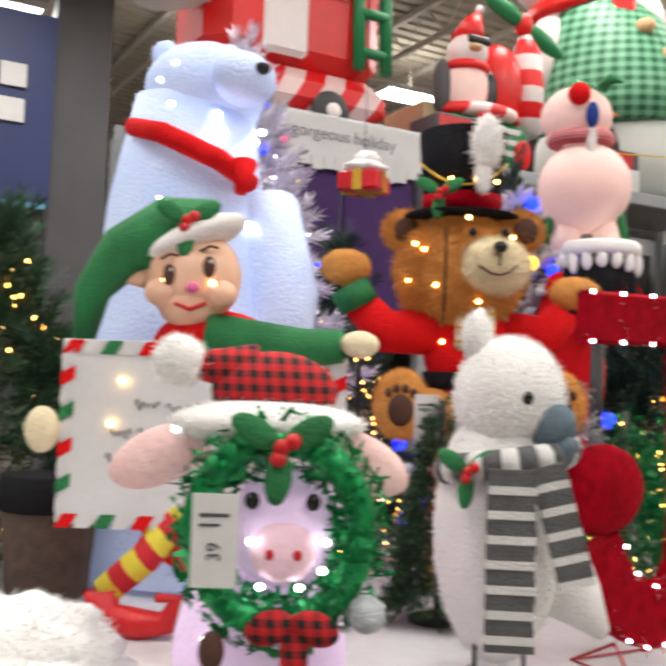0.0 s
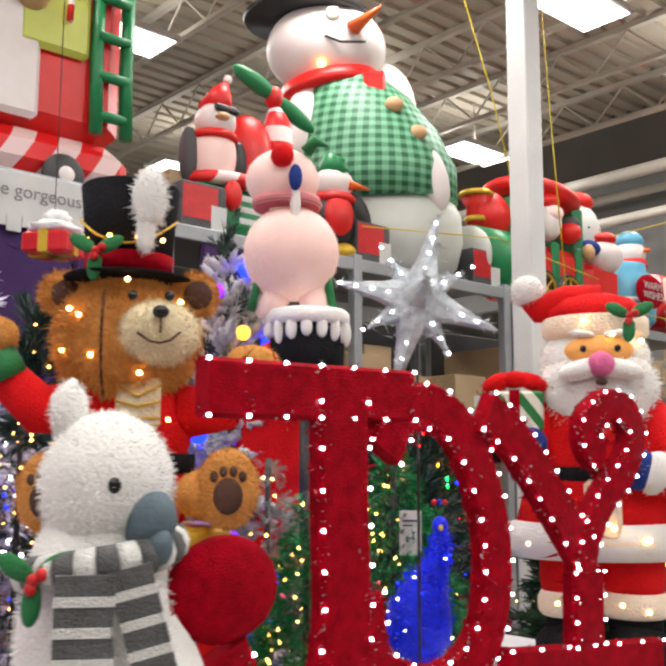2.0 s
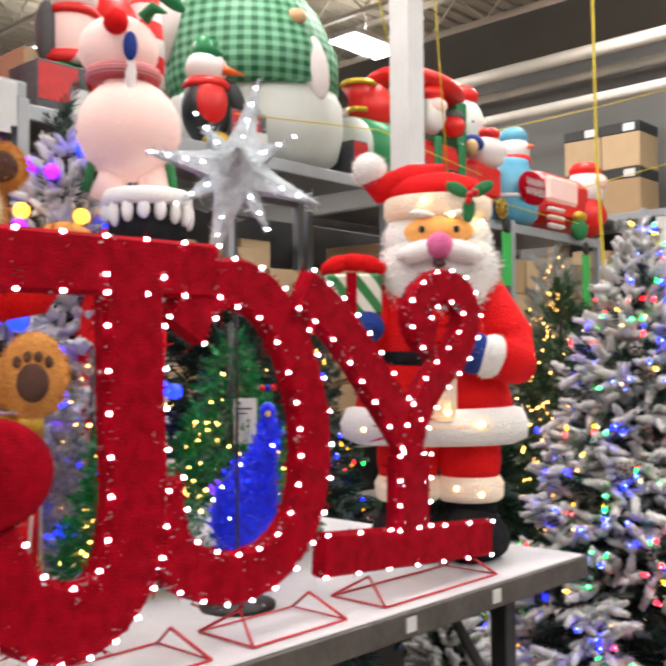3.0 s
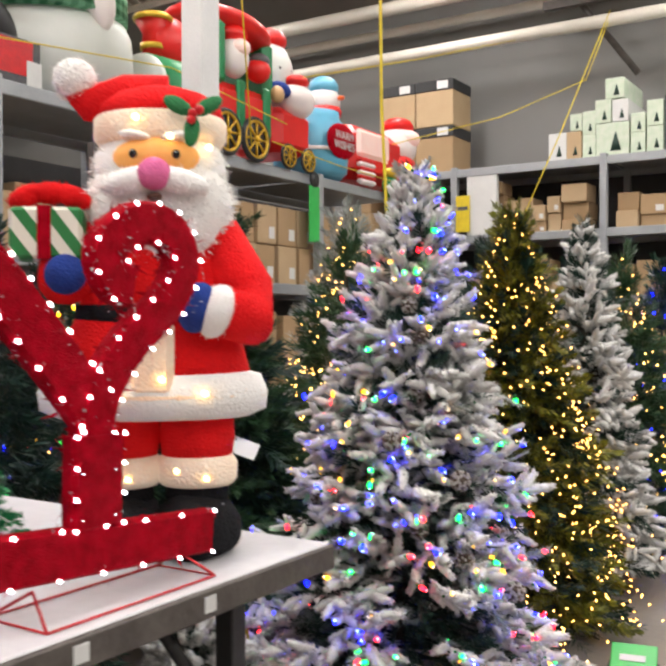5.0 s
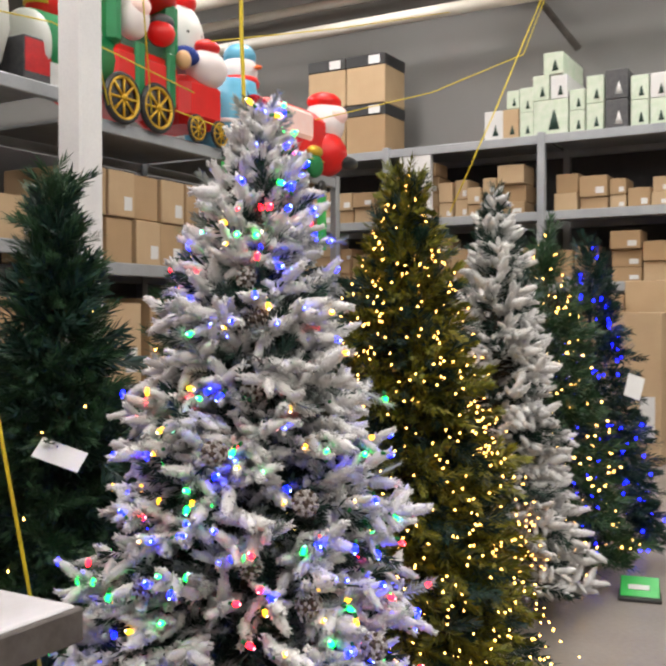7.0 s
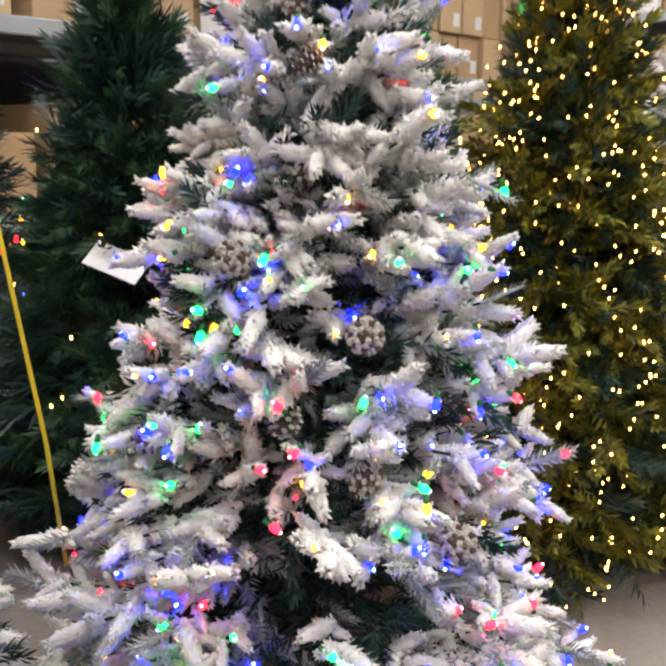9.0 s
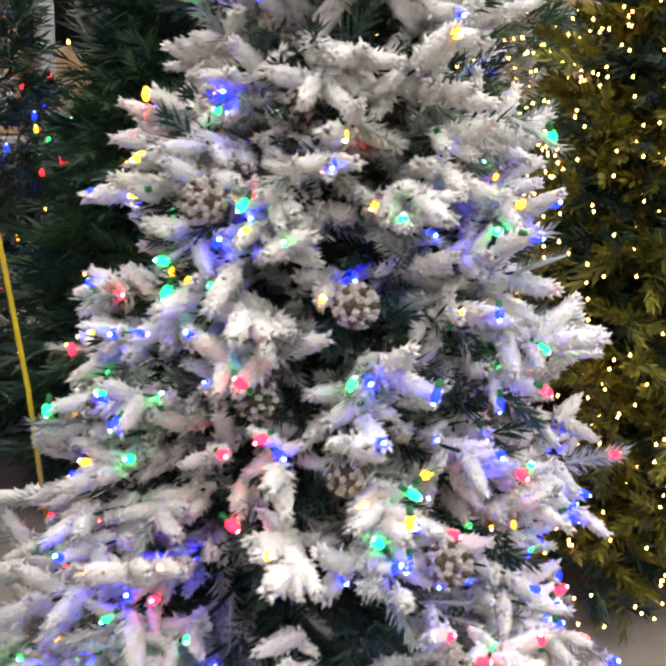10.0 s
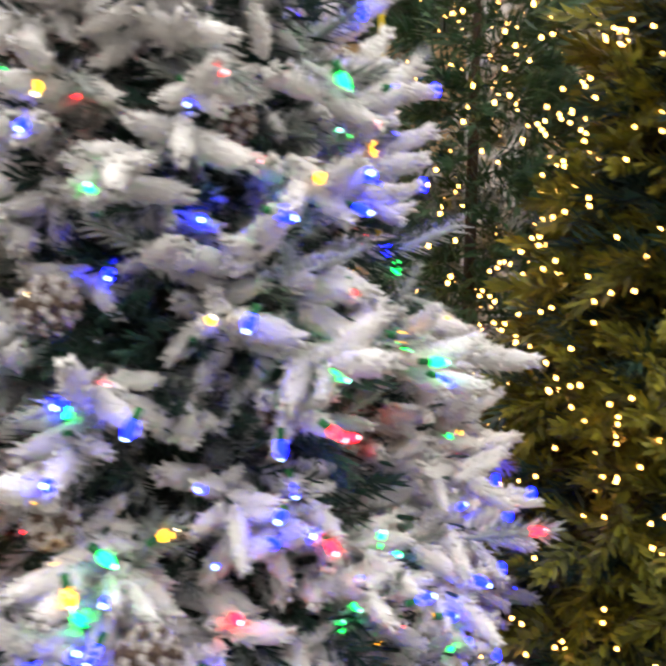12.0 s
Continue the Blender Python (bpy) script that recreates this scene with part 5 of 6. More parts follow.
figure("bird_figure", b, face_to(-1.43, -1.675, 0.92, -33) @ Matrix.Diagonal((0.9, 1, 1, 1)), "white plush bird with grey beak and striped scarf")

# pink pig behind a wreath, with a plaid hat
b = Build()
F = 0.38
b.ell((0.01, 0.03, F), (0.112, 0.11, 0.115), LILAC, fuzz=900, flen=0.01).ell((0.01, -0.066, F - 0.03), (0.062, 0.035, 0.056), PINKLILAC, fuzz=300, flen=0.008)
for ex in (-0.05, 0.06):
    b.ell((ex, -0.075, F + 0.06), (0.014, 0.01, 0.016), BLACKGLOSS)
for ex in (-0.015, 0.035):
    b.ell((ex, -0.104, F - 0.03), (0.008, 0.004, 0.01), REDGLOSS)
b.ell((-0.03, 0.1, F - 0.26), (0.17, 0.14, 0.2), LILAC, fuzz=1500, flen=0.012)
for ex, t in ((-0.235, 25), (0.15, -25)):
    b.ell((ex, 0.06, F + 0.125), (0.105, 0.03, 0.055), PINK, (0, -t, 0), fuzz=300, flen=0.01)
b.ell((-0.03, 0.03, F + 0.195), (0.185, 0.12, 0.045), WHITEFUR, fuzz=1800, flen=0.02)
b.ell((-0.02, 0.08, F + 0.255), (0.125, 0.09, 0.08), PLAID).tube([(-0.06, 0.08, F + 0.3), (-0.14, 0.06, F + 0.3), (-0.19, 0.05, F + 0.3)], [0.05, 0.035, 0.02], PLAID, 10)
b.ell((-0.205, 0.05, F + 0.31), 0.05, WHITEFUR, fuzz=900, flen=0.02)
for k in range(1700):
    a, q = rng.uniform(0, 2 * math.pi), rng.uniform(0, 2 * math.pi)
    rr = 0.15 + 0.045 * math.cos(q)
    p = np.array((0.0 + rr * math.cos(a), -0.06 + 0.04 * math.sin(q), F + 0.005 + 1.1 * rr * math.sin(a)))
    o = p + rng.normal(size=3) * 0.012
    s = rng.normal(size=3) * 0.004
    b.put([p - s, p + s, o + s * 0.5, o - s * 0.5], [(0, 1, 2, 3)], TINSELGREEN, False)
b.tube([(0.15 * math.cos(a), -0.06, F + 0.005 + 0.165 * math.sin(a)) for a in np.linspace(0, 6.28, 32)], 0.03, TINSELGREEN, 8)
holly(b, (0.0, -0.12, F + 0.16), 1.4)
for dx in (-0.04, 0.04):
    b.ell((0.03 + dx, -0.11, F - 0.155), (0.045, 0.02, 0.03), PLAID, (0, dx * 500, 0))
b.box((0.01, -0.12, F - 0.3), (0.06, -0.1, F - 0.16), PLAID, 0.006, 0).ell((0.16, -0.1, F - 0.13), 0.034, SILVER).ell((-0.11, -0.1, F - 0.2), (0.024, 0.02, 0.035), DARKBROWN)
spots(b, [(-0.05, -0.09, F - 0.01), (0.085, -0.08, F - 0.01), (-0.03, -0.085, F - 0.09), (0.04, -0.085, F - 0.09), (0.08, -0.08, F - 0.06), (-0.13, -0.03, F - 0.2), (-0.2, 0.0, F + 0.18)], LED_W, 0.007)
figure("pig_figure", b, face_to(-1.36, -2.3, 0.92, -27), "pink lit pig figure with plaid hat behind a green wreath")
price_tag(face_to(-1.275, -2.465, 1.3, -27), "39", 0.08, 0.16, 90)

# elf holding a large letter
b = Build()
K = 0.733
b.box((-0.735, 0.0, K - 0.46), (0.0, 0.02, K + 0.015), PAPER, 0.004)
n = 0
for k in range(15):
    for zc in (K - 0.005, K - 0.45):
        mt = (REDFUR, PAPER, GREENFELT, PAPER)[k % 4]
        x = -0.735 + 0.049 * k
        b.put([(x, -0.004, zc - 0.018), (x + 0.04, -0.004, zc - 0.018), (x + 0.06, -0.004, zc + 0.018), (x + 0.02, -0.004, zc + 0.018)], [(0, 1, 2, 3)], mt, False)
for k in range(9):
    for xc in (-0.717, -0.018):
        mt = (REDFUR, PAPER, GREENFELT, PAPER)[(k + 1) % 4]
        z = K - 0.43 + 0.046 * k
        b.put([(xc - 0.018, -0.004, z), (xc + 0.018, -0.004, z + 0.02), (xc + 0.018, -0.004, z + 0.055), (xc - 0.018, -0.004, z + 0.035)], [(0, 1, 2, 3)], mt, False)
b.box((-0.15, -0.006, K - 0.15), (-0.045, -0.001, K - 0.04), REDGLOSS)
for x0, x1, z in ((-0.54, -0.48, -0.15), (-0.46, -0.37, -0.155), (-0.6, -0.55, -0.225), (-0.53, -0.45, -0.22), (-0.61, -0.54, -0.29)):
    b.tube([(x0 + (x1 - x0) * t, -0.003, K + z + (0.011 + 0.006 * math.sin(x0 * 90 + t * 5)) * math.sin(t * 22)) for t in np.linspace(0, 1, 30)], 0.0016, INK, 5)
hx, hz = -0.415, K + 0.2
b.ell((hx, 0.08, hz - 0.01), (0.125, 0.1, 0.13), PEACH, (0, 8, 0)).ell((hx - 0.005, 0.06, hz - 0.085), (0.085, 0.075, 0.062), PEACH).ell((hx + 0.012, -0.028, hz - 0.045), (0.017, 0.017, 0.015), PINKNOSE)
for ex in (-0.075, 0.075):
    b.ell((hx + ex, 0.02, hz - 0.055), (0.045, 0.04, 0.038), PEACH)
for ex, ez in ((-0.052, -0.012), (0.05, 0.012)):
    b.ell((hx + ex, -0.012, hz + ez), (0.017, 0.012, 0.028), DARKBROWN).ell((hx + ex + 0.006, -0.022, hz + ez + 0.012), 0.0045, PAPER, seg=8, rings=6)
    b.tube([(hx + ex - 0.024, -0.006, hz + ez + 0.04), (hx + ex, -0.012, hz + ez + 0.054), (hx + ex + 0.022, -0.008, hz + ez + 0.05)], 0.0035, DARKBROWN, 5)
b.tube([(hx - 0.035, -0.008, hz - 0.085), (hx + 0.005, -0.016, hz - 0.1), (hx + 0.045, -0.008, hz - 0.082)], 0.006, REDGLOSS, 6)
b.tube([(hx - 0.1, 0.1, hz - 0.01), (hx - 0.22, 0.11, hz - 0.015)], [0.04, 0.005], PEACH, 10)
b.ell((hx + 0.0, 0.085, hz + 0.1), (0.142, 0.115, 0.042), WHITEFUR, (0, -24, 0), fuzz=900, flen=0.012)
b.tube([(hx + 0.05, 0.11, hz + 0.12), (hx - 0.08, 0.11, hz + 0.115), (hx - 0.2, 0.11, hz + 0.06), (hx - 0.28, 0.11, hz - 0.05), (hx - 0.3, 0.11, hz - 0.2)], [0.09, 0.1, 0.075, 0.05, 0.028], GREENFELT, 14)
holly(b, (hx - 0.01, -0.01, hz + 0.13), 1.3)
b.ell((hx + 0.06, 0.1, hz - 0.19), (0.17, 0.1, 0.1), REDFUR).tube([(hx + 0.05, 0.05, hz - 0.17), (hx + 0.3, 0.03, K + 0.01), (hx + 0.4, 0.0, K + 0.02)], [0.07, 0.055, 0.045], GREENFELT, 12)
b.ell((0.03, -0.02, K + 0.025), (0.05, 0.035, 0.035), CREAM).ell((-0.775, -0.01, K - 0.22), (0.045, 0.035, 0.06), CREAM)
b.ell((hx + 0.03, 0.13, K - 0.3), (0.2, 0.1, 0.3), REDFUR)
b.tube([(-0.42, 0.04, K - 0.42), (-0.5, 0.02, K - 0.54), (-0.6, 0.0, K - 0.63)], [0.045, 0.042, 0.038], LEGSTRIPE, 12)
b.tube([(-0.6, 0.0, K - 0.62), (-0.59, 0.0, K - 0.69), (-0.5, -0.02, K - 0.7), (-0.43, -0.03, K - 0.69), (-0.41, -0.03, K - 0.63), (-0.46, -0.03, K - 0.63)], [0.05, 0.045, 0.04, 0.03, 0.02, 0.012], REDGLOSS, 12)
b.tube([(-0.2, 0.1, K - 0.45), (-0.2, 0.1, 0.005)], 0.04, REDFUR, 10)
spots(b, [(-0.575, -0.008, K - 0.09), (-0.6, -0.008, K - 0.2), (hx + 0.06, -0.01, hz - 0.03), (hx - 0.07, 0.0, hz - 0.03)], LED_WARM, 0.008)
figure("elf_figure", b, face_to(-1.855, -1.875, 0.92, -30), "elf figure in green hat holding a candy-striped letter")

# lit polar bear
b = Build()
P = 1.63
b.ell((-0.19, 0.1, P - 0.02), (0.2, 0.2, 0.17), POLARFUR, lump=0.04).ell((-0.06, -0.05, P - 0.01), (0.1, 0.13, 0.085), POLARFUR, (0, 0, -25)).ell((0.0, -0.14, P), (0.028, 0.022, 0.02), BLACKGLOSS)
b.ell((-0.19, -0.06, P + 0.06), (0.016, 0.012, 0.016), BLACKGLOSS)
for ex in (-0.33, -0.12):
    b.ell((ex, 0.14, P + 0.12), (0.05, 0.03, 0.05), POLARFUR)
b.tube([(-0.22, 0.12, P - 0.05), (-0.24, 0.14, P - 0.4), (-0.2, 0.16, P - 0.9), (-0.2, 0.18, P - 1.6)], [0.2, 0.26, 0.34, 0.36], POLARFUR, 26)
b.tube([(-0.41, 0.0, P - 0.17), (-0.3, -0.14, P - 0.22), (-0.12, -0.16, P - 0.3), (-0.02, -0.02, P - 0.34)], [0.03, 0.034, 0.034, 0.03], REDFUR, 12)
b.tube([(-0.04, -0.14, P - 0.3), (-0.05, -0.17, P - 0.4)], [0.04, 0.02], REDFUR, 8)
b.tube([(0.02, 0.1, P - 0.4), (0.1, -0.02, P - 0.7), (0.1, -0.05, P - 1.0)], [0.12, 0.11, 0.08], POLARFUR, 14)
for k in range(46):
    a, z = rng.uniform(-1.5, 1.5), rng.uniform(-1.5, 0.05)
    r = 0.19 + 0.12 * min(1, -z) if z < -0.1 else 0.2
    b.ell((-0.2 + (r + 0.01) * math.sin(a), 0.13 - (r + 0.015) * math.cos(a), P + z), 0.011, LED_W, seg=8, rings=6)
figure("polar_bear_figure", b, face_to(-2.53, -1.84, 0.92, -25), "tall white polar bear figure glowing bluish with red scarf")

# pink snowman on a black pot
b = Build()
S = 1.85
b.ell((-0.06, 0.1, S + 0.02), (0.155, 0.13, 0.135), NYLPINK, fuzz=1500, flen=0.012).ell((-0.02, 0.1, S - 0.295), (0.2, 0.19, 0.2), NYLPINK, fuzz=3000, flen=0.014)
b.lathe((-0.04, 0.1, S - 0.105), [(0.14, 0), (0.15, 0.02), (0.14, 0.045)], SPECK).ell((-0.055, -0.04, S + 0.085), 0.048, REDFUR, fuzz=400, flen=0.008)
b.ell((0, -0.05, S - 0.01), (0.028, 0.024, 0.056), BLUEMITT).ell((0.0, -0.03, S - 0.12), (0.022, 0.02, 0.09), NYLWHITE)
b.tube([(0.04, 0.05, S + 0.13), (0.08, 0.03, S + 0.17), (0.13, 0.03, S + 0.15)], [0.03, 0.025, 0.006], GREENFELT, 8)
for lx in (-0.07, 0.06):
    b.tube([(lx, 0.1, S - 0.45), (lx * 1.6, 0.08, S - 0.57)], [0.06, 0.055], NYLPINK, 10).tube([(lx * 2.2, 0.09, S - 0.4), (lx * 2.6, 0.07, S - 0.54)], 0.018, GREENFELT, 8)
pt = (0.05, 0.1, S - 0.64)
b.lathe(pt, [(0.15, -0.2), (0.155, 0.04)], BLACKFUR, 32).lathe(pt, [(0.165, 0.035), (0.175, 0.05), (0.175, 0.085), (0.16, 0.1)], WHITEFUR, 32)
for k in range(16):
    a = k * math.pi / 8
    d = 0.05 + 0.07 * float(rng.random())
    b.ell((pt[0] + 0.158 * math.cos(a), pt[1] + 0.158 * math.sin(a), pt[2] + 0.04 - d * 0.3), (0.024, 0.014, d * 0.5), WHITEFUR, seg=10, rings=8)
b.tube([(pt[0], pt[1], 0.0), (pt[0], pt[1], pt[2] - 0.18)], 0.03, BLACKSTEEL, 10).lathe((pt[0], pt[1], 0), [(0.15, 0), (0.15, 0.015)], BLACKSTEEL)
figure("snowman_figure", b, face_to(-2.71, -0.2, 0.92, -41), "pale pink snowman figure standing on a snow-topped pot")
# red sack shape behind the snowman
b = Build().ell((0, 0, 0.62), (0.18, 0.12, 0.62), REDFUR, lump=0.1)
figure("red_stocking", b, face_to(-3.0, -0.05, 0.92, -41), "large red plush stocking behind the snowman", "stocking")

# silver star on a stake
st = empty("star_decoration", face_to(-1.58, -0.67, 2.06, -43))
def tinsel_on(b, pts, mat, size=0.012):
    """Short bright strands standing off the given places."""
    q = np.array(pts, float)
    n = len(q)
    b.put(np.stack([q, q + rng.normal(size=(n, 3)) * size * 0.35, q + rng.normal(size=(n, 3)) * size], 1).reshape(-1, 3), [(3 * i, 3 * i + 1, 3 * i + 2) for i in range(n)], mat, False)


sb = Build().ell((0, 0, 0), (0.075, 0.06, 0.075), SILVER, lump=0.15)
tinsel_on(sb, rng.normal(size=(260, 3)) * np.array((0.035, 0.03, 0.035)), SILVER)
part("star_core", sb, st, "crumpled silver tinsel core")
for a, L, sy in ((76, 0.25, 0), (168, 0.235, 0), (-22, 0.24, 0), (-105, 0.28, 0), (30, 0.15, 0), (125, 0.14, 0), (-62, 0.17, 0), (-150, 0.16, 0), (45, 0.17, -1), (45, 0.17, 1)):
    x, z = (0.1, 0.15) if sy else (math.cos(radians(a)), math.sin(radians(a)))
    v = np.array((x, sy, z))
    sb = Build().tube([tuple(0.02 * v), tuple(L * 0.45 * v), tuple(L * v)], [0.06, 0.03, 0.003], SILVER, 6, smooth=False)
    t = rng.uniform(0.05, 1, (150, 1))
    tinsel_on(sb, v * L * t + rng.normal(size=(150, 3)) * 0.03 * (1 - t), SILVER)
    part("ray", sb, st)
for k in range(34):
    a, L = radians((76, 168, -22, -105, 30, 125, -62, -150)[k % 8]), 0.06 + 0.3 * (k // 8) / 4
    part("star_light", Build().ell((0.62 * L * math.cos(a), -0.045 + L * 0.1, 0.62 * L * math.sin(a)), 0.0045, LED_W, seg=8, rings=6), st)
part("stake", Build().tube([(0, 0.03, -0.05), (0, 0.05, -1.135)], 0.004, BLACKSTEEL, 8).lathe((0, 0.05, -1.14), [(0.1, 0), (0.1, 0.012)], BLACKSTEEL), st)
tagged(st, "large silver tinsel star with white lights on a stake", "star")


# tinsel trees and a wreath behind the word sign
def tinsel_tree(at, h, r, mat, label, n=1500, lights=0, lm=None, seed=1):
    g = np.random.default_rng(seed)
    T = empty("tinsel_tree", pose(*at))
    part("stem", Build().tube([(0, 0, 0), (0, 0, h)], 0.01, BLACKSTEEL, 6).lathe((0, 0, 0), [(0.08, 0), (0.08, 0.01)], BLACKSTEEL), T)
    z = h * (1 - np.sqrt(g.uniform(0, 1, n))) * 0.96 + 0.03
    th = g.uniform(0, 6.283, n)
    rr = r * (1 - z / h) * g.uniform(0.6, 1.05, n)
    p = np.stack([rr * np.cos(th), rr * np.sin(th), z], 1)
    d = np.stack([np.cos(th), np.sin(th), g.uniform(-0.6, 0.6, n)], 1) + g.normal(0, 0.4, (n, 3))
    scatter("crown", SPRIGS["far"], turned(d, p, g), g.uniform(0.03, 0.06, n), mat, T)
    if lights:
        lb = Build()
        for i in range(lights):
            k = g.integers(0, n)
            lb.ell(p[k] * (1.06, 1.06, 1), 0.005, lm, seg=6, rings=4)
        part("mini_lights", lb, T, "tiny bright lights")["kind"] = "stuff"
    return tagged(T, label, "tinsel tree", "tinsel trees")


tinsel_tree((-2.2, -0.15, 0.92), 0.78, 0.3, TINSELGREEN, "green tinsel tabletop tree with small lights", 1800, 60, LED_GOLD, 1)
b = Build()
way = np.array([(0, 0, 0.1), (0, 0, 0.17), (0.01, -0.01, 0.26), (0.05, -0.02, 0.36), (0.085, -0.02, 0.45), (0.09, -0.03, 0.52)])
wide = np.array([0.075, 0.125, 0.12, 0.065, 0.038, 0.026])
b.tube([tuple(q) for q in way], list(wide), TINSELBLUE, 16).ell((0, 0, 0.1), (0.085, 0.085, 0.05), TINSELBLUE).ell((0.085, -0.04, 0.54), (0.03, 0.035, 0.03), TINSELBLUE)
t = rng.uniform(0, 4.99, 2600)
k = t.astype(int)
w = (t - k)[:, None]
u = rng.normal(size=(2600, 3))
u /= np.linalg.norm(u, axis=1)[:, None]
tinsel_on(b, way[k] * (1 - w) + way[k + 1] * w + u * (wide[k][:, None] * (1 - w) + wide[k + 1][:, None] * w), TINSELBLUE, 0.016)
for q in range(46):
    k, v = int(rng.integers(0, 5)), rng.normal(size=3)
    v /= np.linalg.norm(v)
    b.ell(way[k] + v * (wide[k] + 0.006), 0.0045, LED_W if q % 3 else BIGBULBS[0], seg=6, rings=4)
b.tube([(0.085, -0.07, 0.535), (0.085, -0.1, 0.525)], [0.012, 0.002], GOLD, 6)
for dx, mt in ((-0.02, REDGLOSS), (0.0, TINSELBLUE), (0.02, REDGLOSS)):
    b.tube([(0.085, -0.03, 0.565), (0.085 + dx, -0.02, 0.61)], 0.003, GREENFELT, 5).ell((0.085 + dx, -0.02, 0.615), 0.011, mt, seg=8, rings=6)
for lx in (-0.03, 0.03):
    b.tube([(lx, 0, 0.07), (lx, 0, 0.004), (lx, -0.06, 0.004)], 0.005, BLACKSTEEL, 6)
figure("peacock_figure", b, face_to(-1.84, -0.41, 0.92, -43) @ Matrix.Diagonal((0.82, 0.85, 0.92, 1)), "blue tinsel peacock figure with small white lights")
tinsel_tree((-2.0, -0.72, 0.92), 0.6, 0.2, TINSELGREEN, "green tinsel tabletop tree", 1200, 30, LED_GOLD, 3)
tinsel_tree((-2.35, -0.6, 0.92), 0.7, 0.26, FLOCKGREY, "frosted grey-green tabletop tree on the table", 1200, 20, LED_GOLD, 4)
tinsel_tree((-1.95, -1.5, 0.92), 0.62, 0.14, NEEDLE, "slim green topiary tree on the table", 1500, 0, None, 5)
tinsel_tree((-2.68, -0.72, 0.92), 1.0, 0.38, FLOCKGREY, "frosted tabletop tree glowing with large blue bulbs", 1500, 30, BULBS["blue"], 6)
for k in range(16):
    a, z = k * 2.4, 1.05 + 0.05 * k
    r = 0.4 * (1 - (z - 0.92) / 1.05) + 0.02
    o = tagged(Build().ell((0, 0, 0), 0.032, BIGBULBS[(0, 0, 1, 0)[k % 4]], seg=12, rings=8).tube([(0, 0, 0.028), (0, 0, 0.05)], 0.012, GREENFELT, 8).obj("round_bulb", None, pose(-2.68 + r * math.cos(a), -0.72 + r * math.sin(a), z)), "large round blue bulb hanging on a tabletop tree", "light bulb", "blue bulbs")
tinsel_tree((-2.75, -1.3, 0.92), 0.95, 0.26, NEEDLE2, "dark green tabletop tree with warm lights", 1000, 60, LED_GOLD, 7)
price_tag(face_to(-2.07, -0.2, 1.37, -46), "64", 0.075, 0.15)
b = Build().ell((0, 0, 0.09), (0.24, 0.18, 0.1), WHITEFUR, lump=0.25, fuzz=2500, flen=0.03).ell((0.03, 0.03, 0.15), (0.16, 0.13, 0.09), WHITEFUR, lump=0.3, fuzz=1800, flen=0.03).ell((0.17, -0.05, 0.06), (0.14, 0.12, 0.07), WHITEFUR, lump=0.25, fuzz=1200, flen=0.03)
figure("white_fur_throw", b, face_to(-1.55, -2.75, 0.92, -30), "heap of white fluffy fabric on the table", "fabric")


pb = empty("plant_pot", pose(-2.62, -2.43, 0.92))
part("pot_body", Build().lathe((0, 0, 0), [(0.1, 0), (0.12, 0.02), (0.14, 0.25), (0.135, 0.26)], CONE, 24), pb, "rough brown pot body")
part("pot_rim", Build().lathe((0, 0, 0.255), [(0.14, 0), (0.15, 0.01), (0.15, 0.1), (0.12, 0.105)], BLACKFUR, 24), pb, "black rim")
tagged(pb, "brown pot with a black rim on the table", "pot")


# ---- inflatables on the left rack, fronts along +x ----
PIECES = []


def cut(name):
    """Closes the part that is being shaped and begins the next."""
    global b
    PIECES.append((name, b))
    b = Build()


def top(name, at, label, category="inflatable"):
    ob = empty(name, at)
    for n, q in PIECES:
        part(n, q, ob)
    PIECES.clear()
    return tagged(ob, label, category)


b = Build()
b.lathe((0, 0, 0), [(0.5, 0), (0.64, 0.12), (0.69, 0.35), (0.68, 0.58), (0.64, 0.68)], NYLGREY, 40, 0.9)
cut("base")
b.tube([(0, 0, 0.66), (-0.02, 0, 0.9), (-0.1, 0, 1.2), (-0.21, 0, 1.5), (-0.33, 0, 1.76), (-0.36, 0, 1.82)], [0.655, 0.68, 0.63, 0.53, 0.41, 0.36], GINGHAM, 44)
cut("gingham_vest")
b.tube([(-0.36, 0, 1.76), (-0.39, 0, 1.9)], [0.43, 0.41], NYLRED, 36).box((-0.12, -0.42, 1.62), (0.06, -0.36, 1.86), NYLRED, 0.03, 12)
cut("scarf")
b.ell((-0.42, 0, 2.22), (0.5, 0.46, 0.44), NYLWHITE, seg=36, rings=20)
cut("head")
b.lathe((-0.58, 0, 2.5), [(0.52, 0), (0.54, 0.04), (0.34, 0.1), (0.34, 0.45), (0.3, 0.48)], NYLBLACK, 32)
cut("hat")
b.tube([(-0.2, -0.42, 2.25), (0.02, -0.62, 2.36)], [0.07, 0.01], ORANGE, 14)
cut("carrot_nose")
b.ell((-0.36, -0.45, 2.38), (0.06, 0.03, 0.065), NYLGREY).tube([(-0.42, -0.46, 2.16), (-0.3, -0.47, 2.1), (-0.1, -0.42, 2.12)], 0.012, NYLBLACK, 6)
cut("face")
b.ell((-0.62, -0.2, 1.35), (0.2, 0.22, 0.48), NYLWHITE, (0, 16, 0))
cut("arm")
b.ell((0.12, 0.1, 1.78), (0.2, 0.2, 0.36), NYLWHITE, (0, -14, 0))
cut("arm")
b.ell((0.42, -0.42, 0.85), (0.12, 0.1, 0.3), NYLWHITE, (0, -12, 0))
cut("scarf_end")
for x, z in ((0.12, 1.5), (0.3, 1.24)):
    b.ell((x, -0.5, z), (0.075, 0.05, 0.07), NYLTAN)
    cut("button")
b.ell((-0.45, -0.38, 1.93), 0.03, LED_GOLD, seg=10, rings=8)
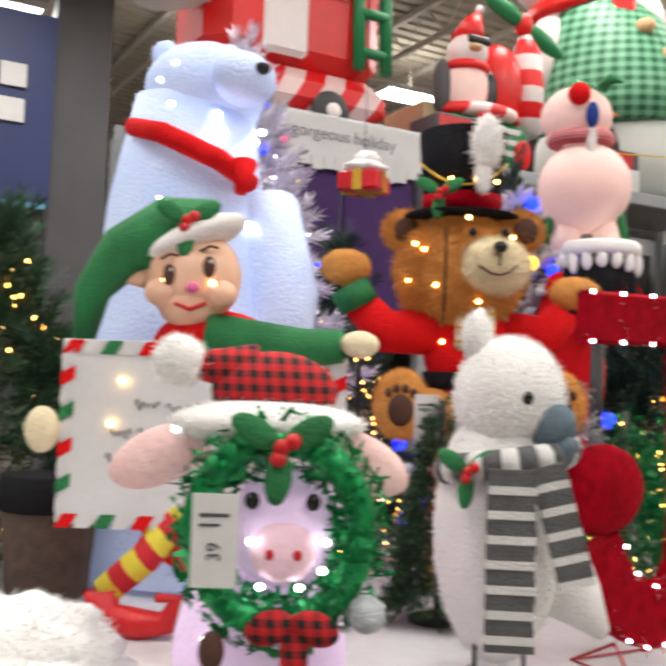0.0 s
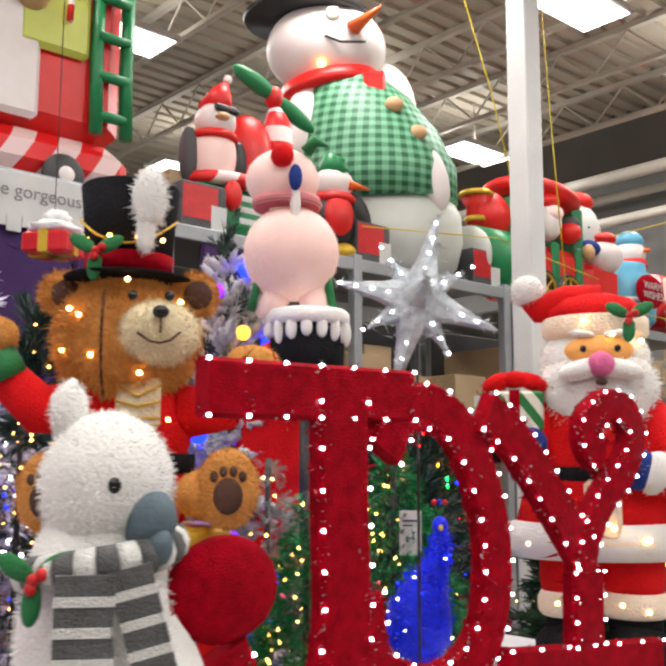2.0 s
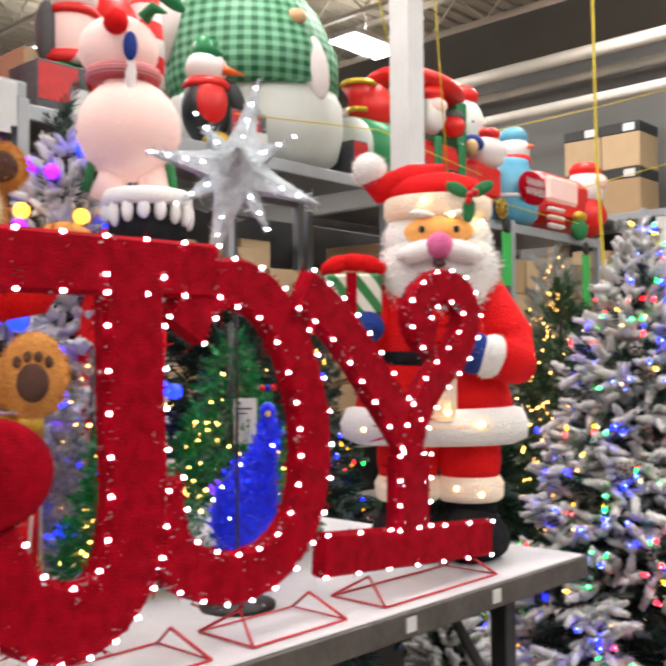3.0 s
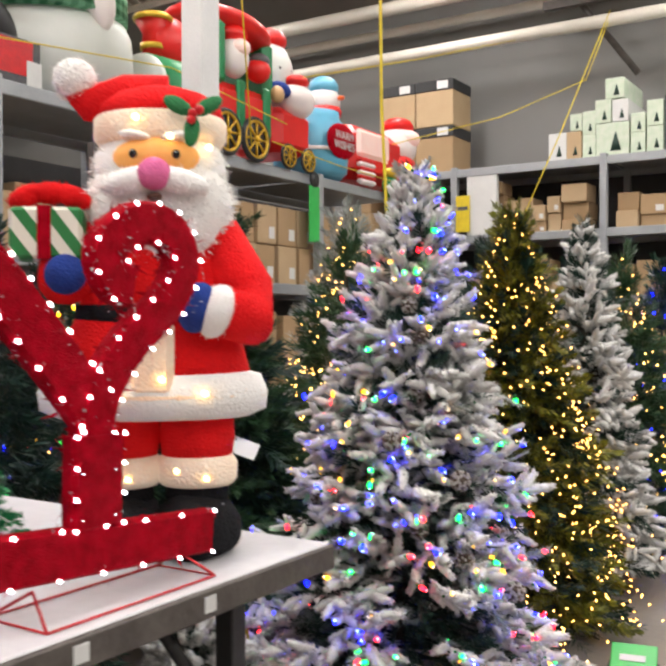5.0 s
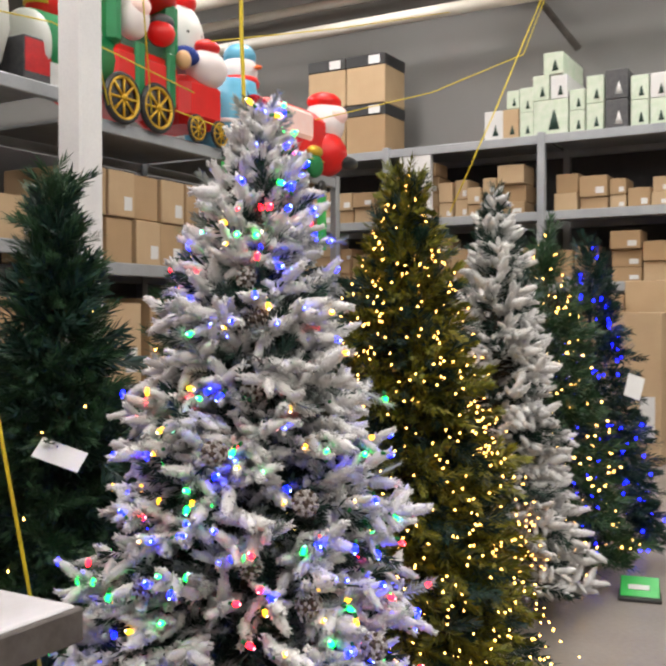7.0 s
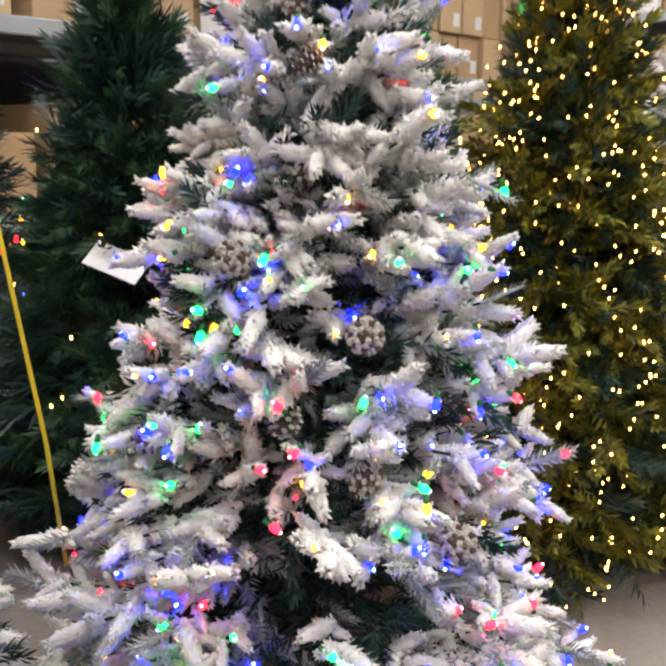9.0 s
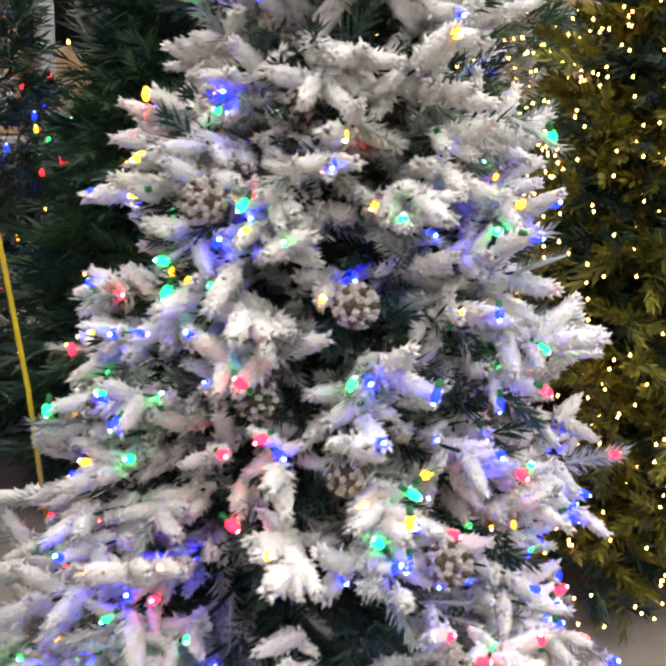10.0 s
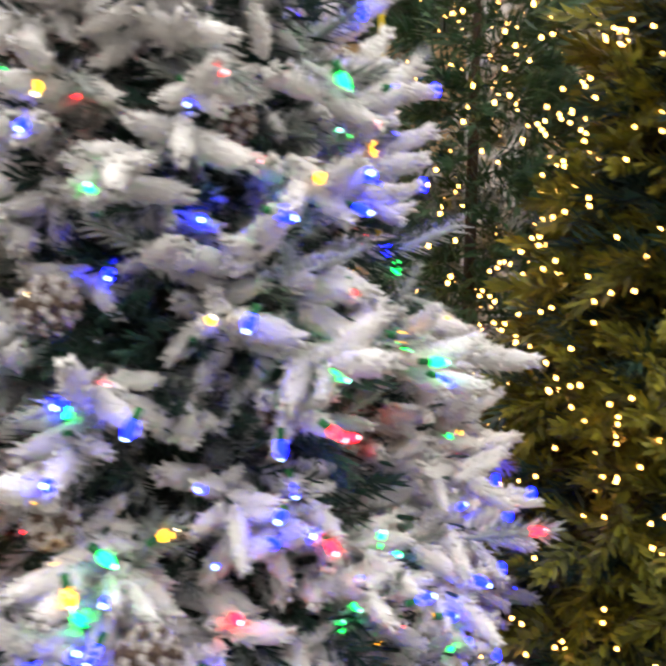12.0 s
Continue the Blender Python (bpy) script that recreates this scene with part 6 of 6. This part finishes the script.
cut("status_light")
top("snowman_inflatable", face_to(-6.2, 3.64, 3.344, -42) @ Matrix.Diagonal((1.2, 1.05, 1.06, 1)), "giant inflatable snowman in green gingham vest and black hat")

b = Build()
b.box((-0.95, -0.6, 0.06), (0.0, 0.95, 0.42), CANDY, 0.12)
cut("striped_skirt")
b.box((-0.92, -0.55, 0.38), (-0.04, 0.9, 1.75), NYLRED, 0.16)
cut("truck_body")
b.box((-0.06, -0.16, 0.46), (0.02, 0.2, 1.3), NYLWHITE, 0.05)
cut("window_panel")
b.box((-0.05, 0.02, 0.98), (0.03, 0.56, 1.6), NYLLIME, 0.05)
cut("door_panel")
for y in (0.62, 0.86):
    b.tube([(0.02, y, 0.46), (-0.01, y, 1.0), (-0.03, y + 0.02, 1.75)], 0.05, NYLGREEN, 12)
    cut("ladder_rail")
for z in (0.6, 0.9, 1.2, 1.5):
    b.tube([(0.02, 0.62, z), (0.02, 0.86, z)], 0.04, NYLGREEN, 10)
    cut("ladder_rung")
for y in (-0.25, 0.4):
    b.ell((0.0, y, 0.1), (0.06, 0.16, 0.16), NYLBLACK).ell((0.05, y, 0.1), (0.03, 0.06, 0.06), NYLWHITE)
    cut("wheel")
b.ell((0.02, 0.1, 1.38), (0.14, 0.14, 0.16), NYLTAN).ell((0.15, 0.12, 1.33), (0.06, 0.07, 0.05), NYLTAN).ell((0.21, 0.13, 1.34), 0.03, NYLRED).tube([(0.06, 0.0, 1.3), (0.08, -0.22, 1.33)], 0.05, NYLTAN, 8)
cut("reindeer")
b.tube([(0.08, 0.36, 1.2), (0.08, 0.37, 1.4), (0.08, 0.45, 1.5), (0.08, 0.52, 1.42)], 0.025, REDWHITE, 8)
cut("candy_cane")
b.ell((-0.2, -0.72, 0.95), (0.3, 0.42, 0.22), NYLGREEN, (12, 0, 0)).ell((-0.18, -0.78, 0.76), (0.24, 0.3, 0.07), NYLGREY, (12, 0, 0)).ell((0.06, -0.72, 0.98), (0.06, 0.1, 0.11), NYLTAN)
cut("green_nose")
top("fire_truck_inflatable", pose(-5.78, -0.2, 3.484), "inflatable red fire truck with green ladder and striped skirt")

b = Build()
b.box((-0.5, -0.45, 0.02), (0.0, 0.45, 0.42), NYLGREEN, 0.1)
cut("green_body")
b.lathe((-0.25, 0, 0.4), [(0.3, 0), (0.32, 0.03), (0.3, 0.08)], CANDY, squash=1.3)
cut("striped_rim")
b.ell((-0.2, -0.16, 0.62), (0.2, 0.2, 0.26), NYLPINK).ell((-0.16, -0.16, 0.86), (0.17, 0.17, 0.14), NYLWHITE).tube([(-0.16, -0.16, 0.94), (-0.16, -0.1, 1.1), (-0.16, -0.06, 1.18)], [0.15, 0.08, 0.02], NYLRED, 12).ell((-0.16, -0.05, 1.2), 0.035, NYLWHITE)
b.lathe((-0.18, -0.16, 0.72), [(0.19, 0), (0.2, 0.03), (0.18, 0.06)], NYLRED).ell((0.0, -0.2, 0.86), (0.05, 0.06, 0.03), NYLTAN).box((-0.02, -0.28, 0.89), (0.02, -0.04, 0.95), NYLBLACK, 0.02).ell((-0.12, 0.04, 0.6), (0.06, 0.08, 0.16), NYLBLACK).ell((-0.2, -0.38, 0.6), (0.08, 0.08, 0.2), DARKGREY)
cut("penguin")
b.ell((-0.25, 0.22, 0.68), (0.2, 0.24, 0.34), NYLRED)
cut("seat_back")
for y, z in ((-0.1, 0.32), (0.3, 0.16)):
    b.ell((0.02, y, z), (0.06, 0.08, 0.11), NYLRED)
    cut("foot")
for k in range(3):
    b.box((0.0, -0.02, 0.14 + 0.08 * k), (0.006, 0.28, 0.18 + 0.08 * k), PAPER)
    cut("lettering_bar")
b.tube([(-0.2, 0.52, 0.4), (-0.2, 0.52, 0.7), (-0.2, 0.5, 1.0), (-0.2, 0.47, 1.12)], [0.15, 0.145, 0.12, 0.05], REDWHITE, 14).ell((-0.2, 0.46, 1.2), (0.08, 0.08, 0.09), NYLRED)
cut("striped_mast")
b.ell((-0.2, 0.27, 1.27), (0.06, 0.25, 0.07), NYLGREEN, (-16, 0, 0))
cut("rotor")
b.ell((-0.2, 0.68, 1.12), (0.06, 0.25, 0.07), NYLGREEN, (-20, 0, 0))
cut("rotor")
top("penguin_inflatable", pose(-5.72, 1.68, 3.33) @ Matrix.Diagonal((1, 1, 1.16, 1)), "inflatable penguin in sunglasses riding a green helicopter")
b = Build()
b.ell((0, 0, 0.4), (0.2, 0.22, 0.3), NYLBLACK).ell((0.08, -0.03, 0.42), (0.14, 0.16, 0.22), NYLRED).ell((0, 0, 0.74), (0.17, 0.18, 0.16), NYLWHITE).tube([(0, 0, 0.84), (0.02, -0.04, 0.96), (0.02, 0.1, 0.98)], [0.16, 0.08, 0.02], NYLGREEN, 12)
b.tube([(0.14, 0.05, 0.72), (0.2, 0.24, 0.7)], [0.05, 0.01], ORANGE, 8).ell((0.1, 0.02, 0.12), (0.12, 0.12, 0.08), GOLD).lathe((0, 0, 0.56), [(0.19, 0), (0.2, 0.04), (0.17, 0.08)], NYLRED).ell((0.1, 0.22, 0.5), (0.07, 0.1, 0.2), NYLBLACK, (30, 0, 0))
cut("penguin_body")
top("penguin_inflatable", pose(-5.8, 2.72, 3.3), "small inflatable penguin with green hat and red scarf")

# train of inflatables on the second rack
b = Build()
b.tube([(-0.4, -0.6, 0.5), (-0.4, 0.1, 0.52)], [0.34, 0.36], NYLGREEN, 24).ell((-0.4, -0.62, 0.5), (0.33, 0.14, 0.33), NYLGREY)
cut("boiler")
b.tube([(-0.4, -0.45, 0.8), (-0.4, -0.45, 1.05), (-0.4, -0.45, 1.18)], [0.1, 0.1, 0.18], NYLRED, 16).lathe((-0.4, -0.45, 1.16), [(0.18, 0), (0.19, 0.03), (0.16, 0.06)], GOLD).lathe((-0.4, -0.45, 0.9), [(0.12, 0), (0.12, 0.05)], GOLD)
cut("smokestack")
b.box((-0.85, 0.0, 0.2), (-0.02, 0.98, 0.72), NYLRED, 0.1).box((-0.84, 0.02, 0.66), (-0.03, 0.2, 1.3), NYLGREEN, 0.06).box((-0.84, 0.8, 0.66), (-0.03, 0.96, 1.25), NYLGREEN, 0.06).box((-0.05, 0.3, 0.24), (0.01, 0.42, 0.75), NYLGREEN, 0.02).box((-0.05, 0.72, 0.24), (0.01, 0.84, 0.75), NYLGREEN, 0.02)
cut("cab")
b.ell((-0.42, 0.5, 1.32), (0.5, 0.62, 0.16), NYLRED, (-8, 0, 0)).ell((-0.4, -0.25, 1.0), (0.2, 0.28, 0.26), NYLRED)
cut("roof")
b.ell((-0.1, 0.36, 0.98), (0.14, 0.17, 0.2), NYLWHITE).ell((-0.02, 0.36, 1.06), (0.1, 0.11, 0.09), NYLPINK).ell((-0.1, 0.36, 1.2), (0.13, 0.15, 0.1), NYLRED).ell((-0.06, 0.7, 0.92), (0.12, 0.14, 0.12), NYLRED).ell((-0.06, 0.72, 1.02), (0.1, 0.12, 0.08), DARKGREY)
cut("driver")
for y, z, r in ((0.1, 0.2, 0.2), (0.55, 0.2, 0.2), (1.12, 0.12, 0.12), (1.48, 0.12, 0.12)):
    b.tube([(0.03, y + r * 0.9 * math.cos(a), z + r * 0.9 * math.sin(a)) for a in np.linspace(0, 6.2832, 25)], r * 0.09, GOLD, 8, False)
    cut("wheel_rim")
    b.tube([(0.02, y + r * math.cos(a), z + r * math.sin(a)) for a in np.linspace(0, 6.2832, 25)], r * 0.14, NYLBLACK, 8, False)
    b.ell((0.0, y, z), (0.03, r * 0.86, r * 0.86), NYLBLACK)
    cut("wheel_tyre")
    for k in range(8):
        a = k * math.pi / 4
        b.tube([(0.035, y, z), (0.035, y + r * 0.86 * math.cos(a), z + r * 0.86 * math.sin(a))], r * 0.06, GOLD, 6)
        cut("wheel_spoke")
    b.ell((0.04, y, z), r * 0.16, GOLD, seg=12, rings=8)
    cut("wheel_hub")
b.box((-0.75, 1.02, 0.18), (-0.04, 1.66, 0.66), NYLRED, 0.09)
cut("tender")
b.ell((-0.4, 1.3, 1.0), (0.28, 0.34, 0.46), NYLGREY).ell((-0.36, 1.3, 1.42), (0.18, 0.2, 0.13), NYLRED).ell((-0.16, 1.2, 1.08), 0.025, NYLBLACK).ell((-0.16, 1.4, 1.08), 0.025, NYLBLACK)
b.ell((-0.1, 1.42, 0.76), (0.18, 0.25, 0.19), NYLWHITE).ell((-0.08, 1.4, 0.96), (0.13, 0.14, 0.08), NYLRED).ell((-0.05, 1.05, 0.8), (0.1, 0.16, 0.09), BLUEMITT).ell((0.02, 0.92, 0.72), (0.07, 0.08, 0.09), NYLTAN)
cut("passenger")
top("train_inflatable", pose(-5.5, 5.22, 3.184), "inflatable holiday train with gold spoked wheels and passengers")
b = Build()
b.lathe((-0.4, 0, 0), [(0.34, 0.02), (0.42, 0.1), (0.44, 0.4), (0.4, 0.62), (0.33, 0.7), (0.33, 0.78)], NYLBLUE, 32).lathe((-0.4, 0, 0.3), [(0.445, 0), (0.45, 0.02), (0.445, 0.04)], NYLWHITE, 32)
cut("jar_body")
b.ell((0.02, 0, 0.42), (0.035, 0.3, 0.2), WINE)
cut("oval_label")
b.ell((-0.3, 0.12, 0.92), (0.19, 0.2, 0.2), NYLWHITE).ell((-0.3, 0.12, 1.08), (0.17, 0.18, 0.14), NYLBLUE).lathe((-0.3, 0.12, 0.76), [(0.2, 0), (0.21, 0.05), (0.19, 0.09)], NYLRED).ell((-0.08, 0.14, 0.95), (0.05, 0.03, 0.025), ORANGE)
cut("snowman_rider")
jar = top("jar_inflatable", pose(-5.44, 7.28, 3.184), "inflatable blue candy jar with maroon oval label and snowman")
for z, w in ((0.475, "WARM"), (0.365, "WISHES")):
    words("lettering", w, 0.125, PAPER, jar, Matrix.Translation((0.062, 0, z)) @ pose(0, 0, 0, 90, 0, 90))
b = Build()
b.box((-0.8, -0.55, 0.1), (-0.05, 0.75, 0.75), NYLRED, 0.12).box((-0.08, -0.45, 0.36), (0.0, 0.3, 0.68), NYLPINK, 0.05)
cut("caboose_body")
b.ell((-0.2, 0.85, 0.68), (0.24, 0.28, 0.28), NYLWHITE).ell((-0.06, 0.86, 0.76), (0.16, 0.16, 0.12), NYLPINK).ell((-0.2, 0.85, 0.93), (0.2, 0.24, 0.12), NYLRED).ell((-0.2, 0.8, 0.3), (0.3, 0.32, 0.28), NYLRED).ell((0.05, 1.0, 0.2), (0.08, 0.2, 0.08), NYLBLACK)
cut("bearded_driver")
for k in range(3):
    b.box((-0.02, -0.5, 0.02 + 0.1 * k), (0.06, -0.15, 0.08 + 0.1 * k), NYLWHITE, 0.02)
    b.box((-0.02, -0.5, 0.08 + 0.1 * k), (0.055, -0.15, 0.12 + 0.1 * k), NYLRED, 0.01)
cut("striped_steps")
b.ell((0.05, 0.2, 0.06), (0.08, 0.16, 0.14), GREENFELT).ell((0.06, 0.2, 0.22), (0.07, 0.14, 0.07), GOLD)
cut("elf_boot")
top("sleigh_inflatable", pose(-5.5, 8.25, 3.184), "inflatable red caboose with waving bearded driver")

# ---- cords, hanging gifts and floor signs ----
def cord(pts, r=0.007, label="yellow tie-down cord"):
    tagged(Build().tube(pts, r, YELLOW, 6).obj("yellow_cord"), label + " tied to the inflatables", "cord", "yellow cords")


cord([(-5.45, 3.7, 7.0), (-5.3, 4.3, 5.2), (-5.2, 4.85, 3.2)])
cord([(-5.3, 5.1, 7.0), (-5.35, 5.35, 5.0), (-5.4, 5.6, 3.3)])
cord([(-2.1, 2.27, 6.9), (-2.04, 2.235, 2.6), (-1.95, 2.19, 1.37), (-1.93, 2.18, 0.9)], 0.008)
cord([(-5.3, 2.6, 3.55), (-5.25, 4.3, 3.72), (-5.4, 6.2, 3.6)], 0.006)
cord([(-5.3, 5.8, 3.35), (-5.4, 7.2, 3.32), (-5.4, 8.6, 3.3)], 0.006)
cord([(-5.4, 8.4, 3.75), (-4.4, 9.4, 4.15), (-3.6, 10.3, 4.7), (-3.4, 10.6, 5.5)], 0.006)
cord([(-3.35, 10.5, 5.6), (-3.7, 9.6, 3.9), (-4.1, 9.2, 2.7)], 0.008)
cord([(-5.2, 6.2, 4.05), (-5.0, 8.3, 4.7), (-4.6, 10.4, 5.4)], 0.006)
cord([(-2.09, 1.26, 0.3), (-2.13, 1.245, 0.62), (-2.2, 1.2, 1.1), (-2.26, 1.15, 1.6)], 0.006, "thin yellow cord")
hg = empty("hanging_gift", pose(-3.342, -0.952, 2.49, 0, 0, 40))
part("box_body", Build().box((-0.095, -0.095, -0.055), (0.095, 0.095, 0.03), REDGLOSS, 0.01), hg)
part("ribbon", Build().box((-0.099, -0.02, -0.058), (0.099, 0.02, 0.034), GOLD).box((-0.02, -0.099, -0.058), (0.02, 0.099, 0.034), GOLD), hg, "gold ribbon")
part("snow_cap", Build().ell((0, 0, 0.055), (0.1, 0.1, 0.035), WHITEFUR, lump=0.25).ell((0.01, 0, 0.1), (0.055, 0.05, 0.035), WHITEFUR, lump=0.3, fuzz=200, flen=0.02), hg, "white snow cap")
part("hanging_wire", Build().tube([(0, 0, 0.12), (0, 0, 5.1)], 0.002, BLACKSTEEL, 5), hg)
tagged(hg, "red gift box with snow cap hung from the roof", "hanging decoration")
for y, z, w in ((-0.75, 2.0, 0.3), (-0.1, 1.95, 0.28), (0.5, 1.9, 0.3), (1.5, 1.8, 0.3)):
    fb = empty("fabric_drape", pose(-5.56, y, 0))
    part("cloth", Build().tube([(0, -w, 3.0), (0.02, -w * 0.4, 2.97), (-0.02, w * 0.3, 2.98), (0, w, 3.0)], 0.02, PURPLE, 6).box((-0.03, -w, z), (0.03, w, 3.235), PURPLE, 0.02), fb)
    tagged(fb, "dark purple fabric hung below the rack shelf", "drape", "drapes")


def floor_sign(x, y, turn):
    s = empty("floor_sign", pose(x, y, 0, 0, 0, turn))
    part("panel", Build().box((-0.1, -0.012, 0.02), (0.1, 0.0, 0.2), SIGNGREEN, 0.003), s).matrix_local = pose(0, 0, 0, -68, 0, 0)
    part("strip", Build().box((-0.06, -0.016, 0.08), (0.05, -0.0125, 0.12), PAPER), s, "white print strip").matrix_local = pose(0, 0, 0, -68, 0, 0)
    part("base", Build().box((-0.11, -0.03, 0), (0.11, 0.14, 0.02), BLACKSTEEL, 0.004), s)
    tagged(s, "small green product sign on the floor by a tree", "floor sign", "floor signs")


floor_sign(-0.93, 2.5, 12)
floor_sign(-0.95, 4.3, 12)
card = Build().box((-0.09, -0.002, -0.05), (0.09, 0.002, 0.05), PAPER, 0.001)
tagged(card.obj("paper_tag", None, Matrix.Translation((-2.5, 1.72, 0.99)) @ pose(0, 0, 0, -50, 20, 30)), "white paper tag hanging on a dark tree", "paper tag")
card = Build().box((-0.05, -0.002, -0.07), (0.05, 0.002, 0.07), PAPER, 0.001)
tagged(card.obj("paper_tag", None, Matrix.Translation((-1.08, 4.75, 1.1)) @ pose(0, 0, 0, -20, 20, 30)), "white paper tag hanging on a slim tree", "paper tag")
